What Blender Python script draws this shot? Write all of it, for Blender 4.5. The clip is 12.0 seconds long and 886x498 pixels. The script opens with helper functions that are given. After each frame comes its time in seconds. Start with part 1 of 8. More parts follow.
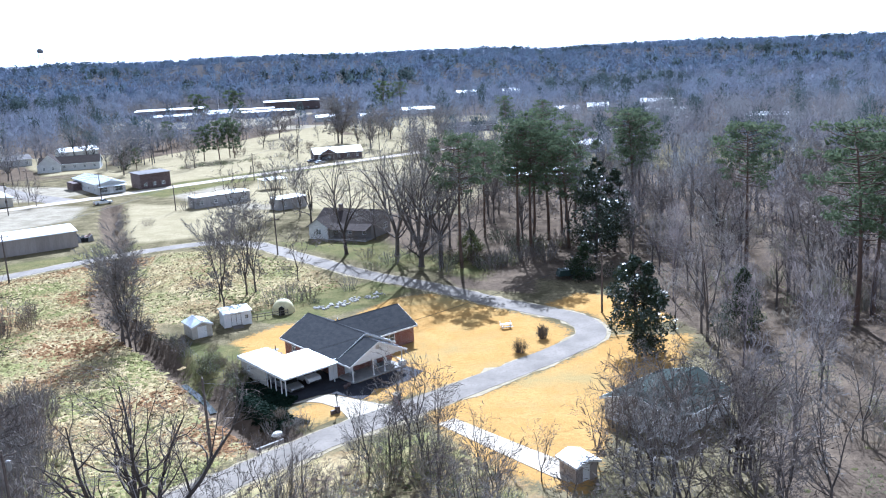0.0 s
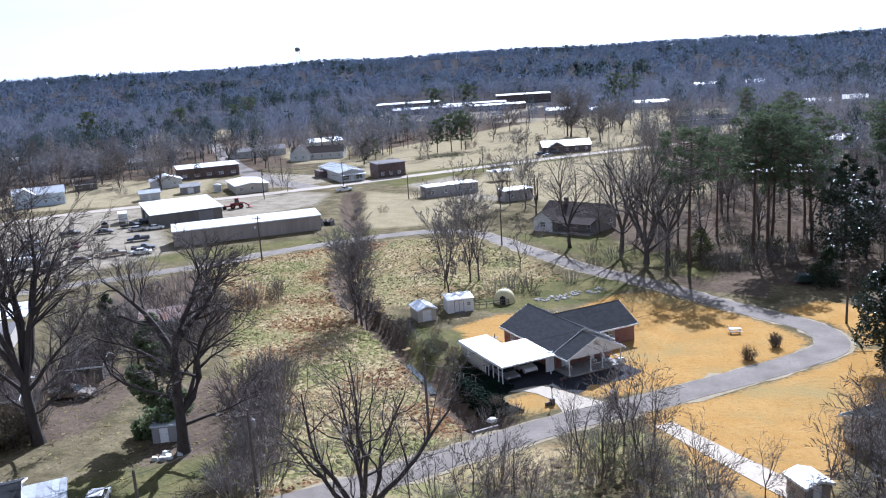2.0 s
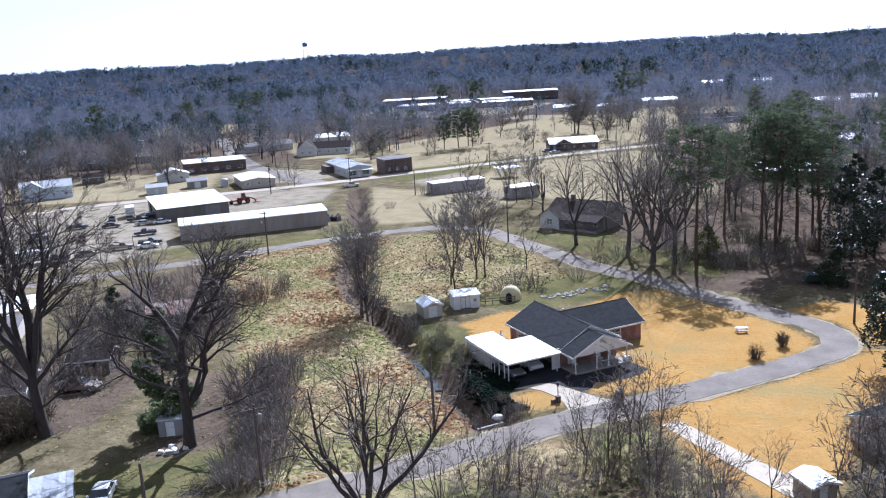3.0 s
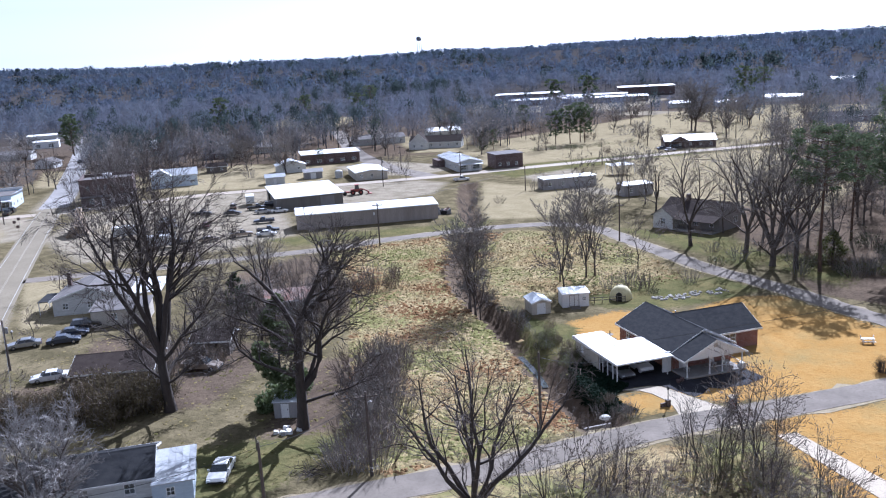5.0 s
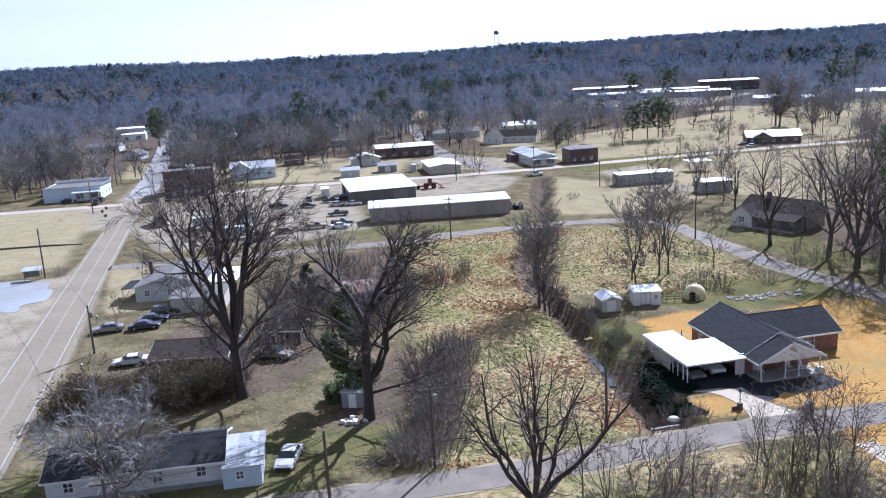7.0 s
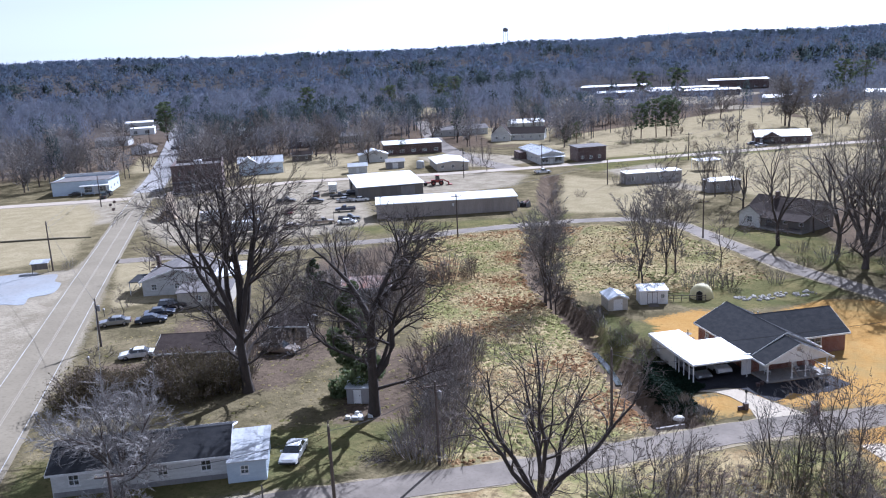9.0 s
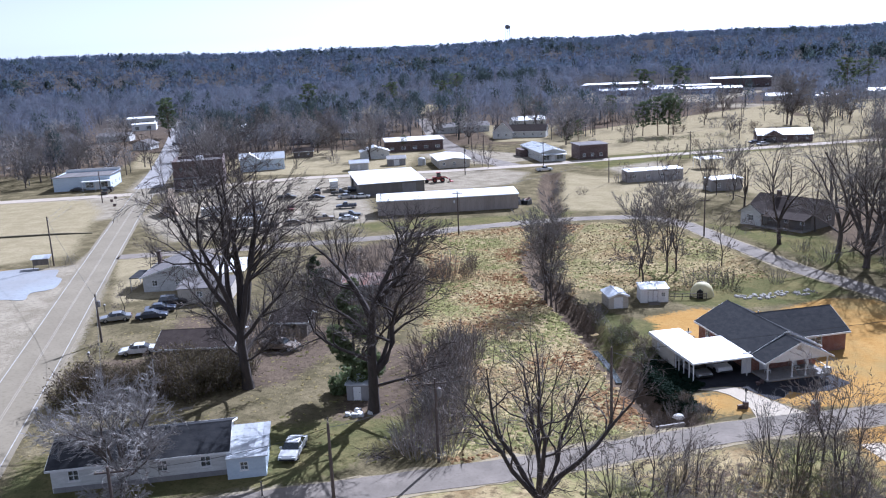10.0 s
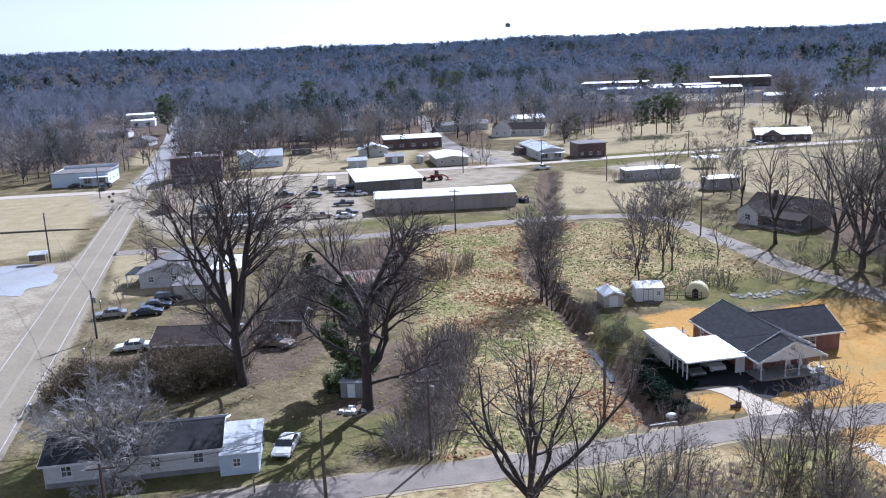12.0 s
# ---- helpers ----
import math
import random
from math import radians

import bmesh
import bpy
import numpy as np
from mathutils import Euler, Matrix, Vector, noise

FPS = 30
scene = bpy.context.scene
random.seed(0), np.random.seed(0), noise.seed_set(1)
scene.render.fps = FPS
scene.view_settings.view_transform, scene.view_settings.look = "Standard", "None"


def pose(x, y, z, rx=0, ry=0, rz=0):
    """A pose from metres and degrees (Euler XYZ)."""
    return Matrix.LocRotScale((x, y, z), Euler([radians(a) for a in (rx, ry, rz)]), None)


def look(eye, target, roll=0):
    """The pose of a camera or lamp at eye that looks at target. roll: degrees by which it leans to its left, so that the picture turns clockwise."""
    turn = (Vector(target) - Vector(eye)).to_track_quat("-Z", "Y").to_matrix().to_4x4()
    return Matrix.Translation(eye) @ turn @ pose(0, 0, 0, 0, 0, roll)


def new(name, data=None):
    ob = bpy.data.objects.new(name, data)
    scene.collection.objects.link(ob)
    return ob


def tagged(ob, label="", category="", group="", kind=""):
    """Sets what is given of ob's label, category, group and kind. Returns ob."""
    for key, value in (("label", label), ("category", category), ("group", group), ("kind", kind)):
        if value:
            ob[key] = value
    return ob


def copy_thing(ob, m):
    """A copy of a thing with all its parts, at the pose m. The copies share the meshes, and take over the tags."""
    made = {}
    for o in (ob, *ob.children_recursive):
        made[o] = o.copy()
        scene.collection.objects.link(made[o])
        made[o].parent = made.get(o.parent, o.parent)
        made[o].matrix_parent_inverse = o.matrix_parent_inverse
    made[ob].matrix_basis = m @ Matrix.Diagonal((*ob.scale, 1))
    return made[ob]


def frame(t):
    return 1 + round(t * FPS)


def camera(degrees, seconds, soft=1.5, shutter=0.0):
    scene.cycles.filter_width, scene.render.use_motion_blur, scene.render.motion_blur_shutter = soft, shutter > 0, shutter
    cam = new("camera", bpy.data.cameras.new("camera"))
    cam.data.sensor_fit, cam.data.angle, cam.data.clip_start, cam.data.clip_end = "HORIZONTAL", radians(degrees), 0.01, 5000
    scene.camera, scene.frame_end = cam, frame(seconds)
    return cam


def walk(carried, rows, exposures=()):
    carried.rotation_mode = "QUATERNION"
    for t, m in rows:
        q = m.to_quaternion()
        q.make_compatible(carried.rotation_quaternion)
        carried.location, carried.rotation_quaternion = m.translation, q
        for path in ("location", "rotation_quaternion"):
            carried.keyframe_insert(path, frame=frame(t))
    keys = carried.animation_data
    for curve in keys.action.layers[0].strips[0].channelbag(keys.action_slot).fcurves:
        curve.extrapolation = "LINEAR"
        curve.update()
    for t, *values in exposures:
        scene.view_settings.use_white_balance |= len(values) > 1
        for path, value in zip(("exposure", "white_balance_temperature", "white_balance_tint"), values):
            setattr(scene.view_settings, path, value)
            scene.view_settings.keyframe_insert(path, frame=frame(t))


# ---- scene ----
import collections

# camera: a small drone that hovers and pans to its left
cam = camera(56.33, 12.0, soft=1.15)
PATH = [  # seconds, x, y, z, yaw, pitch, roll
    (0.0, -0.49, 0.37, 37.81, -2.32, -12.81, 2.75),
    (0.5, -0.81, 0.39, 37.73, 1.48, -12.66, 2.87),
    (0.6, -0.71, 0.37, 37.73, 4.34, -12.44, 2.99),
    (0.7, -0.62, 0.35, 37.73, 6.63, -12.32, 3.11),
    (0.8, -0.52, 0.32, 37.74, 8.96, -12.21, 3.23),
    (0.9, -0.43, 0.30, 37.74, 9.90, -12.19, 3.35),
    (1.0, -0.33, 0.28, 37.74, 10.78, -12.21, 3.47),
    (1.5, -0.22, 0.29, 37.74, 12.44, -12.30, 3.44),
    (2.0, -0.15, 0.28, 37.70, 13.36, -12.39, 3.63),
    (2.5, -0.22, 0.34, 37.70, 13.70, -12.54, 3.36),
    (4.5, -0.57, 0.13, 37.79, 14.80, -12.86, 3.15),
    (4.6, -0.59, 0.04, 37.83, 15.61, -12.82, 3.14),
    (4.7, -0.61, -0.05, 37.87, 16.41, -12.77, 3.13),
    (4.8, -0.64, -0.13, 37.90, 17.78, -12.69, 3.12),
    (4.9, -0.66, -0.22, 37.94, 19.01, -12.62, 3.11),
    (5.0, -0.68, -0.31, 37.98, 21.43, -12.59, 3.10),
    (5.5, -0.14, -0.08, 38.00, 24.64, -12.48, 3.17),
    (6.0, -0.12, -0.11, 38.03, 25.84, -12.51, 3.24),
    (6.5, -0.03, -0.06, 38.02, 26.36, -12.55, 3.17),
    (7.0, -0.04, -0.07, 38.00, 26.65, -12.70, 3.25),
    (9.0, -0.04, 0.00, 37.96, 27.24, -12.88, 2.80),
    (9.5, -0.00, -0.00, 38.00, 27.40, -12.98, 2.93),
    (10.0, 0.02, 0.07, 37.96, 27.38, -13.07, 2.57),
    (10.5, 0.05, 0.05, 38.02, 27.51, -13.11, 2.46),
    (11.0, 0.07, 0.04, 38.06, 27.68, -13.12, 2.54),
    (11.5, 0.06, 0.02, 38.04, 27.80, -13.13, 2.69),
    (12.0, 0.54, 0.27, 37.97, 27.40, -13.22, 2.29)]
walk(cam, [(r[0], pose(r[1], r[2], r[3], 90 + r[5], r[6], r[4])) for r in PATH], [(0.0, 1.68, 4640, 13), (0.5, 1.60, 4670, 13), (1.0, 1.31, 4770, 15), (2.0, 1.11, 4860, 18), (5.0, 1.06, 4870, 20), (12.0, 1.04, 4870, 20)])

# world: clear winter day, sun ahead of the camera
SUN_EL = 37.0
world = bpy.data.worlds.new("world")
scene.world = world
world.use_nodes = True
wn = world.node_tree
sky = wn.nodes.new("ShaderNodeTexSky")
sky.sky_type = "NISHITA"
sky.sun_disc = False
sky.sun_elevation = radians(SUN_EL)
sky.sun_rotation = radians(2.0)
sky.altitude = 100
sky.air_density = 1.0
sky.dust_density = 0.5
sky.ozone_density = 1.5
haze = wn.nodes.new("ShaderNodeHueSaturation")  # thin bright haze
haze.inputs["Saturation"].default_value = 0.04
haze.inputs["Value"].default_value = 1.24
wn.links.new(sky.outputs[0], haze.inputs["Color"])
wn.links.new(haze.outputs[0], wn.nodes["Background"].inputs[0])
wn.nodes["Background"].inputs[1].default_value = 0.052
sun = new("sun", bpy.data.lights.new("sun", "SUN"))
sun.data.energy = 5.0
sun.data.angle = radians(0.53)
sun.data.color = (1.0, 0.93, 0.82)
sun.matrix_world = look((0, 0, 100), (-0.04 * 100, -100, 100 - 100 * math.tan(radians(SUN_EL))))

# ---- materials ----
def nodes_of(name):
    m = bpy.data.materials.new(name)
    m.use_nodes = True
    return m, m.node_tree.nodes, m.node_tree.links


def noise_node(n, l, src, scale, detail=4.0, rough=0.6):
    t = n.new("ShaderNodeTexNoise")
    t.inputs["Scale"].default_value, t.inputs["Detail"].default_value, t.inputs["Roughness"].default_value = scale, detail, rough
    l.new(src, t.inputs["Vector"])
    return t.outputs["Fac"]


def mix_col(n, l, fac, a, b):
    m = n.new("ShaderNodeMix")
    m.data_type = "RGBA"
    for sock, v in ((m.inputs[0], fac), (m.inputs[6], a), (m.inputs[7], b)):
        if hasattr(v, "links"):
            l.new(v, sock)
        elif isinstance(v, tuple):
            sock.default_value = (*v, 1)
        else:
            sock.default_value = v
    return m.outputs[2]


def ramp(n, l, src, lo, hi):
    r = n.new("ShaderNodeMapRange")
    r.inputs[1].default_value, r.inputs[2].default_value = lo, hi
    l.new(src, r.inputs[0])
    return r.outputs[0]


def mat(name, a, b, scale=1.5, rough=0.8, bump=0.2, metal=0.0, fine=14.0, vary=0.12, spec=0.5, world_space=False, stretch=None, dist=0.03):
    """Two colours mixed by broad and fine noise, a shift from object to object, and fine relief."""
    m, n, l = nodes_of(name)
    p = n["Principled BSDF"]
    deep = 0.74 if max(a) < 0.64 else 0.9
    a, b = tuple(v * deep for v in a), tuple(v * deep for v in b)
    if world_space:
        src = n.new("ShaderNodeNewGeometry").outputs["Position"]
    else:
        src = n.new("ShaderNodeTexCoord").outputs["Object"]
    if stretch:
        mp = n.new("ShaderNodeMapping")
        mp.inputs["Scale"].default_value = stretch
        l.new(src, mp.inputs["Vector"])
        src = mp.outputs[0]
    f1 = ramp(n, l, noise_node(n, l, src, scale), 0.35, 0.65)
    f2 = noise_node(n, l, src, fine, 3.0)
    c = mix_col(n, l, f1, a, b)
    dark = tuple(v * 0.6 for v in a)
    c = mix_col(n, l, ramp(n, l, f2, 0.5, 0.85), c, dark)
    hsv = n.new("ShaderNodeHueSaturation")
    l.new(c, hsv.inputs["Color"])
    oi = n.new("ShaderNodeObjectInfo")
    r = n.new("ShaderNodeMapRange")
    r.inputs[3].default_value, r.inputs[4].default_value = 1 - vary, 1 + vary
    l.new(oi.outputs["Random"], r.inputs[0])
    l.new(r.outputs[0], hsv.inputs["Value"])
    l.new(hsv.outputs[0], p.inputs["Base Color"])
    p.inputs["Roughness"].default_value = rough
    p.inputs["Metallic"].default_value = metal
    p.inputs["Specular IOR Level"].default_value = spec
    if bump:
        bn = n.new("ShaderNodeBump")
        bn.inputs["Strength"].default_value, bn.inputs["Distance"].default_value = bump, dist
        l.new(f2, bn.inputs["Height"])
        l.new(bn.outputs[0], p.inputs["Normal"])
    return m


def brick_mat(name, a, b, mortar, w=0.21, h=0.075):
    m, n, l = nodes_of(name)
    p = n["Principled BSDF"]
    co = n.new("ShaderNodeTexCoord").outputs["Object"]
    sep = n.new("ShaderNodeSeparateXYZ")
    l.new(co, sep.inputs[0])
    add = n.new("ShaderNodeMath")
    l.new(sep.outputs[0], add.inputs[0])
    l.new(sep.outputs[1], add.inputs[1])
    com = n.new("ShaderNodeCombineXYZ")
    l.new(add.outputs[0], com.inputs[0])
    l.new(sep.outputs[2], com.inputs[1])
    t = n.new("ShaderNodeTexBrick")
    t.inputs["Scale"].default_value = 1.0
    t.inputs["Brick Width"].default_value, t.inputs["Row Height"].default_value = w, h
    t.inputs["Mortar Size"].default_value = 0.008
    for k, v in (("Color1", a), ("Color2", b), ("Mortar", mortar)):
        t.inputs[k].default_value = (v[0] * 0.75, v[1] * 0.75, v[2] * 0.75, 1)
    l.new(com.outputs[0], t.inputs["Vector"])
    f = noise_node(n, l, co, 0.9)
    c = mix_col(n, l, ramp(n, l, f, 0.45, 0.8), t.outputs["Color"], tuple(v * 0.55 for v in a))
    l.new(c, p.inputs["Base Color"])
    p.inputs["Roughness"].default_value = 0.85
    bn = n.new("ShaderNodeBump")
    bn.inputs["Strength"].default_value, bn.inputs["Distance"].default_value = 0.4, 0.01
    bn.invert = True
    l.new(t.outputs["Fac"], bn.inputs["Height"])
    l.new(bn.outputs[0], p.inputs["Normal"])
    return m


def glass_mat(name):
    m, n, l = nodes_of(name)
    p = n["Principled BSDF"]
    p.inputs["Base Color"].default_value = (0.55, 0.6, 0.62, 1)
    p.inputs["Roughness"].default_value = 0.06
    p.inputs["Transmission Weight"].default_value = 0.85
    p.inputs["IOR"].default_value = 1.45
    return m


def tint_mat(name):
    """For stands of plants: colour from the attribute 'tint', shifted leaf by leaf."""
    m, n, l = nodes_of(name)
    p = n["Principled BSDF"]
    at = n.new("ShaderNodeAttribute")
    at.attribute_name = "tint"
    hsv = n.new("ShaderNodeHueSaturation")
    r = n.new("ShaderNodeMapRange")
    r.inputs[3].default_value, r.inputs[4].default_value = 0.68, 0.77
    l.new(n.new("ShaderNodeNewGeometry").outputs["Random Per Island"], r.inputs[0])
    l.new(r.outputs[0], hsv.inputs["Value"])
    l.new(at.outputs["Color"], hsv.inputs["Color"])
    # thin twigs pass as much light as they throw back
    n.remove(p)
    df, tr, mx = n.new("ShaderNodeBsdfDiffuse"), n.new("ShaderNodeBsdfTranslucent"), n.new("ShaderNodeMixShader")
    mx.inputs[0].default_value = 0.48
    l.new(hsv.outputs[0], df.inputs[0])
    l.new(hsv.outputs[0], tr.inputs[0])
    l.new(df.outputs[0], mx.inputs[1])
    l.new(tr.outputs[0], mx.inputs[2])
    l.new(mx.outputs[0], n["Material Output"].inputs[0])
    return m


def leaf_mat(name, a, b, rough=0.5, spec=0.5, through_light=0.3):
    m, n, l = nodes_of(name)
    p = n["Principled BSDF"]
    rnd = n.new("ShaderNodeNewGeometry").outputs["Random Per Island"]
    co = n.new("ShaderNodeTexCoord").outputs["Object"]
    a, b = tuple(v * 0.8 for v in a), tuple(v * 0.8 for v in b)
    c = mix_col(n, l, rnd, a, b)
    c = mix_col(n, l, ramp(n, l, noise_node(n, l, co, 0.5), 0.4, 0.7), c, tuple((x + y) * 0.35 for x, y in zip(a, b)))
    l.new(c, p.inputs["Base Color"])
    p.inputs["Roughness"].default_value = rough
    p.inputs["Specular IOR Level"].default_value = spec
    if through_light:
        tr, mx = n.new("ShaderNodeBsdfTranslucent"), n.new("ShaderNodeMixShader")
        mx.inputs[0].default_value = through_light
        l.new(c, tr.inputs[0])
        l.new(p.outputs[0], mx.inputs[1])
        l.new(tr.outputs[0], mx.inputs[2])
        l.new(mx.outputs[0], n["Material Output"].inputs[0])
    return m


BARK = mat("bark_grey", (0.16, 0.13, 0.11), (0.09, 0.075, 0.065), 3.0, 0.95, 0.6, fine=30, stretch=(1, 1, 0.3))
BARK_DARK = mat("bark_dark", (0.085, 0.066, 0.055), (0.047, 0.038, 0.033), 3.0, 0.95, 0.6, fine=30, stretch=(1, 1, 0.3))
BARK_PINE = mat("bark_pine", (0.17, 0.105, 0.07), (0.09, 0.06, 0.045), 2.0, 0.95, 0.6, fine=20, stretch=(1, 1, 0.4))
TWIG_DARK = mat("twig_dark", (0.16, 0.132, 0.115), (0.105, 0.086, 0.075), 1.0, 0.9, 0.0, fine=8, vary=0.1)
TWIG = mat("twig_grey", (0.34, 0.31, 0.28), (0.25, 0.225, 0.20), 1.0, 0.9, 0.0, fine=8, vary=0.2)
TWIG_BROWN = mat("twig_brown", (0.26, 0.21, 0.175), (0.19, 0.155, 0.13), 1.0, 0.9, 0.0, fine=8, vary=0.2)
TWIG_PALE = mat("twig_pale", (0.42, 0.40, 0.38), (0.30, 0.28, 0.26), 1.0, 0.85, 0.0, fine=8, vary=0.1)
NEEDLE = leaf_mat("pine_needles", (0.095, 0.135, 0.075), (0.18, 0.21, 0.115), 0.9, 0.05)
LEAF_MAGNOLIA = leaf_mat("magnolia_leaves", (0.018, 0.035, 0.014), (0.045, 0.065, 0.025), 0.4, 0.5, 0.08)
LEAF_CEDAR = leaf_mat("cedar_foliage", (0.03, 0.05, 0.025), (0.06, 0.08, 0.035), 0.7, 0.2)
LEAF_SHRUB = leaf_mat("shrub_leaves", (0.11, 0.14, 0.04), (0.24, 0.24, 0.085), 0.6, 0.3)
LEAF_DRY = leaf_mat("dry_shrub_leaves", (0.13, 0.095, 0.055), (0.20, 0.15, 0.09), 0.8, 0.2)
LEAF_HEDGE = leaf_mat("withered_hedge_leaves", (0.10, 0.08, 0.05), (0.17, 0.14, 0.08), 0.9, 0.1)
STAND = tint_mat("woodland")
# near-black green: ground shadow by the carport put into a leaf colour
LEAF_SHADE = leaf_mat("shade_leaf", (0.012, 0.028, 0.018), (0.02, 0.034, 0.02), 0.9, 0.05, 0.1)
LEAF_SPRUCE = leaf_mat("pale_evergreen", (0.12, 0.16, 0.07), (0.20, 0.235, 0.11), 0.7, 0.2, 0.4)
METAL_DARK = mat("drab_sheet_metal", (0.20, 0.185, 0.165), (0.155, 0.145, 0.13), 0.4, 0.6, 0.15, metal=0.1, fine=4, stretch=(3, 3, 0.4))
TRIM_DARK = mat("dull_window_trim", (0.20, 0.18, 0.17), (0.15, 0.14, 0.13), 1.0, 0.7, 0.1)
ASPHALT = mat("asphalt_old", (0.345, 0.30, 0.25), (0.24, 0.21, 0.175), 0.25, 0.95, 0.3, fine=3.0, world_space=True, spec=0.12)
ASPHALT_DARK = mat("asphalt_dark", (0.05, 0.05, 0.058), (0.035, 0.035, 0.042), 0.6, 0.9, 0.3, fine=5, spec=0.12)
ASPHALT_ROAD = mat("asphalt_main", (0.328, 0.284, 0.204), (0.28, 0.241, 0.172), 0.15, 0.95, 0.2, fine=2.0, world_space=True, spec=0.12)
LINE_WHITE = mat("road_paint_white", (0.62, 0.61, 0.58), (0.40, 0.38, 0.35), 2.0, 0.7, 0.1)
LINE_YELLOW = mat("road_paint_yellow", (0.42, 0.36, 0.26), (0.30, 0.265, 0.22), 2.0, 0.7, 0.1)
CONCRETE = mat("concrete_pale", (0.62, 0.54, 0.415), (0.55, 0.475, 0.365), 0.7, 0.9, 0.25, fine=6, spec=0.12)
CONCRETE_GREY = mat("concrete_grey", (0.42, 0.40, 0.37), (0.33, 0.31, 0.29), 0.7, 0.9, 0.25, fine=6, spec=0.12)
SHINGLE = mat("shingle_charcoal", (0.040, 0.042, 0.047), (0.06, 0.061, 0.064), 1.2, 0.95, 0.3, fine=9, stretch=(1, 1, 3), spec=0.06)
SHINGLE_BROWN = mat("shingle_brown", (0.055, 0.043, 0.038), (0.08, 0.064, 0.056), 1.2, 0.95, 0.3, fine=9, spec=0.06)
SHINGLE_GREEN = mat("shingle_green", (0.03, 0.042, 0.038), (0.05, 0.06, 0.052), 1.2, 0.95, 0.3, fine=9, spec=0.06)
SHINGLE_GREY = mat("shingle_grey", (0.24, 0.22, 0.21), (0.17, 0.16, 0.155), 0.8, 0.95, 0.5, fine=9, spec=0.2)
BRICK = brick_mat("red_brick", (0.23, 0.075, 0.05), (0.30, 0.11, 0.075), (0.42, 0.38, 0.34))
BRICK_OLD = brick_mat("old_brick", (0.10, 0.062, 0.055), (0.13, 0.078, 0.068), (0.26, 0.22, 0.2))
WHITE = mat("white_paint", (0.80, 0.80, 0.78), (0.70, 0.70, 0.68), 1.0, 0.6, 0.1, fine=8, vary=0.04)
WHITE_DIRTY = mat("weathered_white_siding", (0.66, 0.66, 0.63), (0.50, 0.50, 0.47), 0.8, 0.7, 0.2, fine=6, stretch=(1, 1, 4))
BLUE_WHITE = mat("pale_blue_siding", (0.58, 0.66, 0.72), (0.48, 0.56, 0.64), 0.8, 0.7, 0.2, fine=6, stretch=(1, 1, 4))
CREAM = mat("cream_siding", (0.60, 0.55, 0.46), (0.50, 0.46, 0.38), 0.8, 0.7, 0.2, fine=6, stretch=(1, 1, 4))
TAN_METAL = mat("tan_sheet_metal", (0.46, 0.40, 0.35), (0.38, 0.33, 0.29), 0.4, 0.6, 0.15, metal=0.1, fine=4, stretch=(3, 3, 0.4))
GREY_METAL = mat("grey_sheet_metal", (0.34, 0.33, 0.32), (0.26, 0.25, 0.25), 0.4, 0.6, 0.15, metal=0.1, fine=4, stretch=(3, 3, 0.4))
ROOF_WHITE = mat("white_metal_roof", (0.80, 0.80, 0.79), (0.70, 0.71, 0.71), 0.25, 0.5, 0.15, metal=0.0, fine=3, vary=0.04)
ROOF_SILVER = mat("galvanised_roof", (0.62, 0.65, 0.68), (0.50, 0.51, 0.52), 0.4, 0.4, 0.15, metal=0.35, fine=3)
ROOF_RUST = mat("rusty_tin_roof", (0.30, 0.13, 0.08), (0.45, 0.38, 0.34), 0.8, 0.75, 0.25, metal=0.1, fine=4)
GREY_BOARD = mat("greyed_clapboard", (0.36, 0.33, 0.30), (0.27, 0.25, 0.23), 0.8, 0.8, 0.2, fine=6, stretch=(1, 1, 4), spec=0.2)
PALE_PANEL = mat("dull_trailer_panel", (0.44, 0.42, 0.41), (0.36, 0.345, 0.335), 0.8, 0.7, 0.2, fine=6, stretch=(3, 3, 0.4), spec=0.2)
WOOD_POLE = mat("creosoted_pole", (0.13, 0.10, 0.085), (0.08, 0.065, 0.055), 2.0, 0.9, 0.4, fine=20, stretch=(1, 1, 0.1))
WOOD_GREY = mat("weathered_boards", (0.22, 0.19, 0.16), (0.14, 0.12, 0.10), 2.0, 0.9, 0.4, fine=12, stretch=(1, 1, 0.2))
DARK = mat("interior_shade", (0.03, 0.03, 0.03), (0.02, 0.02, 0.02), 1.0, 0.9, 0.0)
BLACK = mat("black_rubber", (0.025, 0.025, 0.025), (0.018, 0.018, 0.018), 4.0, 0.85, 0.1)
WIRE = mat("wire_dark", (0.04, 0.04, 0.04), (0.03, 0.03, 0.03), 4.0, 0.6, 0.0)
CHROME = mat("bright_metal", (0.55, 0.55, 0.56), (0.45, 0.45, 0.46), 4.0, 0.25, 0.0, metal=0.9)
GLASS = glass_mat("window_glass")
RED_PAINT = mat("red_machine_paint", (0.42, 0.06, 0.04), (0.32, 0.05, 0.035), 2.0, 0.5, 0.1)
LAMP_RED = mat("tail_lamp_red", (0.35, 0.02, 0.02), (0.3, 0.02, 0.02), 2.0, 0.2, 0.0)
LAMP_CLEAR = mat("headlamp_clear", (0.7, 0.72, 0.75), (0.6, 0.62, 0.65), 2.0, 0.1, 0.0)
WATER = mat("creek_water", (0.05, 0.06, 0.06), (0.07, 0.075, 0.07), 0.3, 0.08, 0.08, fine=2.0)
STONE = mat("pale_stone", (0.55, 0.52, 0.46), (0.40, 0.37, 0.33), 3.0, 0.9, 0.4)
LOG = mat("cut_logs", (0.44, 0.345, 0.23), (0.31, 0.23, 0.155), 2.0, 0.9, 0.4)
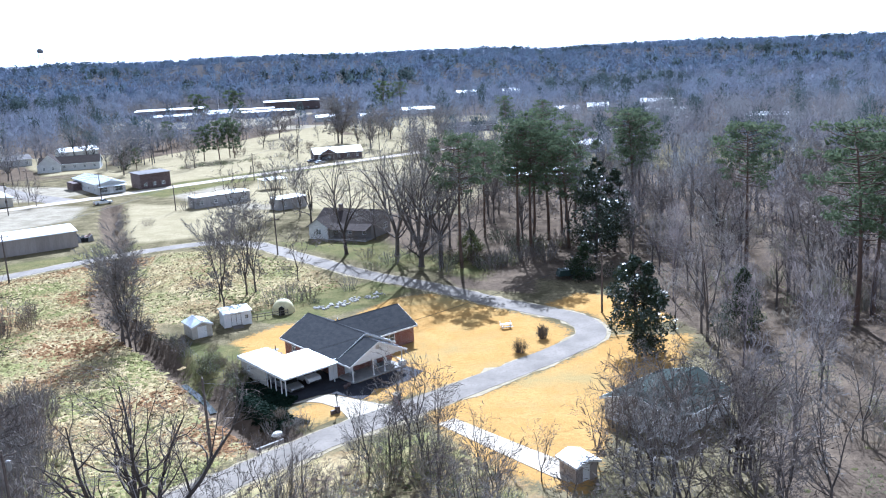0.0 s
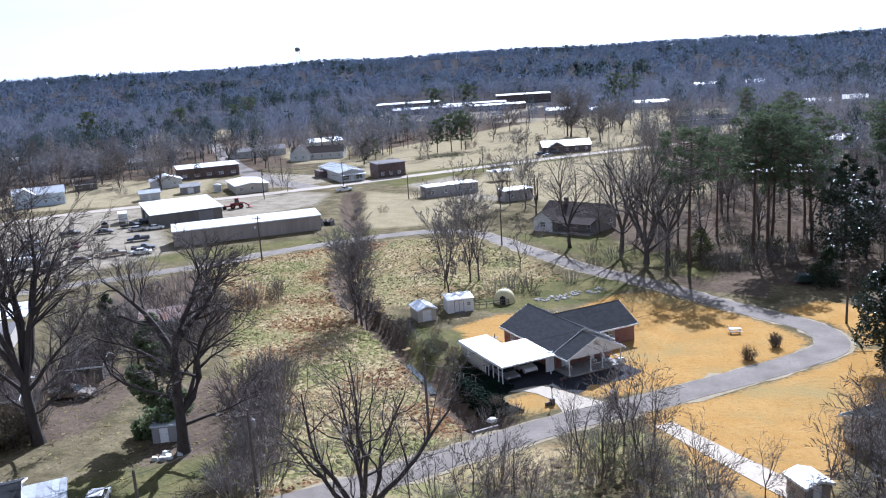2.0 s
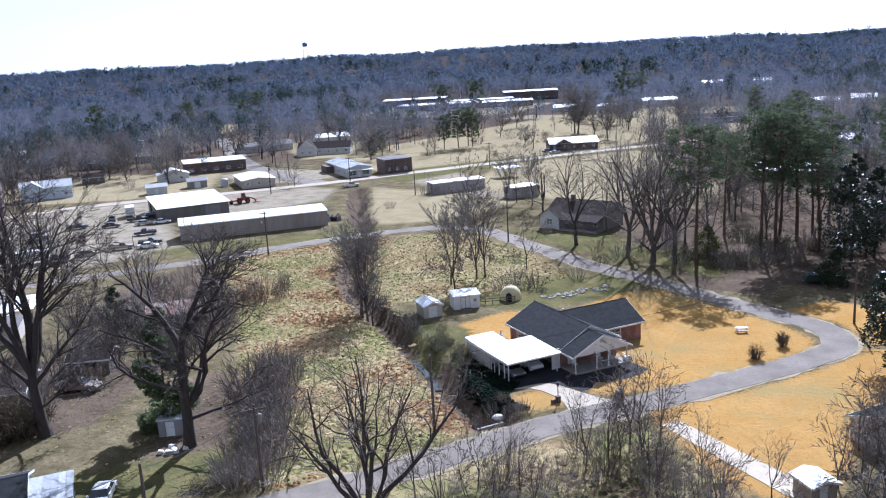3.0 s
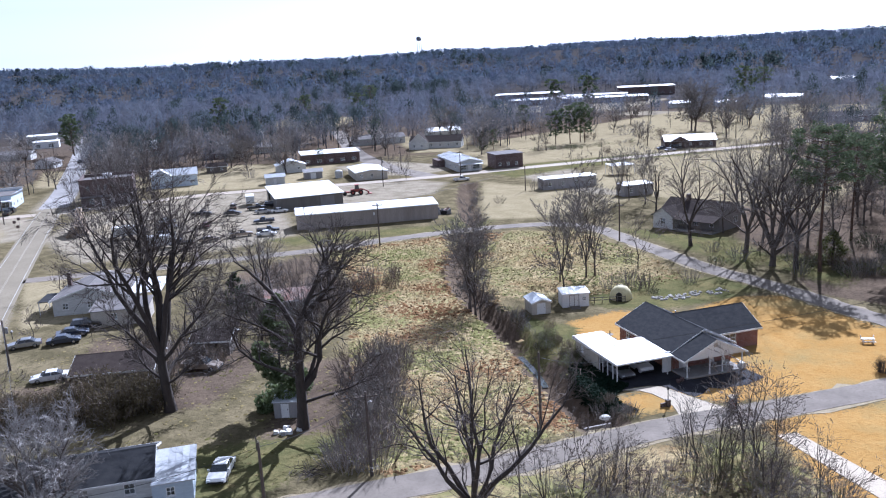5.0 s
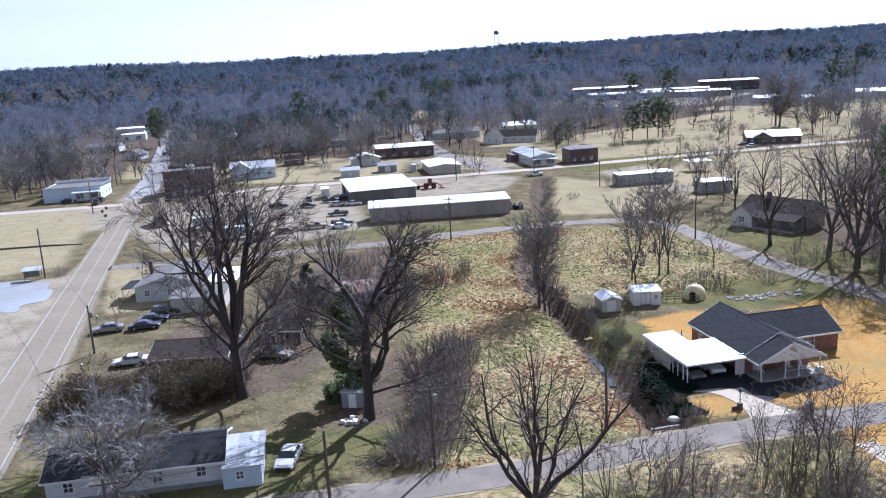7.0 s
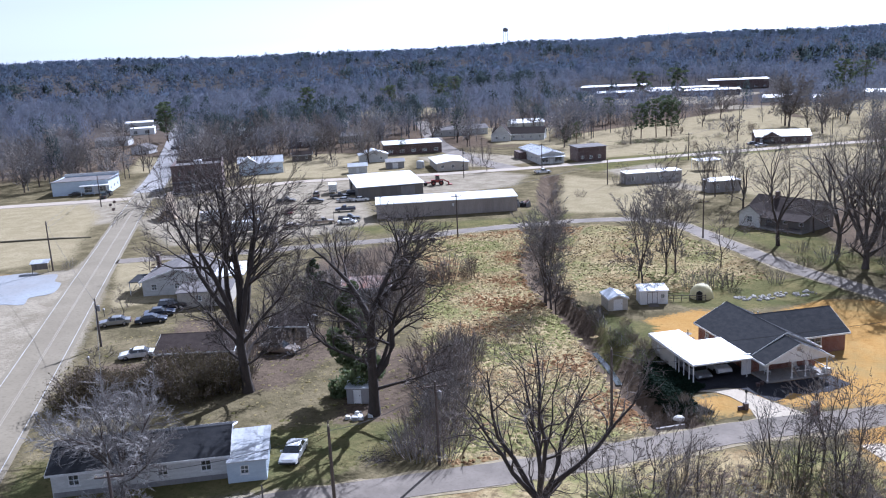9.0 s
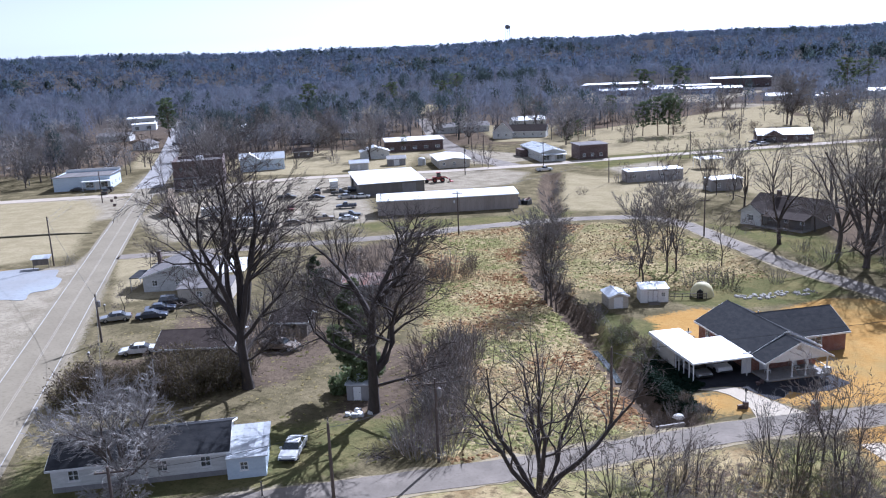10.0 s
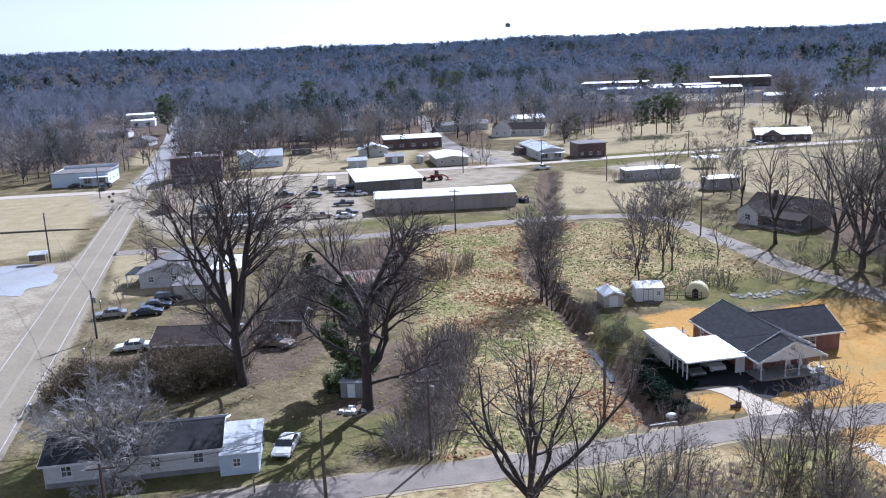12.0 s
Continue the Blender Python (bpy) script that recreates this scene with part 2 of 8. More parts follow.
# tarp green made darker: shade by the pines put into the colour
PLASTIC_GREEN = mat("shaded_green_tarp", (0.02, 0.05, 0.042), (0.016, 0.038, 0.03), 1.0, 0.6, 0.1)
IGLOO = mat("dome_cover", (0.78, 0.70, 0.40), (0.62, 0.56, 0.30), 1.2, 0.7, 0.2)


def car_paint(name, c, metal=0.3):
    m = mat(name, c, tuple(v * 0.85 for v in c), 1.0, 0.3, 0.0, metal, vary=0.03)
    m.node_tree.nodes["Principled BSDF"].inputs["Coat Weight"].default_value = 0.6
    return m


PAINT_WHITE, PAINT_BLACK = car_paint("car_white", (0.78, 0.78, 0.77), 0.0), car_paint("car_black", (0.02, 0.022, 0.03))
PAINT_SILVER, PAINT_BLUE = car_paint("car_silver", (0.45, 0.46, 0.48), 0.6), car_paint("car_navy", (0.03, 0.045, 0.09))
PAINT_RED, PAINT_TAN = car_paint("car_red", (0.25, 0.03, 0.025)), car_paint("car_tan", (0.42, 0.34, 0.26))


def ground_mat():
    m, n, l = nodes_of("ground_cover")
    p = n["Principled BSDF"]
    pos = n.new("ShaderNodeNewGeometry").outputs["Position"]
    big, mid, fine = noise_node(n, l, pos, 0.035, 5), noise_node(n, l, pos, 0.22, 5), noise_node(n, l, pos, 1.6, 5, 0.7)
    tiny = noise_node(n, l, pos, 6.0, 3)

    def cover(a, b, c, src1, src2, lo=0.4, hi=0.62):
        return mix_col(n, l, ramp(n, l, src2, 0.48, 0.72), mix_col(n, l, ramp(n, l, src1, lo, hi), a, b), c)

    yard = cover((0.145, 0.124, 0.068), (0.275, 0.228, 0.132), (0.095, 0.08, 0.05), mid, fine)
    lawn = cover((0.50, 0.295, 0.092), (0.55, 0.345, 0.12), (0.42, 0.24, 0.075), mid, fine)
    lawn = mix_col(n, l, ramp(n, l, noise_node(n, l, pos, 0.06, 5, 0.65), 0.5, 0.66), lawn, (0.40, 0.30, 0.125))
    gravel = cover((0.45, 0.395, 0.295), (0.315, 0.272, 0.197), (0.245, 0.208, 0.152), mid, fine)
    field = cover((0.53, 0.425, 0.23), (0.35, 0.305, 0.135), (0.23, 0.165, 0.09), mid, fine, 0.46, 0.64)
    field = mix_col(n, l, ramp(n, l, noise_node(n, l, pos, 0.085, 6, 0.7), 0.50, 0.60), field, (0.32, 0.225, 0.115))
    field = mix_col(n, l, ramp(n, l, noise_node(n, l, pos, 0.07, 5, 0.65), 0.50, 0.41), field, (0.29, 0.275, 0.115))
    field = mix_col(n, l, ramp(n, l, noise_node(n, l, pos, 0.9, 4, 0.7), 0.52, 0.66), field, (0.20, 0.15, 0.085))
    green = cover((0.145, 0.145, 0.062), (0.23, 0.198, 0.09), (0.105, 0.105, 0.045), mid, fine)
    yellow = cover((0.37, 0.312, 0.185), (0.45, 0.38, 0.235), (0.27, 0.222, 0.13), mid, fine)
    litter = cover((0.14, 0.108, 0.08), (0.205, 0.158, 0.112), (0.08, 0.062, 0.046), mid, fine)
    c = yard
    at_floor = n.new("ShaderNodeAttribute")  # far woods' floor: the trees' shade put into the ground colour
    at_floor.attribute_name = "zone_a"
    for attr, covers in (("zone_a", (lawn, gravel, field)), ("zone_b", (green, yellow, litter))):
        at = n.new("ShaderNodeAttribute")
        at.attribute_name = attr
        sep = n.new("ShaderNodeSeparateColor")
        l.new(at.outputs["Color"], sep.inputs[0])
        for k in (2, 0, 1) if attr == "zone_b" else (2, 1, 0):
            # ragged border between one cover and the next
            add = n.new("ShaderNodeMath")
            add.operation = "ADD"
            l.new(sep.outputs[k], add.inputs[0])
            sub = n.new("ShaderNodeMapRange")
            sub.inputs[1].default_value, sub.inputs[2].default_value, sub.inputs[3].default_value, sub.inputs[4].default_value = 0.25, 0.75, -0.35, 0.35
            l.new(fine, sub.inputs[0])
            l.new(sub.outputs[0], add.inputs[1])
            c = mix_col(n, l, ramp(n, l, add.outputs[0], 0.38, 0.62), c, covers[k])
    # darker far ground in place of the woods' shade
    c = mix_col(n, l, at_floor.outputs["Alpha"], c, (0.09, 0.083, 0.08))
    hsv = n.new("ShaderNodeHueSaturation")
    r = n.new("ShaderNodeMapRange")
    r.inputs[3].default_value, r.inputs[4].default_value = 0.55, 0.88
    l.new(tiny, r.inputs[0])
    l.new(r.outputs[0], hsv.inputs["Value"])
    l.new(c, hsv.inputs["Color"])
    l.new(hsv.outputs[0], p.inputs["Base Color"])
    p.inputs["Roughness"].default_value = 0.95
    p.inputs["Specular IOR Level"].default_value = 0.0
    bn = n.new("ShaderNodeBump")
    bn.inputs["Strength"].default_value, bn.inputs["Distance"].default_value = 0.7, 0.2
    l.new(fine, bn.inputs["Height"])
    l.new(bn.outputs[0], p.inputs["Normal"])
    return m


GROUND = ground_mat()


# ---- building blocks ----
class Geo:
    """Collects corners and faces of one mesh."""

    def __init__(self):
        self.v, self.f = [], []

    def add(self, vs, fs):
        k = len(self.v)
        self.v.extend(vs)
        self.f.extend([tuple(i + k for i in q) for q in fs])
        return self

    def box(self, x0, x1, y0, y1, z0, z1):
        return self.add([(x0, y0, z0), (x1, y0, z0), (x1, y1, z0), (x0, y1, z0), (x0, y0, z1), (x1, y0, z1), (x1, y1, z1), (x0, y1, z1)],
                        [(3, 2, 1, 0), (4, 5, 6, 7), (0, 1, 5, 4), (1, 2, 6, 5), (2, 3, 7, 6), (3, 0, 4, 7)])

    def prism(self, ring, a, b, axis="y"):
        """A closed outline pushed from a to b along an axis. ring: pairs in the other two axes."""
        n = len(ring)
        put = {"y": lambda p, s: (p[0], s, p[1]), "x": lambda p, s: (s, p[0], p[1]), "z": lambda p, s: (p[0], p[1], s)}[axis]
        vs = [put(p, a) for p in ring] + [put(p, b) for p in ring]
        return self.add(vs, [tuple(range(n - 1, -1, -1)), tuple(range(n, 2 * n))] + [(i, (i + 1) % n, n + (i + 1) % n, n + i) for i in range(n)])

    def tube(self, pts, radii, n=6, cap=True):
        k, m = len(self.v), len(pts)
        for i, (p, r) in enumerate(zip(pts, radii)):
            a, b = pts[max(i - 1, 0)], pts[min(i + 1, m - 1)]
            dx, dy, dz = b[0] - a[0], b[1] - a[1], b[2] - a[2]
            d = math.sqrt(dx * dx + dy * dy + dz * dz) or 1.0
            dx, dy, dz = dx / d, dy / d, dz / d
            if abs(dz) < 0.9:
                ux, uy, uz = -dy, dx, 0.0
            else:
                ux, uy, uz = 0.0, -dz, dy
            s = math.sqrt(ux * ux + uy * uy + uz * uz) or 1.0
            ux, uy, uz = ux / s, uy / s, uz / s
            wx, wy, wz = dy * uz - dz * uy, dz * ux - dx * uz, dx * uy - dy * ux
            for j in range(n):
                c, q = math.cos(2 * math.pi * j / n) * r, math.sin(2 * math.pi * j / n) * r
                self.v.append((p[0] + ux * c + wx * q, p[1] + uy * c + wy * q, p[2] + uz * c + wz * q))
        for i in range(m - 1):
            for j in range(n):
                a, b = k + i * n + j, k + i * n + (j + 1) % n
                self.f.append((a, b, b + n, a + n))
        if cap:
            self.f.append(tuple(k + j for j in range(n - 1, -1, -1)))
            self.f.append(tuple(k + (m - 1) * n + j for j in range(n)))
        return self

    def spike(self, p, q, r):
        """A twig: three sides, drawn out to a point."""
        k = len(self.v)
        dx, dy, dz = q[0] - p[0], q[1] - p[1], q[2] - p[2]
        ux, uy = -dy, dx
        s = math.hypot(ux, uy) or 1.0
        ux, uy = ux / s * r, uy / s * r
        self.v.extend([(p[0] + ux, p[1] + uy, p[2]), (p[0] - ux * 0.5, p[1] - uy * 0.5, p[2] + r), (p[0] - ux * 0.5, p[1] - uy * 0.5, p[2] - r), q])
        self.f.extend([(k, k + 1, k + 3), (k + 1, k + 2, k + 3), (k + 2, k, k + 3)])

    def weld(self):
        """Pieces that touch at their corners become one body."""
        seen, at, v = {}, [], []
        for p in self.v:
            key = (round(p[0], 4), round(p[1], 4), round(p[2], 4))
            if key not in seen:
                seen[key] = len(v)
                v.append(p)
            at.append(seen[key])
        self.v, self.f = v, [tuple(at[i] for i in f) for f in self.f]
        count = collections.Counter(frozenset(f) for f in self.f)
        self.f = [f for f in self.f if count[frozenset(f)] == 1]
        return self

    def sliver(self, p, q, r):
        """The finest twigs: one thin face."""
        k = len(self.v)
        self.v.extend([(p[0] + r, p[1], p[2] - r), (p[0] - r, p[1], p[2] + r), q])
        self.f.append((k, k + 1, k + 2))

    def leaf(self, p, rng, size, flat=0.0):
        """A small folded leaf or tuft, turned at random."""
        k = len(self.v)
        a = rng.uniform(0, 6.283)
        t = rng.uniform(-1, 1) * (1 - flat)
        c = math.sqrt(max(0.0, 1 - t * t))
        dx, dy, dz = math.cos(a) * c * size, math.sin(a) * c * size, t * size
        b = rng.uniform(0, 6.283)
        ex, ey, ez = math.cos(b) * size * 0.45, math.sin(b) * size * 0.45, rng.uniform(-0.45, 0.45) * size
        x, y, z = p
        self.v.extend([(x - dx, y - dy, z - dz), (x + ex, y + ey, z + ez), (x + dx, y + dy, z + dz), (x - ex, y - ey, z - ez)])
        self.f.append((k, k + 1, k + 2, k + 3))

    def mesh(self, name, material, smooth=False):
        me = bpy.data.meshes.new(name)
        me.from_pydata(self.v, [], self.f)
        me.materials.append(material)
        if smooth:
            me.shade_smooth()
        me.update()
        return me


def part(name, geo, material, parent, label="", at=None, smooth=False):
    """One mesh object under a thing or under a part."""
    me = geo if isinstance(geo, bpy.types.Mesh) else geo.mesh(name, material, smooth)
    ob = new(name, me)
    ob.parent = parent
    if at is not None:
        ob.matrix_basis = at
    return tagged(ob, label)


def thing(name, label, category, m=None, group="", kind=""):
    ob = new(name)
    ob.empty_display_size = 0.3
    if m is not None:
        ob.matrix_basis = m
    return tagged(ob, label, category, group, kind)


def solid(name, geo, material, label, category, m=None, group="", kind="", smooth=False):
    ob = new(name, geo.mesh(name, material, smooth))
    if m is not None:
        ob.matrix_basis = m
    return tagged(ob, label, category, group, kind)


def curve_points(pts, step=3.0):
    """A smooth line through the points."""
    out = []
    for i in range(len(pts) - 1):
        p0, p1, p2, p3 = pts[max(i - 1, 0)], pts[i], pts[i + 1], pts[min(i + 2, len(pts) - 1)]
        n = max(2, int(math.dist(p1, p2) / step))
        for j in range(n):
            t = j / n
            out.append(tuple(0.5 * (2 * b + (c - a) * t + (2 * a - 5 * b + 4 * c - d) * t * t + (3 * b - a - 3 * c + d) * t ** 3)
                             for a, b, c, d in zip(p0, p1, p2, p3)))
    return out + [tuple(pts[-1])]


def offset_line(line, d):
    """The same line d metres to its left."""
    out = []
    for i, p in enumerate(line):
        a, b = line[max(i - 1, 0)], line[min(i + 1, len(line) - 1)]
        dx, dy = b[0] - a[0], b[1] - a[1]
        s = math.hypot(dx, dy) or 1
        out.append((p[0] - dy / s * d, p[1] + dx / s * d))
    return out


# ---- the lie of the land ----
CREEK = curve_points([(-92, 250), (-84, 225), (-74, 200), (-66, 180), (-60, 162), (-58, 149), (-54, 137), (-46, 123.5), (-41, 116.5), (-34, 106.5), (-28.6, 98.5), (-25.2, 92.5),
                      (-21.4, 87), (-17.6, 82), (-15.5, 79.5)], 2.0)
LANE = curve_points([(-140, 118), (-118, 133), (-98, 148), (-87.9, 156), (-82.5, 163.3), (-69.5, 174.5), (-58.3, 182.2), (-46, 186), (-36.8, 181.5), (-27, 169.3), (-16.1, 155.5),
                     (-9.3, 147.6), (-2.3, 141.3), (4.1, 134.9), (11.2, 126.8), (16.6, 121.5), (22, 115.5), (22.6, 108.5), (17.6, 102.7), (7.8, 94.8), (1.4, 89.9), (-4, 86.1), (-9.1, 82.4),
                     (-14.5, 77.7), (-19.4, 73.3), (-26.4, 66.9), (-37, 58.6), (-60, 40), (-90, 14)], 1.5)
MAIN_ROAD = curve_points([(-30, -9), (-60, 24), (-96, 64.3), (-131, 103), (-166, 141.9), (-200, 180), (-234, 220), (-276, 266), (-350, 345), (-470, 470)], 4.0)
CROSS_ROAD = curve_points([(-420, 40), (-300, 120), (-245, 158), (-203, 188), (-190, 205), (-176, 222), (-158, 234), (-134, 247), (-111, 263), (-88, 283), (-55, 311), (-22, 338), (30, 376), (120, 430)], 4.0)
BACK_STREET = curve_points([(-111, 264), (-131, 281), (-151, 303), (-178, 338), (-207, 384), (-260, 470)], 4.0)


def near_line(x, y, line):
    """Distance of many places from a line."""
    best = np.full(x.shape, 1e9)
    for a, b in zip(line[:-1], line[1:]):
        dx, dy = b[0] - a[0], b[1] - a[1]
        t = np.clip(((x - a[0]) * dx + (y - a[1]) * dy) / (dx * dx + dy * dy + 1e-9), 0, 1)
        best = np.minimum(best, np.hypot(x - a[0] - t * dx, y - a[1] - t * dy))
    return best


def step01(v, lo, hi):
    t = np.clip((v - lo) / (hi - lo), 0, 1)
    return t * t * (3 - 2 * t)


# crest of the hills: height by bearing
RIDGE_AT = (-1.2, -0.96, -0.86, -0.73, -0.55, -0.45, -0.4, -0.34, -0.28, -0.21, -0.12, -0.03, 0.03, 0.11, 0.17, 0.25, 0.34, 0.52, 0.8)
RIDGE_TOP = (62, 66, 67, 59, 57, 57, 62, 63, 56, 61, 58, 56, 57, 52, 43, 47, 46, 41, 44)


def hills(x, y):
    r, a = np.hypot(x, y), np.arctan2(x, y)
    top = sum(np.interp(a + d, RIDGE_AT, RIDGE_TOP) for d in (-0.02, -0.007, 0.007, 0.02)) / 4
    roll = 7 * np.sin(x / 140 + 1) * np.sin(y / 170) * step01(r, 600, 1200)
    return top * step01(r, 650, 2350) + roll * step01(2350 - r, 0, 600)


def land(x, y):
    """Height of the ground."""
    x, y = np.asarray(x, float), np.asarray(y, float)
    d, road = near_line(x, y, CREEK), near_line(x, y, LANE[::3])
    dig = -2.4 * (1 - step01(d, 0.7, 2.7)) * step01(road, 2.4, 4.5)
    return hills(x, y) + dig


def land_at(x, y):
    return float(land(np.array([x]), np.array([y]))[0])


def inside(x, y, poly, soft=1.5):
    """1 inside an outline, 0 outside, soft at its edge."""
    hit = np.zeros(x.shape, bool)
    for (x0, y0), (x1, y1) in zip(poly, poly[1:] + poly[:1]):
        cross = (y0 > y) != (y1 > y)
        hit ^= cross & (x < (x1 - x0) * (y - y0) / (y1 - y0 + 1e-12) + x0)
    d = near_line(x, y, poly + poly[:1])
    return np.clip(0.5 + np.where(hit, d, -d) / (2 * soft), 0, 1)


LAWNS = [
    [(-6, 89.5), (3, 93.5), (12, 100.5), (19, 107), (20, 111), (17, 116.5), (9, 125.5), (1, 133.5), (-6, 132), (-12, 122), (-22, 121), (-28, 114), (-25, 106), (-12, 93)],
    [(-1, 85.5), (10, 92.8), (20, 101), (26, 108), (36, 106), (31, 96), (22, 86), (17, 76), (13, 66), (6, 71), (2, 78)],
    [(24.5, 118), (18.5, 123.5), (25, 129), (34, 124), (38, 114), (27, 109)],
    [(-17, 87.2), (-14, 90), (-10.5, 91), (-10, 86), (-14, 84)],
]
GRAVELS = [
    [(-172, 152), (-190, 185), (-176, 219), (-150, 234), (-112, 256), (-100, 251), (-96, 228), (-108, 214), (-128, 196), (-106, 166), (-116, 148), (-140, 133)],
    [(-262, 150), (-215, 182), (-196, 176), (-176, 156), (-182, 146), (-205, 160), (-250, 130)],
    [(-88, 276), (-70, 290), (-40, 240), (-30, 228), (-50, 228)],
    [(-120, 268), (-105, 290), (-125, 300), (-150, 310), (-165, 292), (-140, 268)],
    [(-215, 188), (-200, 188), (-270, 272), (-290, 282)],
    [(-50, 54), (-44, 56), (-46, 48), (-52, 48)], [(-156, 96), (-144, 110), (-152, 122), (-146, 123), (-120, 97), (-96, 71), (-82, 54), (-88, 50), (-110, 60)], [(-212, 190), (-198, 186), (-216, 208), (-262, 260), (-300, 300), (-306, 294), (-262, 246)],
    [(-50, 234), (-24, 226), (-2, 258), (-16, 300), (-42, 284)],
    # pale cover painted in for the sunlit clearing behind the wood
    [(38, 128), (46, 124), (50, 134), (56, 150), (48, 152), (42, 140)],
    [(-240, 590), (-100, 590), (-80, 720), (-240, 740)], [(-100, 540), (-30, 520), (-20, 545), (-90, 575)],
]
FIELDS = [
    [(-90, 152), (-70, 169), (-57, 176), (-52, 150), (-41, 122), (-30, 103), (-22, 92), (-17, 81), (-25, 72), (-34, 64), (-41, 67), (-50, 87), (-62, 110), (-72, 130)],
    [(-30, 64), (-10, 77.5), (-1, 81), (5, 74), (10, 65), (24, 55), (20, 40), (-30, 40), (-50, 46)], [(-130, 84), (-160, 101), (-135, 108), (-127, 96), (-112, 81), (-100, 66), (-130, 50)],
    [(-56, 178), (-40, 178), (-22, 157), (-14, 142), (-22, 132), (-36, 124), (-44, 126), (-53, 146)],
]
GREENS = [[(-4, 158), (3, 147), (10, 141), (13, 148), (5, 164)], [(-24, 122), (-30, 127), (-24, 138), (-8, 144), (-2, 136), (-8, 129), (-16, 123)], [(-112, 161), (-72, 184), (-78, 192), (-64, 190), (-64, 181), (-100, 156)],
          [(-34, 184), (-14, 162), (-4, 150), (0, 160), (-10, 178)], [(-30, 98), (-24, 101), (-26, 112), (-36, 116)], [(-95, 275), (-80, 262), (-66, 285), (-30, 318), (-24, 328), (-40, 330), (-80, 310)],
          [(-75, 48), (-60, 62), (-40, 74), (-44, 56), (-56, 48), (-66, 38)]]
YELLOWS = [[(-140, 118), (-112, 92), (-106, 100), (-122, 122)], [(-60, 250), (-22, 220), (10, 205), (34, 300), (-8, 335), (-52, 305)], [(-210, 225), (-168, 236), (-150, 258), (-168, 300), (-215, 300), (-238, 262)], [(-262, 150), (-214, 172), (-192, 158), (-164, 128), (-152, 116), (-166, 98), (-230, 100)], [(-122, 308), (-96, 292), (-60, 318), (-20, 346), (20, 410), (0, 450), (-40, 470), (-60, 560), (-110, 430), (-140, 350)], [(-66, 190), (-46, 197), (-36, 222), (-60, 240), (-88, 252), (-76, 212)],
           [(-168, 236), (-196, 240), (-226, 296), (-190, 292), (-165, 262)], [(-10, 400), (40, 400), (80, 560), (0, 600), (-60, 560)], [(-340, 520), (-420, 640), (-300, 600), (-280, 500)],
           [(-150, 340), (-130, 345), (-150, 420), (-200, 420)], [(-290, 280), (-252, 238), (-262, 232), (-310, 284)]]
LITTERS = [[(28, 60), (38, 104), (32, 128), (40, 160), (24, 170), (-2, 160), (6, 136), (18, 130), (30, 190), (60, 260), (200, 300), (300, 100), (100, 0), (20, 20)],
           # outline from (-96, 92): litter that also paints in the yard trees' shade
           [(-92, 150), (-72, 128), (-62, 110), (-84, 108), (-98, 130)], [(-84, 68), (-64, 72), (-70, 82), (-92, 72)], [(2, 148), (30, 134), (60, 165), (50, 240), (-10, 240), (-8, 180)], [(-96, 92), (-80, 66), (-62, 74), (-64, 96)], [(-50, 66), (-38, 66), (-50, 96), (-58, 90)]]


def lines(lo, hi, fine_lo, fine_hi, fine, mid_lo, mid_hi, mid):
    out, s, v = [], mid, mid_lo
    while v > lo:
        s *= 1.07
        v -= s
        out.append(max(v, lo))
    out = out[::-1] + list(np.arange(mid_lo, fine_lo, mid)) + list(np.arange(fine_lo, fine_hi, fine)) + list(np.arange(fine_hi, mid_hi, mid))
    s, v = mid, out[-1]
    while v < hi:
        s *= 1.07
        v += s
        out.append(min(v, hi))
    return np.array(out)


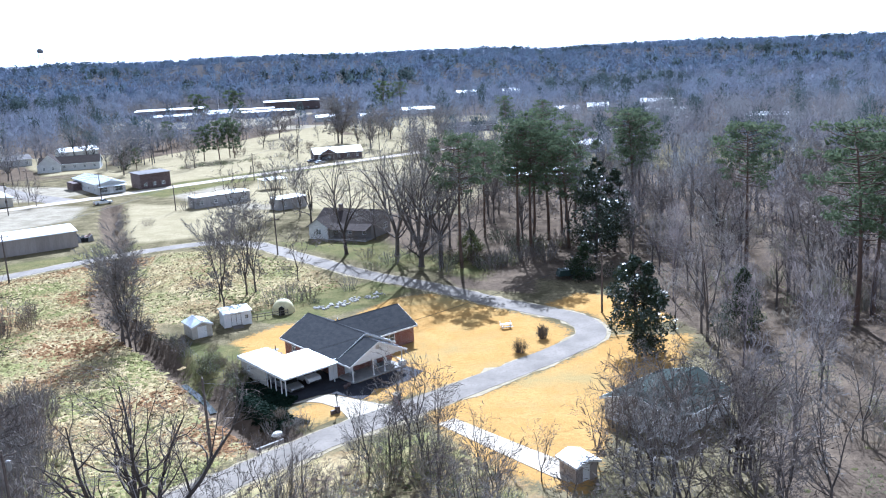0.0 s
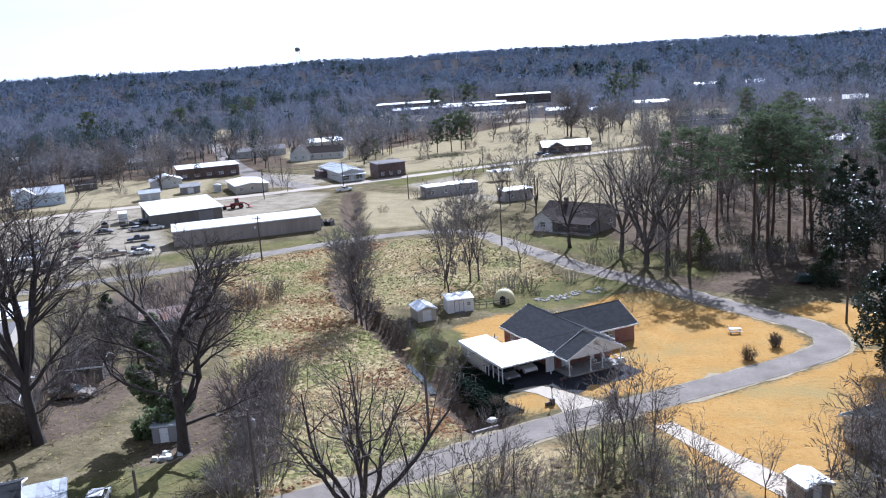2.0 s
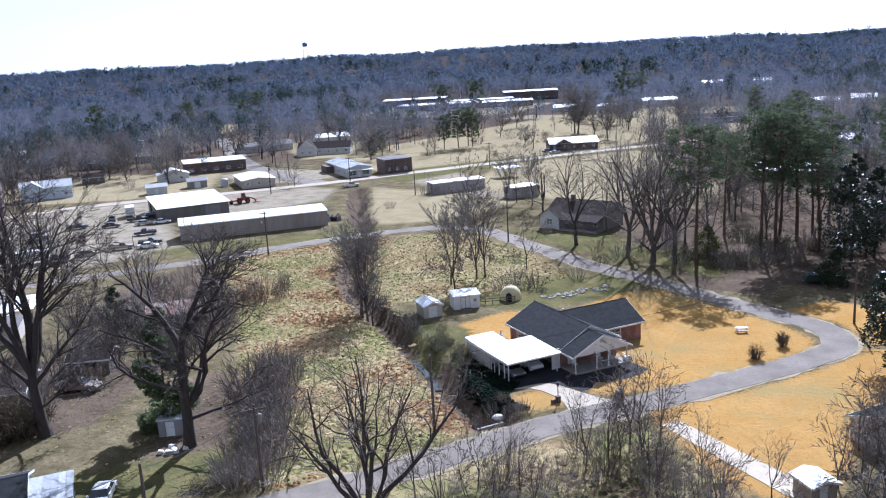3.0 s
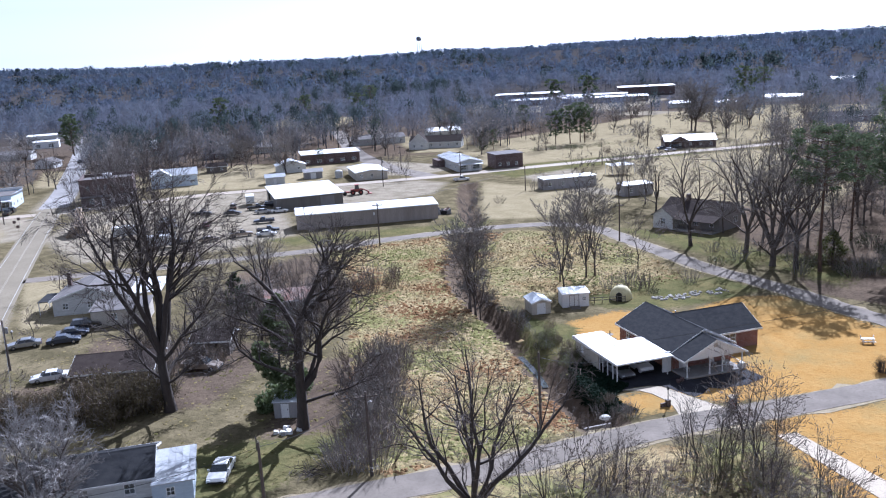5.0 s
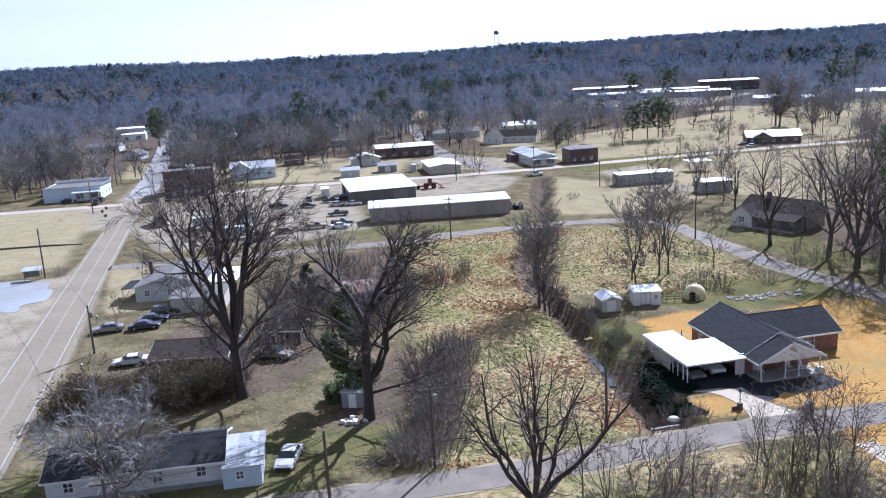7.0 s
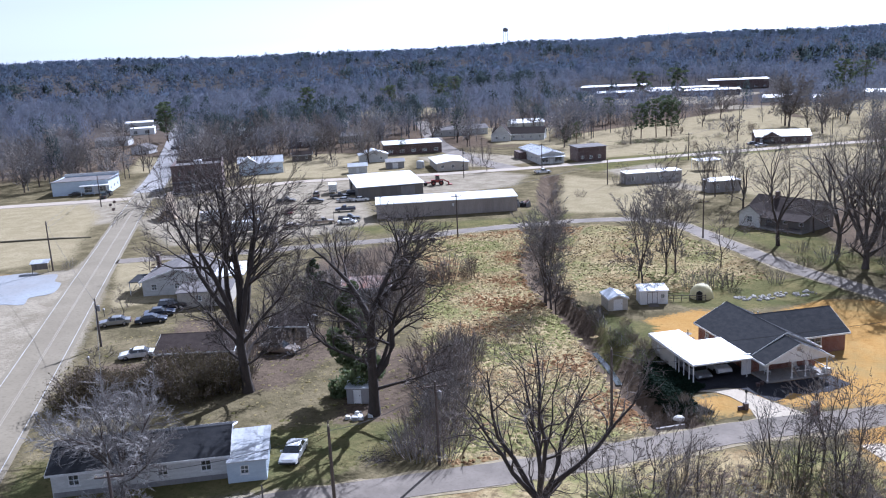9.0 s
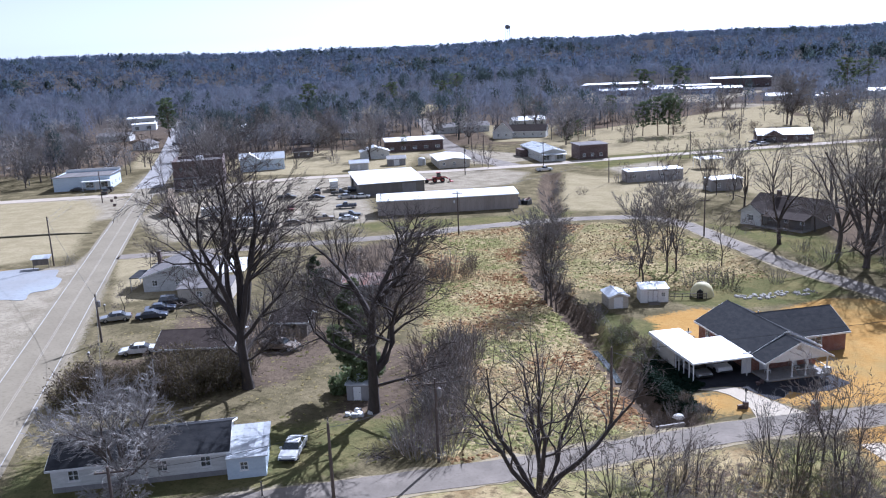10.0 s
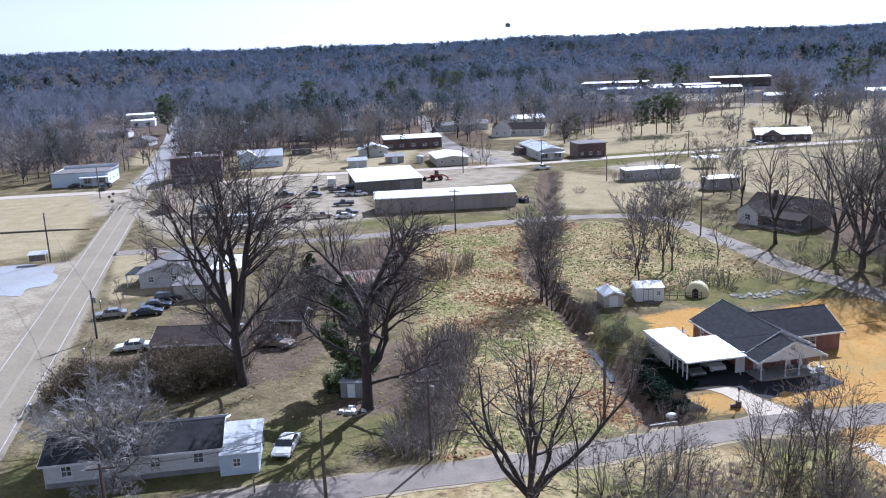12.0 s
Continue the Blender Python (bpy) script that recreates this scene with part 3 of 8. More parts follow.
def build_ground():
    xs = lines(-4200, 4200, -72, 36, 1.05, -280, 110, 2.0)
    ys = lines(-1500, 4300, 56, 170, 1.05, 20, 440, 2.0)
    X, Y = np.meshgrid(xs, ys)
    x, y = X.ravel(), Y.ravel()
    z = land(x, y)
    nx, ny = len(xs), len(ys)
    i = np.arange(nx * ny).reshape(ny, nx)
    quads = np.stack([i[:-1, :-1], i[:-1, 1:], i[1:, 1:], i[1:, :-1]], -1).reshape(-1, 4)
    me = bpy.data.meshes.new("ground")
    me.vertices.add(nx * ny)
    me.vertices.foreach_set("co", np.stack([x, y, z], -1).ravel())
    me.loops.add(quads.size)
    me.loops.foreach_set("vertex_index", quads.ravel())
    me.polygons.add(len(quads))
    me.polygons.foreach_set("loop_start", np.arange(0, quads.size, 4))
    me.update(calc_edges=True)
    near = (np.abs(x) < 700) & (y > -50) & (y < 900)
    far = np.clip((np.hypot(x, y) - 330) / 60, 0, 1)
    za, zb = np.zeros((len(x), 4), np.float32), np.zeros((len(x), 4), np.float32)
    xn, yn = x[near], y[near]
    for arr, k, polys in ((za, 0, LAWNS), (za, 1, GRAVELS), (za, 2, FIELDS), (zb, 0, GREENS), (zb, 1, YELLOWS), (zb, 2, LITTERS)):
        w = np.zeros(len(xn))
        for poly in polys:
            soft = 2.2 if poly[0][1] < 140 else 5.0
            w = np.maximum(w, inside(xn, yn, poly, soft))
        arr[near, k] = w
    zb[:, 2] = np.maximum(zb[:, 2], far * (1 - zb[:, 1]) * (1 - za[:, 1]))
    zb[:, 2] = np.maximum(zb[:, 2], ((y < 45) & (x > -60)) * 1.0)
    zb[:, 2] = np.maximum(zb[:, 2], 1 - step01(near_line(x, y, CREEK), 2.0, 4.0))
    for nm, arr in (("zone_a", za), ("zone_b", zb)):
        # alpha grows with distance: painted shade under the far woods
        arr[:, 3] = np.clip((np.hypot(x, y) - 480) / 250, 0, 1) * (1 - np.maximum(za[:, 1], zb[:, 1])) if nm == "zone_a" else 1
        at = me.attributes.new(nm, "FLOAT_COLOR", "POINT")
        at.data.foreach_set("color", arr.ravel())
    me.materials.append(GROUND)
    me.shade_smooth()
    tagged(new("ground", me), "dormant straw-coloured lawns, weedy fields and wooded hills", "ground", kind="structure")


build_ground()


def ribbon(name, line, width, material, label, category="road", lift=0.05, wob=0.0, seed=1, kind="structure"):
    """A paved strip with a real edge."""
    rng = random.Random(seed)
    g = Geo()
    left, right = offset_line(line, width / 2), offset_line(line, -width / 2)
    rows = []
    for a, b in zip(left, right):
        w = [rng.uniform(-wob, wob) for _ in range(4)]
        rows.append([(a[0] + w[0], a[1] + w[1], lift - 0.35), (a[0] + w[0], a[1] + w[1], lift), (b[0] + w[2], b[1] + w[3], lift), (b[0] + w[2], b[1] + w[3], lift - 0.35)])
    for r in rows:
        g.v.extend(r)
    for i in range(len(rows) - 1):
        for j in range(3):
            a = i * 4 + j
            g.f.append((a, a + 1, a + 5, a + 4))
    return solid(name, g, material, label, category, kind=kind)


GRAVEL_EDGE = mat("pale_gravel", (0.44, 0.37, 0.25), (0.30, 0.25, 0.15), 0.8, 0.95, 0.4, fine=5, world_space=True, spec=0.1)
ribbon("road_shoulder", LANE, 5.0, GRAVEL_EDGE, "pale gravel shoulder of the residential lane", lift=0.03, wob=0.5, seed=3)
ribbon("road_lane", LANE, 4.2, ASPHALT, "narrow grey asphalt lane looping round the lawn", lift=0.06, wob=0.07)
ribbon("road_main", MAIN_ROAD, 7.4, ASPHALT_ROAD, "two-lane asphalt road with faded lines", lift=0.06)
ribbon("road_cross", CROSS_ROAD, 6.4, mat("asphalt_bleached", (0.52, 0.445, 0.35), (0.43, 0.37, 0.29), 0.2, 0.9, 0.2, fine=2.0, world_space=True, spec=0.12),
       "sun-bleached side road with pale shoulders", lift=0.055)
ribbon("road_upper", [p for p in MAIN_ROAD if p[1] > 193], 9.0, mat("asphalt_sun_worn", (0.47, 0.45, 0.43), (0.36, 0.345, 0.33), 0.12, 0.9, 0.2, fine=1.2, world_space=True, spec=0.12), "sun-worn pale stretch of road beyond the crossing", lift=0.085)
ribbon("road_back", BACK_STREET, 8.5, ASPHALT, "grey asphalt street running back into the trees", lift=0.05)
for d, mt, lab in ((3.05, LINE_WHITE, "worn white edge line"), (-3.05, LINE_WHITE, "worn white edge line"), (0.12, LINE_YELLOW, "faded yellow centre line"), (-0.12, LINE_YELLOW, "faded yellow centre line")):
    g = Geo()
    a, b = offset_line(MAIN_ROAD, d + 0.05), offset_line(MAIN_ROAD, d - 0.05)
    for p, q in zip(a, b):
        g.v.extend([(*p, 0.066), (*q, 0.066)])
    g.f.extend([(2 * i, 2 * i + 1, 2 * i + 3, 2 * i + 2) for i in range(len(a) - 1)])
    solid("road_line", g, mt, lab, "road marking", kind="structure")


def slab(name, outline, z, thick, material, label, category="pavement", kind="structure"):
    g = Geo().prism(outline, z - thick, z, "z")
    return solid(name, g, material, label, category, kind=kind)


def smooth_outline(pts, step=1.0):
    return curve_points(pts + [pts[0]], step)[:-1]


slab("driveway_west", [(-16.2, 90.3), (-14.8, 91.3), (-13.4, 92.2), (-12.0, 92.5), (-10.4, 91.6), (-8.8, 90.5), (-6.4, 89.1), (-3.9, 87.8), (-6.4, 85.7), (-8.9, 83.7), (-9.3, 85.4), (-10.1, 87.3), (-11.3, 88.9), (-12.7, 90.1), (-14.2, 90.7)], 0.055, 0.3, CONCRETE,
     "pale concrete turning driveway curving to the carport", "driveway")
DRIVE = [(0.5, 82.5), (2.3, 83.7), (7.1, 78.1), (11.5, 73.1), (12.6, 70.9), (12.0, 68.4), (10.7, 69.5), (5.9, 75.5)]
slab("driveway_east", DRIVE, 0.055, 0.3, CONCRETE, "straight white concrete driveway across the lawn", "driveway")
slab("parking_apron", smooth_outline([(-158, 97), (-150, 105.5), (-147, 104), (-143.5, 106), (-139, 102), (-136, 101), (-131.5, 95.5), (-133, 92), (-130, 88.5), (-134.5, 87), (-136, 83.5), (-144, 86), (-147, 84)], 1.0), 0.05, 0.3, mat("bleached_concrete", (0.37, 0.395, 0.42), (0.30, 0.295, 0.29), 0.08, 0.85, 0.2, fine=1.5, world_space=True),
     "bleached bluish concrete apron beside the road", "pavement")

# asphalt pad whose dark tone also stands in for the house's shadow
slab("parking_pad", [(-16.9, 93.0), (-16.9, 91.6), (-16.3, 89.6), (-15.0, 91.5), (-13.5, 92.5), (-12.0, 92.8), (-10.4, 91.9), (-8.8, 90.8), (-8.0, 90.5), (-7.2, 91.6), (-6.8, 93.4), (-9.6, 96.4), (-13.2, 97.6)], 0.025, 0.3,
     ASPHALT_DARK, "dark asphalt parking pad before the carport and porch, its tone partly house shade", "pavement")

# dark strip laid where the porch's shadow falls, as asphalt
slab("porch_apron", [(-9.6, 95.0), (-2.9, 100.4), (-0.8, 98.3), (-2.7, 95.4), (-5.6, 93.5), (-8.3, 93.5)], 0.032, 0.3, ASPHALT_DARK, "dark asphalt strip along the porch, its tone partly house shade", "pavement")

g = Geo()
POOL = [p for p in CREEK if 94.0 < p[1] < 106.0]
L1, R1 = offset_line(POOL, 0.4), offset_line(POOL, -0.4)
for p, q in zip(L1, R1):
    g.v.extend([(*p, -2.24), (*q, -2.24)])
g.f.extend([(2 * i, 2 * i + 1, 2 * i + 3, 2 * i + 2) for i in range(len(L1) - 1)])
solid("creek_water", g, WATER, "still dark water in a narrow creek", "water", kind="structure")


# ---- buildings ----
def window_part(parent, w, h, at, trim=None, cols=2):
    """A window: frame, sill and panes, set in an opening of the wall."""
    trim = trim or WHITE
    t = 0.08
    xs = [0, t] + [w * k / cols + d for k in range(1, cols) for d in (-0.025, 0.025)] + [w - t, w]
    zs = [0, t, h / 2 - 0.025, h / 2 + 0.025, h - t, h]
    g = Geo()
    for i in range(len(xs) - 1):
        for j in range(5):
            if i % 2 == 0 or j % 2 == 0:
                g.box(xs[i], xs[i + 1], -0.03, 0.09, zs[j], zs[j + 1])
    win = part("window", g.weld(), trim, parent, "", at)
    part("pane", Geo().box(t, w - t, 0.025, 0.035, t, h - t), GLASS, win, "dark reflecting glass").visible_shadow = False
    part("sill", Geo().box(-0.06, w + 0.06, -0.09, -0.031, -0.07, -0.002), trim, win)
    return win


def door_part(parent, w, h, at, material):
    g = Geo()
    g.box(0, 0.07, -0.03, 0.1, 0, h)
    g.box(w - 0.07, w, -0.03, 0.1, 0, h)
    g.box(0.07, w - 0.07, -0.03, 0.1, h - 0.07, h)
    d = part("door", g, WHITE, parent, "", at)
    leaf = Geo().box(0.075, w - 0.075, 0.02, 0.065, 0.01, h - 0.075)
    for z0, z1 in ((0.2, 0.9), (1.05, h - 0.3)):
        leaf.box(0.2, w - 0.2, 0.005, 0.0195, z0, z1)
    lf = part("door_leaf", leaf, material, d)
    part("handle", Geo().box(w - 0.2, w - 0.14, -0.05, 0.004, 0.95, 1.05), CHROME, d, "metal door handle")
    return d


def wall(parent, at, length, height, openings, material, thick=0.18, door_mat=None, trim=None, cols=2):
    """A wall along x with openings cut right through: (x0, x1, z0, z1, 'w' window, 'd' door or 'o' open)."""
    g = Geo()
    xs = sorted({0.0, length, *[o[0] for o in openings], *[o[1] for o in openings]})
    for a, b in zip(xs[:-1], xs[1:]):
        holes = sorted((o[2], o[3]) for o in openings if o[0] <= a + 1e-6 and o[1] >= b - 1e-6)
        z = 0.0
        for h0, h1 in holes:
            if h0 > z + 1e-6:
                g.box(a, b, 0, thick, z, h0)
            z = h1
        if height > z + 1e-6:
            g.box(a, b, 0, thick, z, height)
    w = part("wall", g.weld(), material, parent, "", at)
    for x0, x1, z0, z1, kind in openings:
        if kind == "w":
            window_part(w, x1 - x0, z1 - z0, pose(x0, 0.04, z0), trim, cols)
        elif kind == "d":
            door_part(w, x1 - x0, z1 - z0, pose(x0, 0.04, z0), door_mat or WHITE)
    return w


def four_walls(parent, L, W, h, material, openings=None, origin=(0, 0), door_mat=None, trim=None, thick=0.18, cols=2):
    """Walls round a block whose front faces -y. openings: by side, 'F', 'R', 'B', 'L'."""
    o = openings or {}
    cx, cy = origin
    wall(parent, pose(cx - L / 2, cy - W / 2, 0), L, h, o.get("F", []), material, thick, door_mat, trim, cols)
    wall(parent, pose(cx + L / 2, cy - W / 2 + thick, 0, 0, 0, 90), W - 2 * thick, h, o.get("R", []), material, thick, door_mat, trim, cols)
    wall(parent, pose(cx + L / 2, cy + W / 2, 0, 0, 0, 180), L, h, o.get("B", []), material, thick, door_mat, trim, cols)
    wall(parent, pose(cx - L / 2, cy + W / 2 - thick, 0, 0, 0, 270), W - 2 * thick, h, o.get("L", []), material, thick, door_mat, trim, cols)
    part("floor_slab", Geo().box(cx - L / 2 + thick + 0.003, cx + L / 2 - thick - 0.003, cy - W / 2 + thick + 0.003, cy + W / 2 - thick - 0.003, -0.1, 0.08), CONCRETE_GREY, parent)


def gable_roof(parent, L, W, h, rise, roof_mat, gable_mat, over=0.45, origin=(0, 0), turn=0.0, fascia=None, ribs=0.0, ends=(True, True), end_over=0.35):
    """Ridge along x, over a block L by W; with gable walls, boards along the edges and a ridge cap."""
    hub = pose(origin[0], origin[1], 0, 0, 0, turn)
    half, t = W / 2, 0.1
    slope = rise / half
    lo = h - over * slope
    x0, x1 = -L / 2 - end_over * ends[0], L / 2 + end_over * ends[1]
    for s in (1, -1):
        ring = [(s * (half + over), lo), (0, h + rise), (0, h + rise + t), (s * (half + over), lo + t)]
        ob = part("roof", Geo().prism(ring, x0, x1, "x"), roof_mat, parent, "", hub)
        if ribs:
            g = Geo()
            x = x0 + ribs / 2
            while x < x1:
                g.prism([(s * (half + over), lo + t + 0.002), (s * 0.1, h + rise + t - 0.1 * slope + 0.002), (s * 0.1, h + rise + t - 0.1 * slope + 0.05), (s * (half + over), lo + t + 0.05)], x - 0.025, x + 0.025, "x")
                x += ribs
            part("roof_seams", g, roof_mat, ob)
        f = Geo().box(x0, x1, s * (half + over) + 0.004 if s > 0 else -(half + over) - 0.034, s * (half + over) + 0.034 if s > 0 else -(half + over) - 0.004, lo - 0.12, lo + t)
        part("fascia", f, fascia or WHITE, ob)
        for k, x in ((0, x0), (1, x1)):
            if ends[k]:
                d = -0.034 if k == 0 else 0.004
                r = [(s * (half + over), lo - 0.12), (0, h + rise - 0.12), (0, h + rise + t), (s * (half + over), lo + t)]
                part("rake_board", Geo().prism(r, x + d, x + d + 0.03, "x"), fascia or WHITE, ob)
    part("ridge_cap", Geo().prism([(-0.16, h + rise + t - 0.16 * slope + 0.005), (0, h + rise + t + 0.005), (0.16, h + rise + t - 0.16 * slope + 0.005), (0, h + rise + t + 0.04)], x0, x1, "x"), roof_mat, parent, "", hub)
    for k, x in ((0, -L / 2), (1, L / 2 - 0.15)):
        if ends[k]:
            part("gable", Geo().prism([(-half, h + 0.003), (half, h + 0.003), (0, h + rise - 0.003)], x, x + 0.15, "x"), gable_mat, parent, "", hub)


def hip_roof(parent, L, W, h, rise, roof_mat, over=0.5, fascia=None, origin=(0, 0)):
    a, b, e = L / 2 + over, W / 2 + over, max(L / 2 - W / 2, 0.05)
    cx, cy = origin
    t = 0.12
    v = [(cx - a, cy - b, h), (cx + a, cy - b, h), (cx + a, cy + b, h), (cx - a, cy + b, h), (cx - a, cy - b, h + t), (cx + a, cy - b, h + t), (cx + a, cy + b, h + t), (cx - a, cy + b, h + t),
         (cx - e, cy, h + rise), (cx + e, cy, h + rise)]
    r = part("roof", Geo().add(v, [(3, 2, 1, 0), (0, 1, 5, 4), (1, 2, 6, 5), (2, 3, 7, 6), (3, 0, 4, 7), (4, 5, 9, 8), (5, 6, 9), (6, 7, 8, 9), (7, 4, 8)]), roof_mat, parent)
    for x0, x1, y0, y1 in ((cx - a, cx + a, cy - b - 0.03, cy - b - 0.003), (cx - a, cx + a, cy + b + 0.003, cy + b + 0.03), (cx - a - 0.03, cx - a - 0.003, cy - b, cy + b), (cx + a + 0.003, cx + a + 0.03, cy - b, cy + b)):
        part("fascia", Geo().box(x0, x1, y0, y1, h - 0.08, h + t), fascia or WHITE, r)


def shed_roof(parent, x0, x1, y0, y1, zf, zb, roof_mat, panels=0.0, t=0.08, name="roof"):
    """A flat or leaning roof, from height zf at y0 to zb at y1, laid in metal panels."""
    if not panels:
        return part(name, Geo().prism([(y0, zf), (y1, zb), (y1, zb + t), (y0, zf + t)], x0, x1, "x"), roof_mat, parent)
    hub = part(name, Geo().prism([(y0, zf), (y1, zb), (y1, zb + t), (y0, zf + t)], x0, x1, "x"), roof_mat, parent)
    n = max(1, round((x1 - x0) / panels))
    me = Geo().prism([(y0, zf + t + 0.004), (y1, zb + t + 0.004), (y1, zb + t + 0.03), (y0, zf + t + 0.03)], 0.01, (x1 - x0) / n - 0.01, "x").mesh("roof_panel", roof_mat)
    for k in range(n):
        part("roof_panel", me, roof_mat, hub, "", pose(x0 + k * (x1 - x0) / n, 0, 0))
    return hub


def even_windows(length, n, w=1.0, z0=1.0, z1=2.1):
    gap = length / n
    return [(gap * (k + 0.5) - w / 2, gap * (k + 0.5) + w / 2, z0, z1, "w") for k in range(n)]


# the brick ranch house with its porch, wing and carport
def brick_house():
    T = thing("ranch_house", "red brick ranch house with charcoal shingle roof and white porch gable", "house", pose(-8.0, 100.3, 0, 0, 0, 39))
    # main block: ridge runs front to back; front at y = 0, back at y = 13
    openF = [(1.0, 2.0, 0.08, 2.1, "d"), (3.2, 4.4, 0.9, 2.1, "w"), (5.6, 6.8, 0.9, 2.1, "w"), (7.2, 8.0, 0.9, 2.1, "w")]
    four_walls(T, 8.4, 12.6, 2.6, BRICK, {"F": openF, "L": even_windows(12.24, 3), "R": [(1.0, 2.0, 0.9, 2.1, "w")], "B": even_windows(8.4, 2)}, (0, 6.5), door_mat=WHITE)
    gable_roof(T, 12.6, 8.4, 2.6, 2.15, SHINGLE, WHITE, 0.5, (0, 6.5), 90, ends=(True, True), end_over=0.4)
    # porch
    gable_roof(T, 3.2, 8.0, 2.5, 1.9, SHINGLE, WHITE, 0.4, (-0.3, -1.42), 90, ends=(True, False), end_over=0.25)
    part("gable_vent", Geo().box(-0.55, -0.05, -3.06, -3.025, 3.5, 4.0), CREAM, T, "louvred gable vent")
    part("porch_floor", Geo().box(-4.2, 3.7, -3.0, 0.18, 0.0, 0.22), CONCRETE_GREY, T)
    part("porch_beam", Geo().box(-4.25, 3.65, -3.0, -2.82, 2.28, 2.5), WHITE, T)
    post = Geo().box(-0.06, 0.06, -0.06, 0.06, 0.22, 2.28).box(-0.1, 0.1, -0.1, 0.1, 0.221, 0.36).box(-0.1, 0.1, -0.1, 0.1, 2.15, 2.278).mesh("porch_post", WHITE)
    for x in (-4.1, -1.0, 0.75, 3.5):
        part("porch_post", post, WHITE, T, "slender white porch post", pose(x, -2.9, 0))
    part("porch_rail", Geo().box(-0.9, 0.7, -2.93, -2.87, 1.0, 1.06).box(0.8, 3.45, -2.93, -2.87, 1.0, 1.06).box(3.47, 3.53, -2.8, -0.02, 1.0, 1.06), WHITE, T)
    # wing
    four_walls(T, 6.5, 7.6, 2.6, BRICK, {"F": [(1.3, 3.2, 0.9, 2.1, "w")], "R": [(3.0, 4.2, 0.9, 2.1, "w")], "B": even_windows(6.5, 2)}, (7.55, 7.4))
    gable_roof(T, 6.5, 7.6, 2.6, 2.0, SHINGLE, BRICK, 0.45, (7.55, 7.4), 0, ends=(False, True))
    gable_roof(T, 4.2, 7.6, 2.6, 2.0, SHINGLE, BRICK, 0.2, (2.2, 7.4), 0, ends=(False, False))
    # carport: flat white roof on white posts, with a storage room at its back
    wall(T, pose(-12.1, 10.3, 0, 0, 0, 270), 6.2, 2.35, [(1.6, 2.3, 1.1, 1.9, "w")], CREAM, 0.12)
    wall(T, pose(-8.3, 10.3, 0, 0, 0, 180), 3.8, 2.35, [], CREAM, 0.12)
    wall(T, pose(-8.42, 6.3, 0, 0, 0, 90), 4.0, 2.35, [(1.5, 2.4, 0.0, 2.0, "d")], CREAM, 0.12)
    wall(T, pose(-12.1 + 0.12, 6.2, 0), 3.7, 2.35, [(1.2, 2.1, 0.0, 2.0, "d")], CREAM, 0.1)
    wall(T, pose(-5.55, 0.1, 0), 1.2, 2.6, [], WHITE, 0.1)
    shed_roof(T, -12.4, -4.75, -0.9, 6.3, 2.36, 2.5, ROOF_WHITE, 0.61, 0.1, "carport_roof")
    shed_roof(T, -12.4, -8.15, 6.304, 10.5, 2.5, 2.56, ROOF_WHITE, 0.61, 0.1, "storage_roof")
    part("carport_fascia", Geo().box(-12.4, -4.75, -0.95, -0.905, 2.3, 2.47).box(-12.45, -12.404, -0.95, 10.5, 2.3, 2.6), WHITE, T)
    cp = Geo().box(-0.05, 0.05, -0.05, 0.05, 0.03, 2.36).mesh("carport_post", WHITE)
    for y in (-0.6, 0.4, 1.7, 2.9, 3.7):
        part("carport_post", cp, WHITE, T, "slender white carport post", pose(-12.1, y, 0))
    part("carport_post", cp, WHITE, T, "", pose(-5.3, -0.6, 0))
    part("carport_floor", Geo().box(-12.2, -4.3, -2.0, 6.1, -0.1, 0.05), ASPHALT_DARK, T)
    # chimney flue, satellite mast and steps
    part("vent_pipe", Geo().tube([(2.0, 9, 3.6), (2.0, 9, 4.4)], [0.07, 0.07], 8), ROOF_SILVER, T)
    part("step", Geo().box(4.6, 6.6, 2.6, 3.5, 0.0, 0.16), CONCRETE, T, "pale concrete step")
    return T


brick_house()


def simple_house(name, label, x, y, rot, L, W, h, rise, roof, walls, roof_kind="gable", openings=None, category="house", turn=0, over=0.45, ribs=0.0, fascia=None, gable_mat=None, group="", cols=2):
    T = thing(name, label, category, pose(x, y, land_at(x, y), 0, 0, rot), group)
    four_walls(T, L, W, h, walls, openings if openings is not None else {"F": even_windows(L, max(2, int(L / 4))), "R": even_windows(W - 0.36, max(1, int(W / 4))), "L": even_windows(W - 0.36, max(1, int(W / 4)))}, cols=cols)
    if roof_kind == "gable":
        if turn:
            gable_roof(T, W, L, h, rise, roof, gable_mat or walls, over, (0, 0), 90, ribs=ribs, fascia=fascia)
        else:
            gable_roof(T, L, W, h, rise, roof, gable_mat or walls, over, ribs=ribs, fascia=fascia)
    elif roof_kind == "hip":
        hip_roof(T, L, W, h, rise, roof, over, fascia)
    else:
        shed_roof(T, -L / 2 - over, L / 2 + over, -W / 2 - over, W / 2 + over, h, h + rise, roof, 1.0 if L < 30 else 1.5)
        if rise:
            for s, x0 in ((0, -L / 2), (1, L / 2 - 0.12)):
                part("wall_cheek", Geo().prism([(-W / 2, h + 0.002), (W / 2, h + 0.002), (W / 2, h + rise - 0.01)], x0, x0 + 0.12, "x"), walls, T)
            part("wall_head", Geo().box(-L / 2 + 0.12, L / 2 - 0.12, W / 2 - 0.15, W / 2 - 0.003, h + 0.002, h + rise - 0.02), walls, T)
    return T


# long tan warehouse and the shop behind it
WH = thing("warehouse", "long tan sheet-metal warehouse with white roof", "warehouse", pose(-96.2, 184.6, 0, 0, 0, 32))
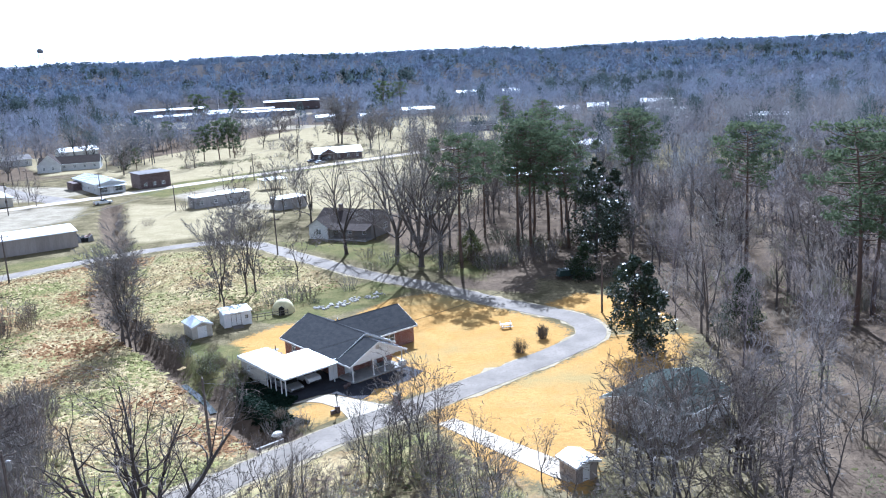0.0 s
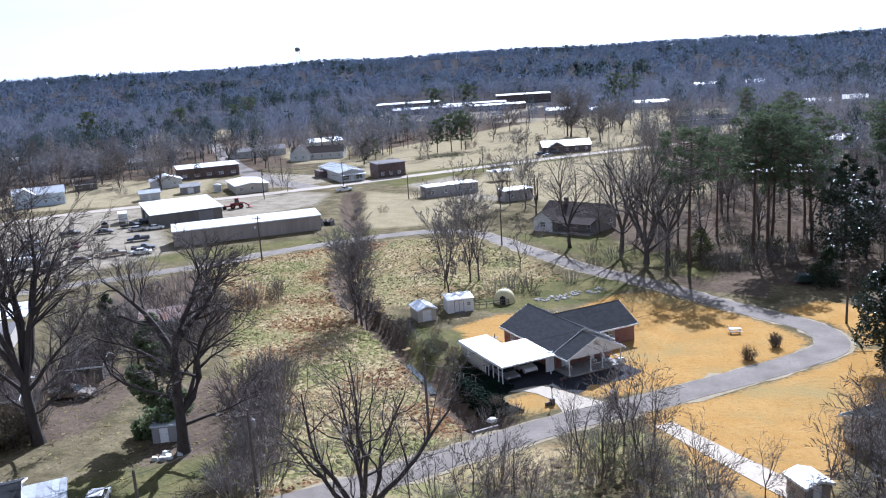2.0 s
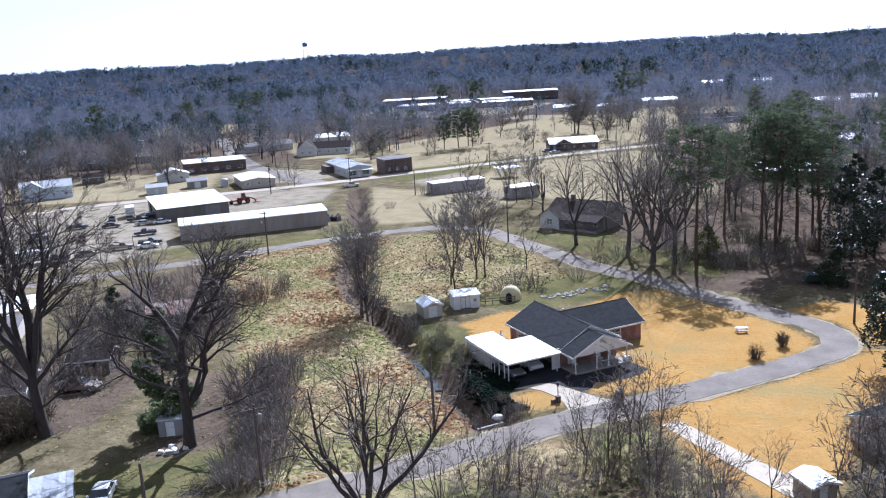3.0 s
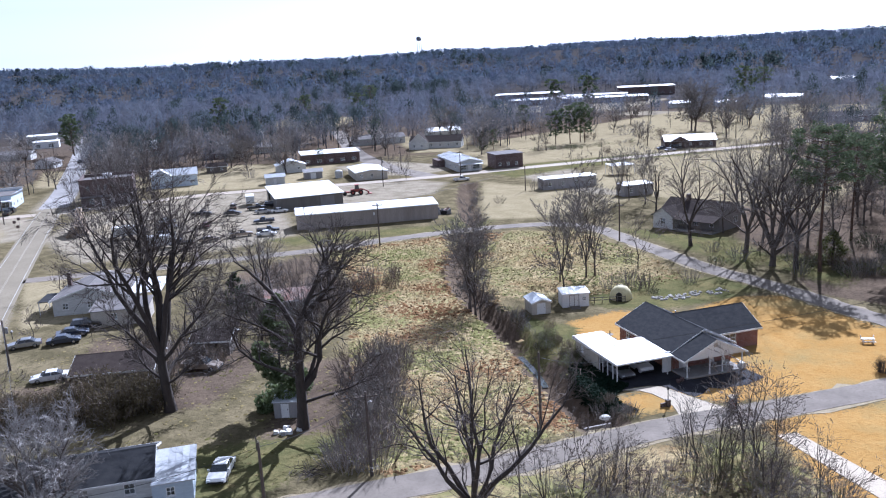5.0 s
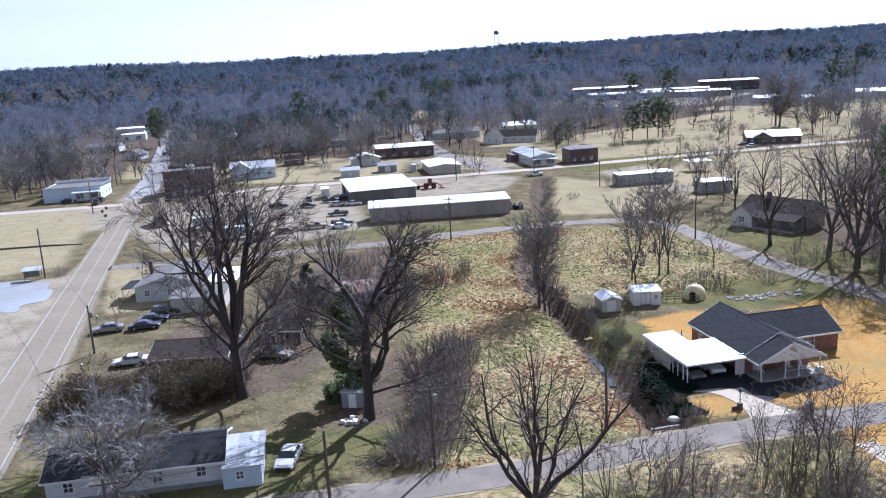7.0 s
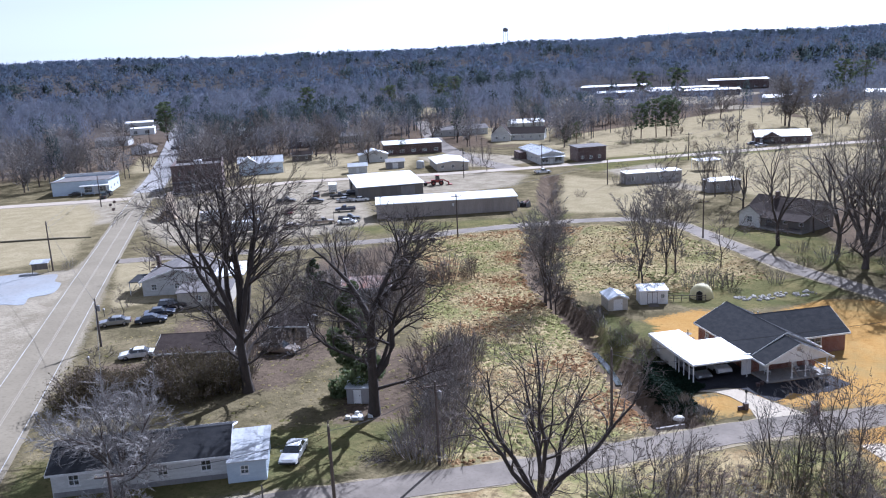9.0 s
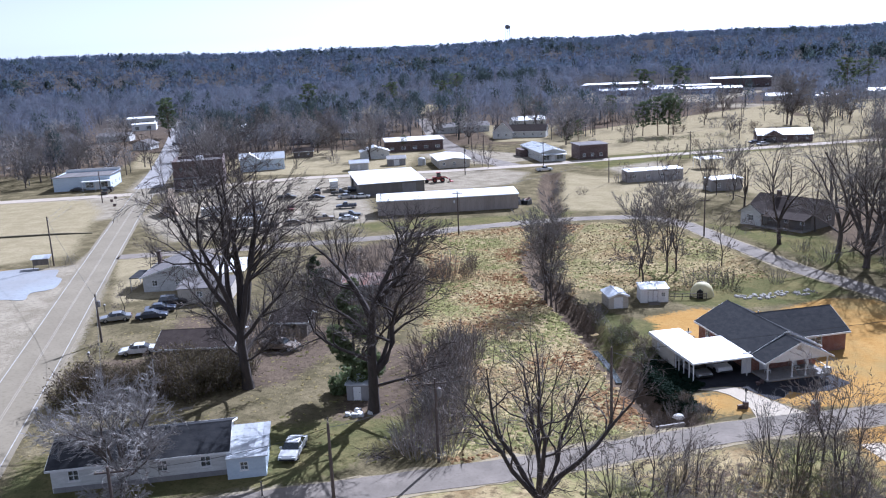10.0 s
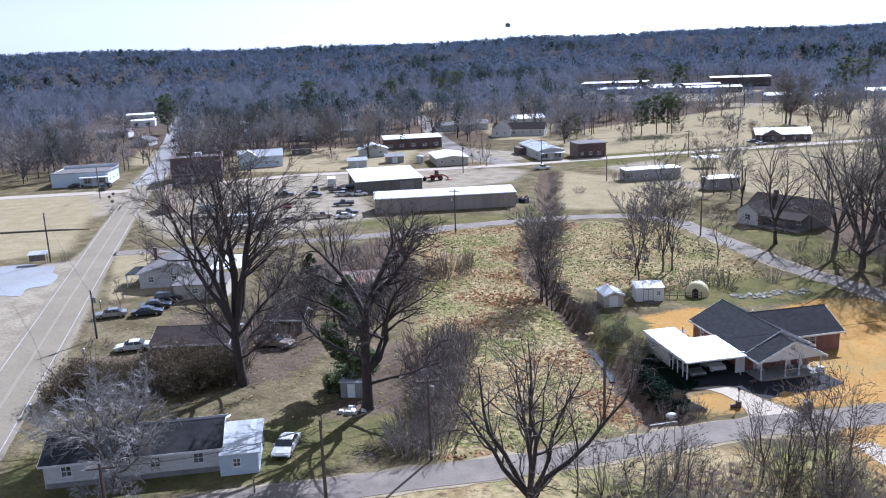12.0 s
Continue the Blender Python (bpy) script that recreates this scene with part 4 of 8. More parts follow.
four_walls(WH, 35.4, 7.8, 3.7, TAN_METAL, {"R": [(2, 5, 0, 3, "o")]}, thick=0.15)
shed_roof(WH, -17.9, 17.9, -4.2, 4.2, 3.7, 4.25, ROOF_WHITE, 1.5)
pan = Geo().box(0.02, 2.93, -0.035, -0.004, 0.05, 3.68).mesh("wall_panel", TAN_METAL)
for k in range(12):
    part("wall_panel", pan, TAN_METAL, WH, "", pose(-17.7 + k * 2.95, -3.9, 0))
for s in (-17.7, 17.55):
    part("wall_cheek", Geo().prism([(-3.9, 3.702), (3.9, 3.702), (3.9, 4.24)], s, s + 0.15, "x"), TAN_METAL, WH)
part("gutter", Geo().box(-17.9, 17.9, -4.32, -4.21, 3.6, 3.75), WHITE, WH)
part("wall_sign", Geo().box(1.3, 1.7, -3.97, -3.94, 2.2, 2.9), WHITE, WH, "small white notice on the wall")
part("roller_door", Geo().box(17.56, 17.6, -1.7, 1.3, 0.02, 3.0), GREY_METAL, WH)

SHOP = thing("repair_shop", "drab grey metal repair shop with broad white roof", "workshop", pose(-130.6, 211.4, 0, 0, 0, 40))
four_walls(SHOP, 19.0, 23, 3.5, METAL_DARK, {"F": [(14.5, 15.5, 0, 2.1, "d")], "L": [(4, 8, 0, 3.0, "o")]}, thick=0.15)
shed_roof(SHOP, -10.0, 10.0, -12.2, 12.0, 3.51, 4.3, ROOF_WHITE, 1.0)
for s in (-9.5, 9.35):
    part("wall_cheek", Geo().prism([(-11.4, 3.502), (11.4, 3.502), (11.4, 4.25)], s, s + 0.15, "x"), METAL_DARK, SHOP)
part("roller_door", Geo().box(3.0, 7.0, -11.53, -11.503, 0.02, 3.0), GREY_METAL, SHOP)

ST = simple_house("store_building", "white metal store with pale blue-grey roof and front awning", -110.3, 290.2, 36, 9.0, 29, 3.4, 1.1, ROOF_SILVER, WHITE_DIRTY, turn=1, ribs=1.5, category="store",
                  openings={"F": [(0.8, 3.2, 0.6, 2.5, "w"), (3.8, 5.0, 0, 2.3, "d"), (5.6, 8.2, 0.6, 2.5, "w")], "L": even_windows(28.6, 4, 1.6)})
part("awning", Geo().prism([(-16.6, 2.55), (-14.98, 2.85), (-14.98, 2.95), (-16.6, 2.65)], -4.5, 4.5, "x"), ROOF_SILVER, ST)
part("side_shed", Geo().box(-7.4, -4.55, 4.0, 12, 0, 2.6), BRICK_OLD, ST)
simple_house("brick_office", "small dark brick office with flat roof beside the road", -92.5, 291.0, 38, 10.5, 9, 5.0, 0.2, SHINGLE_GREY, BRICK_OLD, "flat", openings={"F": even_windows(9.5, 3, 1.1), "R": even_windows(8.6, 3, 1.0)}, category="office")
simple_house("flat_roof_block", "long brown brick block with white flat roof", -176.5, 309.5, 35, 24, 15, 4.3, 0.3, ROOF_WHITE, BRICK_OLD, "flat", openings={"F": even_windows(24, 5, 1.8)}, category="store")
simple_house("diner_building", "low pale-roofed roadside building with tan walls", -136.5, 265.5, 36, 11, 20, 2.8, 0.7, ROOF_WHITE, CREAM, turn=1, category="store", openings={"F": even_windows(11, 3), "R": even_windows(19.6, 4)})
simple_house("white_shed", "small white clapboard shed with low grey roof", -164.5, 248.5, 36, 6.5, 5, 2.6, 0.8, ROOF_SILVER, WHITE_DIRTY, category="shed", openings={"F": [(2.6, 3.6, 0, 2.0, "d")]})
simple_house("white_cottage", "white clapboard cottage with pale tin roof", -177, 279, 38, 11, 8, 3.0, 1.8, ROOF_SILVER, WHITE_DIRTY, turn=1)
simple_house("grey_shed", "grey metal shed with a shallow gable", -157, 262, 36, 6.5, 5, 2.6, 0.8, GREY_METAL, GREY_METAL, category="shed", openings={"F": [(2.2, 4.2, 0, 2.1, "d")]})
solid("storage_tank", Geo().tube([(0, 0, 0), (0, 0, 2.4), (0, 0, 2.7), (0, 0, 2.9)], [1.4, 1.4, 1.0, 0.15], 18), WHITE_DIRTY, "squat pale cylindrical storage tank", "tank", pose(-146.5, 262.5, 0), smooth=False)
FG = simple_house("gabled_cottage", "pale grey cottage with dark cross-gabled roof", -148, 362, 14, 24, 10, 3.0, 2.6, SHINGLE_BROWN, WHITE_DIRTY)
gable_roof(FG, 9, 9, 3.0, 4.2, SHINGLE_BROWN, WHITE_DIRTY, 0.3, (-7.5, -3.2), 90, ends=(True, False))
four_walls(FG, 9, 3.2, 3.0, WHITE_DIRTY, {"F": [(2, 3, 1, 2.2, "w"), (5.5, 6.5, 1, 2.2, "w")]}, (-7.5, -6.7))
PB = simple_house("blue_white_house", "pale blue clapboard house with white metal roof", -204.2, 243.4, 39, 16, 9, 4.2, 1.9, ROOF_SILVER, BLUE_WHITE, ribs=1.0, openings={"F": even_windows(16, 4), "R": even_windows(8.6, 2), "L": even_windows(8.6, 2)})
gable_roof(PB, 5.5, 7, 4.2, 2.3, ROOF_WHITE, BLUE_WHITE, 0.4, (-4.4, -3.0), 90, ends=(True, False))
four_walls(PB, 7, 1.6, 4.2, BLUE_WHITE, {"F": [(1.3, 2.2, 0.9, 2.2, "w"), (4.6, 5.5, 0.9, 2.2, "w")]}, (-4.4, -5.0))
simple_house("brown_outbuilding", "small brown outbuilding under bare trees", -212, 279, 38, 8, 6, 2.6, 1.2, SHINGLE_BROWN, WOOD_GREY, category="shed")

# two-storey brick block on the corner
BB = thing("brick_block", "two-storey dark brick corner block with small upper windows", "building", pose(-202.6, 209.2, 0, 0, 0, 40))
up = [(x, x + 0.95, 5.2, 6.7, "w") for x in (2.0, 5.2, 7.2, 9.6, 12.6)]
low = [(2.2, 4.0, 0.8, 2.9, "w"), (6.0, 7.0, 0, 2.4, "d"), (8.4, 10.2, 0.8, 2.9, "w"), (11.6, 12.8, 0.8, 2.9, "w"), (13.6, 14.6, 0, 2.4, "d")]
four_walls(BB, 16, 19, 8.4, BRICK_OLD, {"F": up + low, "L": [(3 + 4 * k, 4.0 + 4 * k, 5.2, 6.7, "w") for k in range(4)]}, thick=0.3, trim=TRIM_DARK, door_mat=WHITE_DIRTY)
shed_roof(BB, -7.6, 7.6, -9.1, 9.1, 7.7, 7.4, SHINGLE_GREY)
part("parapet", Geo().box(-8.06, 8.06, -9.56, -9.2, 8.402, 8.6).box(-8.06, -7.7, -9.196, 9.5, 8.402, 8.6).box(7.7, 8.06, -9.196, 9.5, 8.402, 8.6), BRICK_OLD, BB)
part("awning", Geo().prism([(-11.0, 3.0), (-9.56, 3.35), (-9.56, 3.45), (-11.0, 3.1)], -8, 8, "x"), SHINGLE_GREY, BB)
part("roof_unit", Geo().box(-1.5, 1.2, 2.0, 4.6, 7.6, 8.9), ROOF_WHITE, BB, "white rooftop unit")

LS = simple_house("corner_store", "weathered bluish-white store with flat roof and canopy", -239, 193.4, 37, 18, 17, 4.6, -0.5, SHINGLE_GREY, BLUE_WHITE, "flat", category="store",
                  openings={"F": [(10, 12.6, 0.7, 2.6, "w"), (13.2, 14.3, 0, 2.3, "d"), (14.9, 17.2, 0.7, 2.6, "w")], "R": even_windows(16.6, 3, 1.6)})
part("canopy", Geo().box(0.5, 9.4, -12.2, -8.56, 3.0, 3.25), ROOF_WHITE, LS)
cpole = Geo().box(-0.07, 0.07, -0.07, 0.07, 0, 3.0).mesh("canopy_post", WHITE)
for x in (0.9, 4.9, 9.0):
    part("canopy_post", cpole, WHITE, LS, "", pose(x, -12.0, 0))
part("parapet", Geo().box(-9.1, 9.1, 8.58, 8.95, 4.3, 5.3), WHITE, LS)
simple_house("white_bungalow", "small white bungalow with bright gable end", -322, 297, 20, 9, 9, 2.9, 1.8, SHINGLE_GREY, WHITE, turn=1)
simple_house("white_hall", "flat white commercial hall far along the road", -462, 425, 42, 18, 14, 5.5, 0.5, ROOF_WHITE, WHITE_DIRTY, "flat", category="building", openings={"F": [(3, 8, 0.5, 3.6, "w"), (10, 15, 0.5, 3.6, "w"), (17, 24, 0.5, 3.6, "o")]})
simple_house("white_store", "low white roadside store with bright flat roof", -428, 396, 42, 15, 12, 4.0, 0.3, ROOF_WHITE, WHITE, "flat", category="store", openings={"F": [(2, 4.4, 0.6, 2.6, "w"), (6, 7.2, 0, 2.3, "d"), (9, 12, 0.6, 2.6, "w")]})
simple_house("tan_lodge", "tan building among far trees", -300, 430, 30, 18, 10, 3.6, 1.6, CREAM, CREAM)
WB = simple_house("white_roof_bungalow", "brick bungalow with gleaming white cross-gabled roof by the side road", -33, 350, 16, 20, 10, 3.0, 1.9, ROOF_WHITE, BRICK_OLD)
gable_roof(WB, 6, 7, 3.0, 1.9, ROOF_WHITE, BRICK_OLD, 0.4, (-4.5, -4.2), 90, ends=(True, False))
simple_house("canopy_house", "white-roofed bungalow half hidden by pines", 39, 253, -14, 21, 10, 3.0, 1.6, ROOF_WHITE, BRICK_OLD)
simple_house("house_trailer", "long pale grey mobile home with flat white top", -58, 242.5, 36, 17, 4.6, 3.1, 0.25, ROOF_WHITE, PALE_PANEL, "flat", category="mobile home", over=0.1)
simple_house("house_trailer", "short grey mobile home behind bare trees", -36, 229.5, 38, 9, 4.4, 3.0, 0.25, ROOF_WHITE, PALE_PANEL, "flat", category="mobile home", over=0.1)
CN = thing("metal_canopy", "open white metal canopy on posts", "canopy", pose(-47, 270.5, 0, 0, 0, 34))
shed_roof(CN, -4, 4, -3, 3, 3.1, 3.2, ROOF_WHITE, 1.0)
cq = Geo().box(-0.06, 0.06, -0.06, 0.06, 0, 3.1).mesh("post", WHITE)
for x, y in ((-3.8, -2.8), (3.8, -2.8), (-3.8, 2.8), (3.8, 2.8)):
    part("post", cq, WHITE, CN, "", pose(x, y, 0))

GH = simple_house("grey_frame_house", "weathered grey frame house with brown roof under big trees", -15.3, 187.9, -27, 14.5, 9.0, 3.3, 2.5, SHINGLE_BROWN, GREY_BOARD, openings={"F": even_windows(14.5, 4, 1.0), "R": [(5.6, 7.4, 1.3, 2.6, "w")], "L": even_windows(8.6, 2)}, fascia=TRIM_DARK)
gable_roof(GH, 5.0, 5, 3.0, 1.7, SHINGLE_BROWN, WHITE_DIRTY, 0.35, (-4.9, -4.6), 90, ends=(True, False), fascia=TRIM_DARK)
four_walls(GH, 5, 2.3, 3.0, WHITE_DIRTY, {"F": [(1.8, 3.2, 1.0, 2.3, "w")]}, (-4.9, -5.9))
# porch added along the front to put its wall in shade
part("porch_roof", Geo().prism([(-7.6, 2.35), (-4.55, 3.25), (-4.55, 3.37), (-7.6, 2.47)], -2.2, 7.6, "x"), SHINGLE_BROWN, GH)
part("porch_floor", Geo().box(-2.2, 7.4, -7.4, -4.52, 0, 0.35), CONCRETE_GREY, GH)
gp = Geo().box(-0.07, 0.07, -0.07, 0.07, 0.35, 2.36).mesh("porch_post", WOOD_GREY)
for x in (-2.0, 1.1, 4.2, 7.2):
    part("porch_post", gp, WOOD_GREY, GH, "", pose(x, -7.3, 0))
part("chimney", Geo().box(-3.2, -2.4, -0.6, 0.2, 4.6, 6.9), BRICK_OLD, GH, "old brick chimney")

# house with the green roof in the thicket
simple_house("green_roof_house", "low house with dark green shingles and pale trim in a thicket", 24.9, 81.3, 38, 10.2, 8.6, 2.4, 1.4, SHINGLE_GREEN, WHITE_DIRTY, openings={"F": even_windows(10.2, 2), "L": [(1.5, 2.7, 1, 2, "w"), (5.5, 6.5, 0, 2.0, "d")]})

# roadside house with parked cars
RD = thing("roadside_house", "grey frame house with patched white and grey roofs", "house", pose(-107.5, 105.5, 0, 0, 0, 31))
four_walls(RD, 12, 12, 2.7, WHITE_DIRTY, {"F": even_windows(12, 3), "L": even_windows(11.6, 3), "R": even_windows(11.6, 2)}, (-1.5, 3.5))
gable_roof(RD, 12, 12, 2.7, 1.9, SHINGLE_GREY, WHITE_DIRTY, 0.5, (-1.5, 3.5), 90)
four_walls(RD, 8.6, 6.0, 2.5, CREAM, {"F": [(3, 4, 1, 2, "w")]}, (5.0, -8.5))
shed_roof(RD, 0.4, 9.6, -11.8, -5.5, 2.5, 2.9, SHINGLE_GREY, 0.8)
shed_roof(RD, 4.6, 10.2, -2.3, 7.5, 2.7, 2.9, ROOF_WHITE, 0.8, name="side_roof")
part("porch_roof", Geo().box(-10.2, -7.6, -1.5, 4.5, 2.3, 2.42), SHINGLE, RD)
for y in (-1.3, 4.2):
    part("porch_post", Geo().box(-10.1, -10.0, y, y + 0.1, 0, 2.3), WHITE, RD)
for x in (4.9, 10.0):
    part("side_post", Geo().box(x - 0.06, x + 0.06, -2.2, -2.08, 0, 2.7), WOOD_GREY, RD)
part("chimney", Geo().box(-7.0, -6.4, 6.0, 6.8, 2.0, 5.4), BRICK_OLD, RD, "old brick chimney stack")

simple_house("tin_roof_cottage", "small white cottage with rusty patched tin roof", -73.6, 111.5, 30, 7.5, 6.5, 2.6, 1.0, ROOF_RUST, WHITE_DIRTY, ribs=0.8, openings={"F": [(0.5, 1.4, 0.0, 2.0, "d"), (3.6, 4.5, 0.9, 1.9, "w")]})
simple_house("dark_shed", "small dark-roofed shed in a cluttered yard", -73.5, 91.2, 20, 5.2, 4.4, 2.3, 0.9, SHINGLE_BROWN, WOOD_GREY, category="shed", openings={"F": [(1.5, 3.6, 0, 1.9, "o")]})
simple_house("low_dark_house", "low dark house shaded by brush and big trees", -79.5, 79.0, 28, 10, 7.5, 2.4, 1.2, SHINGLE_BROWN, WOOD_GREY, openings={"F": even_windows(10, 2), "L": [(2, 3, 0.9, 1.9, "w")]})
simple_house("tool_shed", "grey garden shed in the shade of an evergreen", -51.3, 74.6, 20, 2.6, 2.4, 1.9, 0.35, ROOF_SILVER, GREY_METAL, "flat", category="shed", openings={"F": [(0.8, 1.7, 0, 1.7, "d")]}, over=0.15)

# mobile home with its addition
MH = thing("mobile_home", "white mobile home with dark shingle roof and a low addition", "mobile home", pose(-61.6, 52.3, 0, 0, 0, 36))
four_walls(MH, 16, 7.2, 2.5, WHITE_DIRTY, {"F": even_windows(16, 4, 1.0), "R": [(2, 3, 0.9, 1.9, "w")]})
gable_roof(MH, 16, 7.2, 2.5, 1.3, SHINGLE, WHITE_DIRTY, 0.35)
four_walls(MH, 3.6, 6.8, 2.1, BLUE_WHITE, {"F": [(1.2, 2.0, 0.8, 1.7, "w")], "R": [(4.8, 5.7, 0, 1.9, "d")]}, (9.85, -1.4))
shed_roof(MH, 8.02, 11.9, -5.0, 2.2, 2.1, 2.3, ROOF_SILVER, 0.6)
part("skirting", Geo().box(-7.9, 7.9, -3.66, -3.61, 0, 0.5), GREY_METAL, MH)

# garden sheds behind the ranch house
simple_house("garden_shed", "cream metal garden shed with a pale gable roof", -33.8, 118.6, 34, 3.0, 3.6, 1.9, 0.55, ROOF_SILVER, CREAM, turn=1, category="shed", over=0.12, openings={"F": [(0.8, 2.2, 0, 1.75, "d")]})
S2 = simple_house("garden_shed", "white wooden shed with double doors and a window", -29.2, 123.2, 26, 4.2, 3.0, 2.1, 0.25, ROOF_WHITE, WHITE, "flat", category="shed", over=0.15, openings={"F": [(1.1, 2.6, 0, 1.85, "d"), (3.1, 3.75, 0.9, 1.6, "w")]})
for x0, x1 in ((-1.02, -0.96), (-0.27, -0.21), (0.46, 0.52)):
    part("door_batten", Geo().box(x0, x1, -1.53, -1.504, 0.05, 1.9), WOOD_GREY, S2)
part("door_batten", Geo().box(-1.02, 0.52, -1.53, -1.504, 1.902, 1.96), WOOD_GREY, S2)
part("ramp", Geo().prism([(-2.8, 0.01), (-1.56, 0.01), (-1.56, 0.18)], -1.0, 0.6, "x"), WOOD_GREY, S2)
# dome-shaped cover
dome = Geo()
rings = [(1.75, 0.0), (1.72, 0.7), (1.45, 1.4), (0.95, 1.95), (0.35, 2.2)]
for r, z in rings:
    for k in range(16):
        a = 2 * math.pi * k / 16
        dome.v.append((r * math.cos(a), r * math.sin(a), z))
for i in range(4):
    for k in range(16):
        dome.f.append((i * 16 + k, i * 16 + (k + 1) % 16, i * 16 + 16 + (k + 1) % 16, i * 16 + 16 + k))
dome.f.append(tuple(64 + k for k in range(16)))
DM = thing("garden_dome", "yellowish domed garden cover with dark doorway", "garden dome", pose(-22.6, 127.8, 0))
part("cover", dome, IGLOO, DM, smooth=True)
part("hoop", Geo().tube([(1.78 * math.cos(a), 0.0, 2.25 * math.sin(a)) for a in [math.pi * k / 12 for k in range(13)]], [0.04] * 13, 5), WHITE, DM)
# no opening here: a dark slab carries the shade of the inside
part("doorway", Geo().prism([(-0.45, 0.0), (0.45, 0.0), (0.45, 1.2), (0, 1.5), (-0.45, 1.2)], -1.8, -1.68, "y"), DARK, DM, "arched dark slab standing in for the doorway's shade")
# pump house at the drive's end
simple_house("pump_house", "small pale board pump house with white gable roof", 13.0, 69.6, 28, 2.5, 2.4, 1.75, 0.4, ROOF_WHITE, TAN_METAL, category="shed", over=0.18, openings={"F": [(0.8, 1.6, 0, 1.6, "d")]}, turn=1)
# kiosk by the apron
KI = thing("bus_shelter", "small open wooden shelter with leaning tin roof", "shelter", pose(-148.6, 106.4, 0, 0, 0, 40))
for x in (-1.5, 1.4):
    for y in (-0.9, 0.8):
        part("post", Geo().box(x, x + 0.1, y, y + 0.1, 0, 1.95), WOOD_GREY, KI)
part("back_board", Geo().box(-1.4, 1.4, -0.86, -0.8, 0.7, 1.9), WOOD_GREY, KI)
shed_roof(KI, -1.8, 1.8, -1.2, 1.2, 1.96, 2.3, ROOF_SILVER, 0.6)

for x, y, r, L, W, h in ((126, 565, -10, 14, 9, 3.2), (106, 552, 20, 9, 6, 2.8), (172, 583, -20, 22, 10, 3.2), (60, 900, 5, 22, 12, 3.6), (108, 905, -15, 18, 10, 3.4)):
    simple_house("distant_house", "distant pale house with gleaming white roof among bare trees", x, y, r, L, W, h, 2.2, ROOF_WHITE, WHITE_DIRTY, group="distant houses")
# school and far white roofs
for i, (x, y, r, L, W, h, lab) in enumerate(((-175, 690, 12, 70, 26, 4.5, "long low brick school with white flat roof"), (-120, 700, 12, 44, 24, 4.2, "low brick school wing with pale flat roof"),
                                             (-215, 760, 12, 60, 30, 5.0, "large flat-roofed school hall with white roof"), (-112, 790, 12, 50, 26, 7.5, "tall white-roofed school gymnasium"),
                                             (-150, 735, 12, 60, 16, 4.2, "narrow white-roofed school range"))):
    simple_house("school_block", lab, x, y, r, L, W, h, 0.4, ROOF_WHITE, BRICK_OLD, "flat", openings={"F": even_windows(L, 7, 2.6)}, category="school", group="school buildings", cols=1)
for x, y, r, L, W, roof, lab in ((148, 500, -14, 30, 14, ROOF_WHITE, "distant white-roofed house among bare trees"), (102, 556, 0, 16, 12, ROOF_WHITE, "distant white gabled house among bare trees"), (4, 640, 6, 26, 12, ROOF_WHITE, "distant long white-roofed house"),
                                 (30, 455, 4, 30, 11, SHINGLE_BROWN, "long low brown-roofed house in the trees"), (-60, 600, 10, 18, 10, ROOF_WHITE, "white-roofed house beyond the field"),
                                 (-30, 590, 10, 16, 10, ROOF_WHITE, "white-roofed cottage beyond the field"), (66, 330, -10, 18, 10, ROOF_WHITE, "white-roofed house in the woods"), (180, 420, -20, 20, 10, ROOF_SILVER, "pale-roofed house in the woods"),
                                 (-245, 330, 38, 20, 12, SHINGLE_BROWN, "brown-roofed house among trees"), (-232, 355, 38, 22, 12, SHINGLE_GREY, "grey-roofed house among trees"), (-190, 385, 36, 26, 12, SHINGLE_GREY, "long grey-roofed house behind the street"),
                                 (-168, 420, 36, 18, 10, ROOF_WHITE, "white-roofed house behind the street"), (-330, 380, 40, 18, 10, ROOF_WHITE, "white-roofed house in the trees"), (-300, 340, 40, 14, 9, ROOF_SILVER, "tin-roofed house in the trees"),
                                 (-380, 330, 30, 18, 10, SHINGLE_GREY, "grey-roofed bungalow beside the main road")):
    simple_house("far_house", lab, x, y, r, L, W, 3.2, 1.6, roof, WHITE_DIRTY if roof != SHINGLE_BROWN else BRICK_OLD)


# ---- trees ----
def turned(d, rng, angle):
    """The direction d bent by an angle in a random plane."""
    x, y, z = d
    if abs(z) < 0.9:
        u = (-y, x, 0.0)
    else:
        u = (0.0, -z, y)
    s = math.sqrt(u[0] ** 2 + u[1] ** 2 + u[2] ** 2)
    u = (u[0] / s, u[1] / s, u[2] / s)
    w = (y * u[2] - z * u[1], z * u[0] - x * u[2], x * u[1] - y * u[0])
    a = rng.uniform(0, 6.283)
    c, q, ca, sa = math.cos(a), math.sin(a), math.cos(angle), math.sin(angle)
    return tuple(di * ca + (ui * c + wi * q) * sa for di, ui, wi in zip(d, u, w))


def unit(d):
    s = math.sqrt(d[0] ** 2 + d[1] ** 2 + d[2] ** 2) or 1.0
    return (d[0] / s, d[1] / s, d[2] / s)


def limb_line(p, d, length, rng, n, bend, lift):
    pts = [p]
    for _ in range(n):
        d = unit((d[0] + rng.gauss(0, bend), d[1] + rng.gauss(0, bend), d[2] + rng.gauss(0, bend) + lift))
        s = length / n
        p = (p[0] + d[0] * s, p[1] + d[1] * s, p[2] + d[2] * s)
        pts.append(p)
    return pts, d


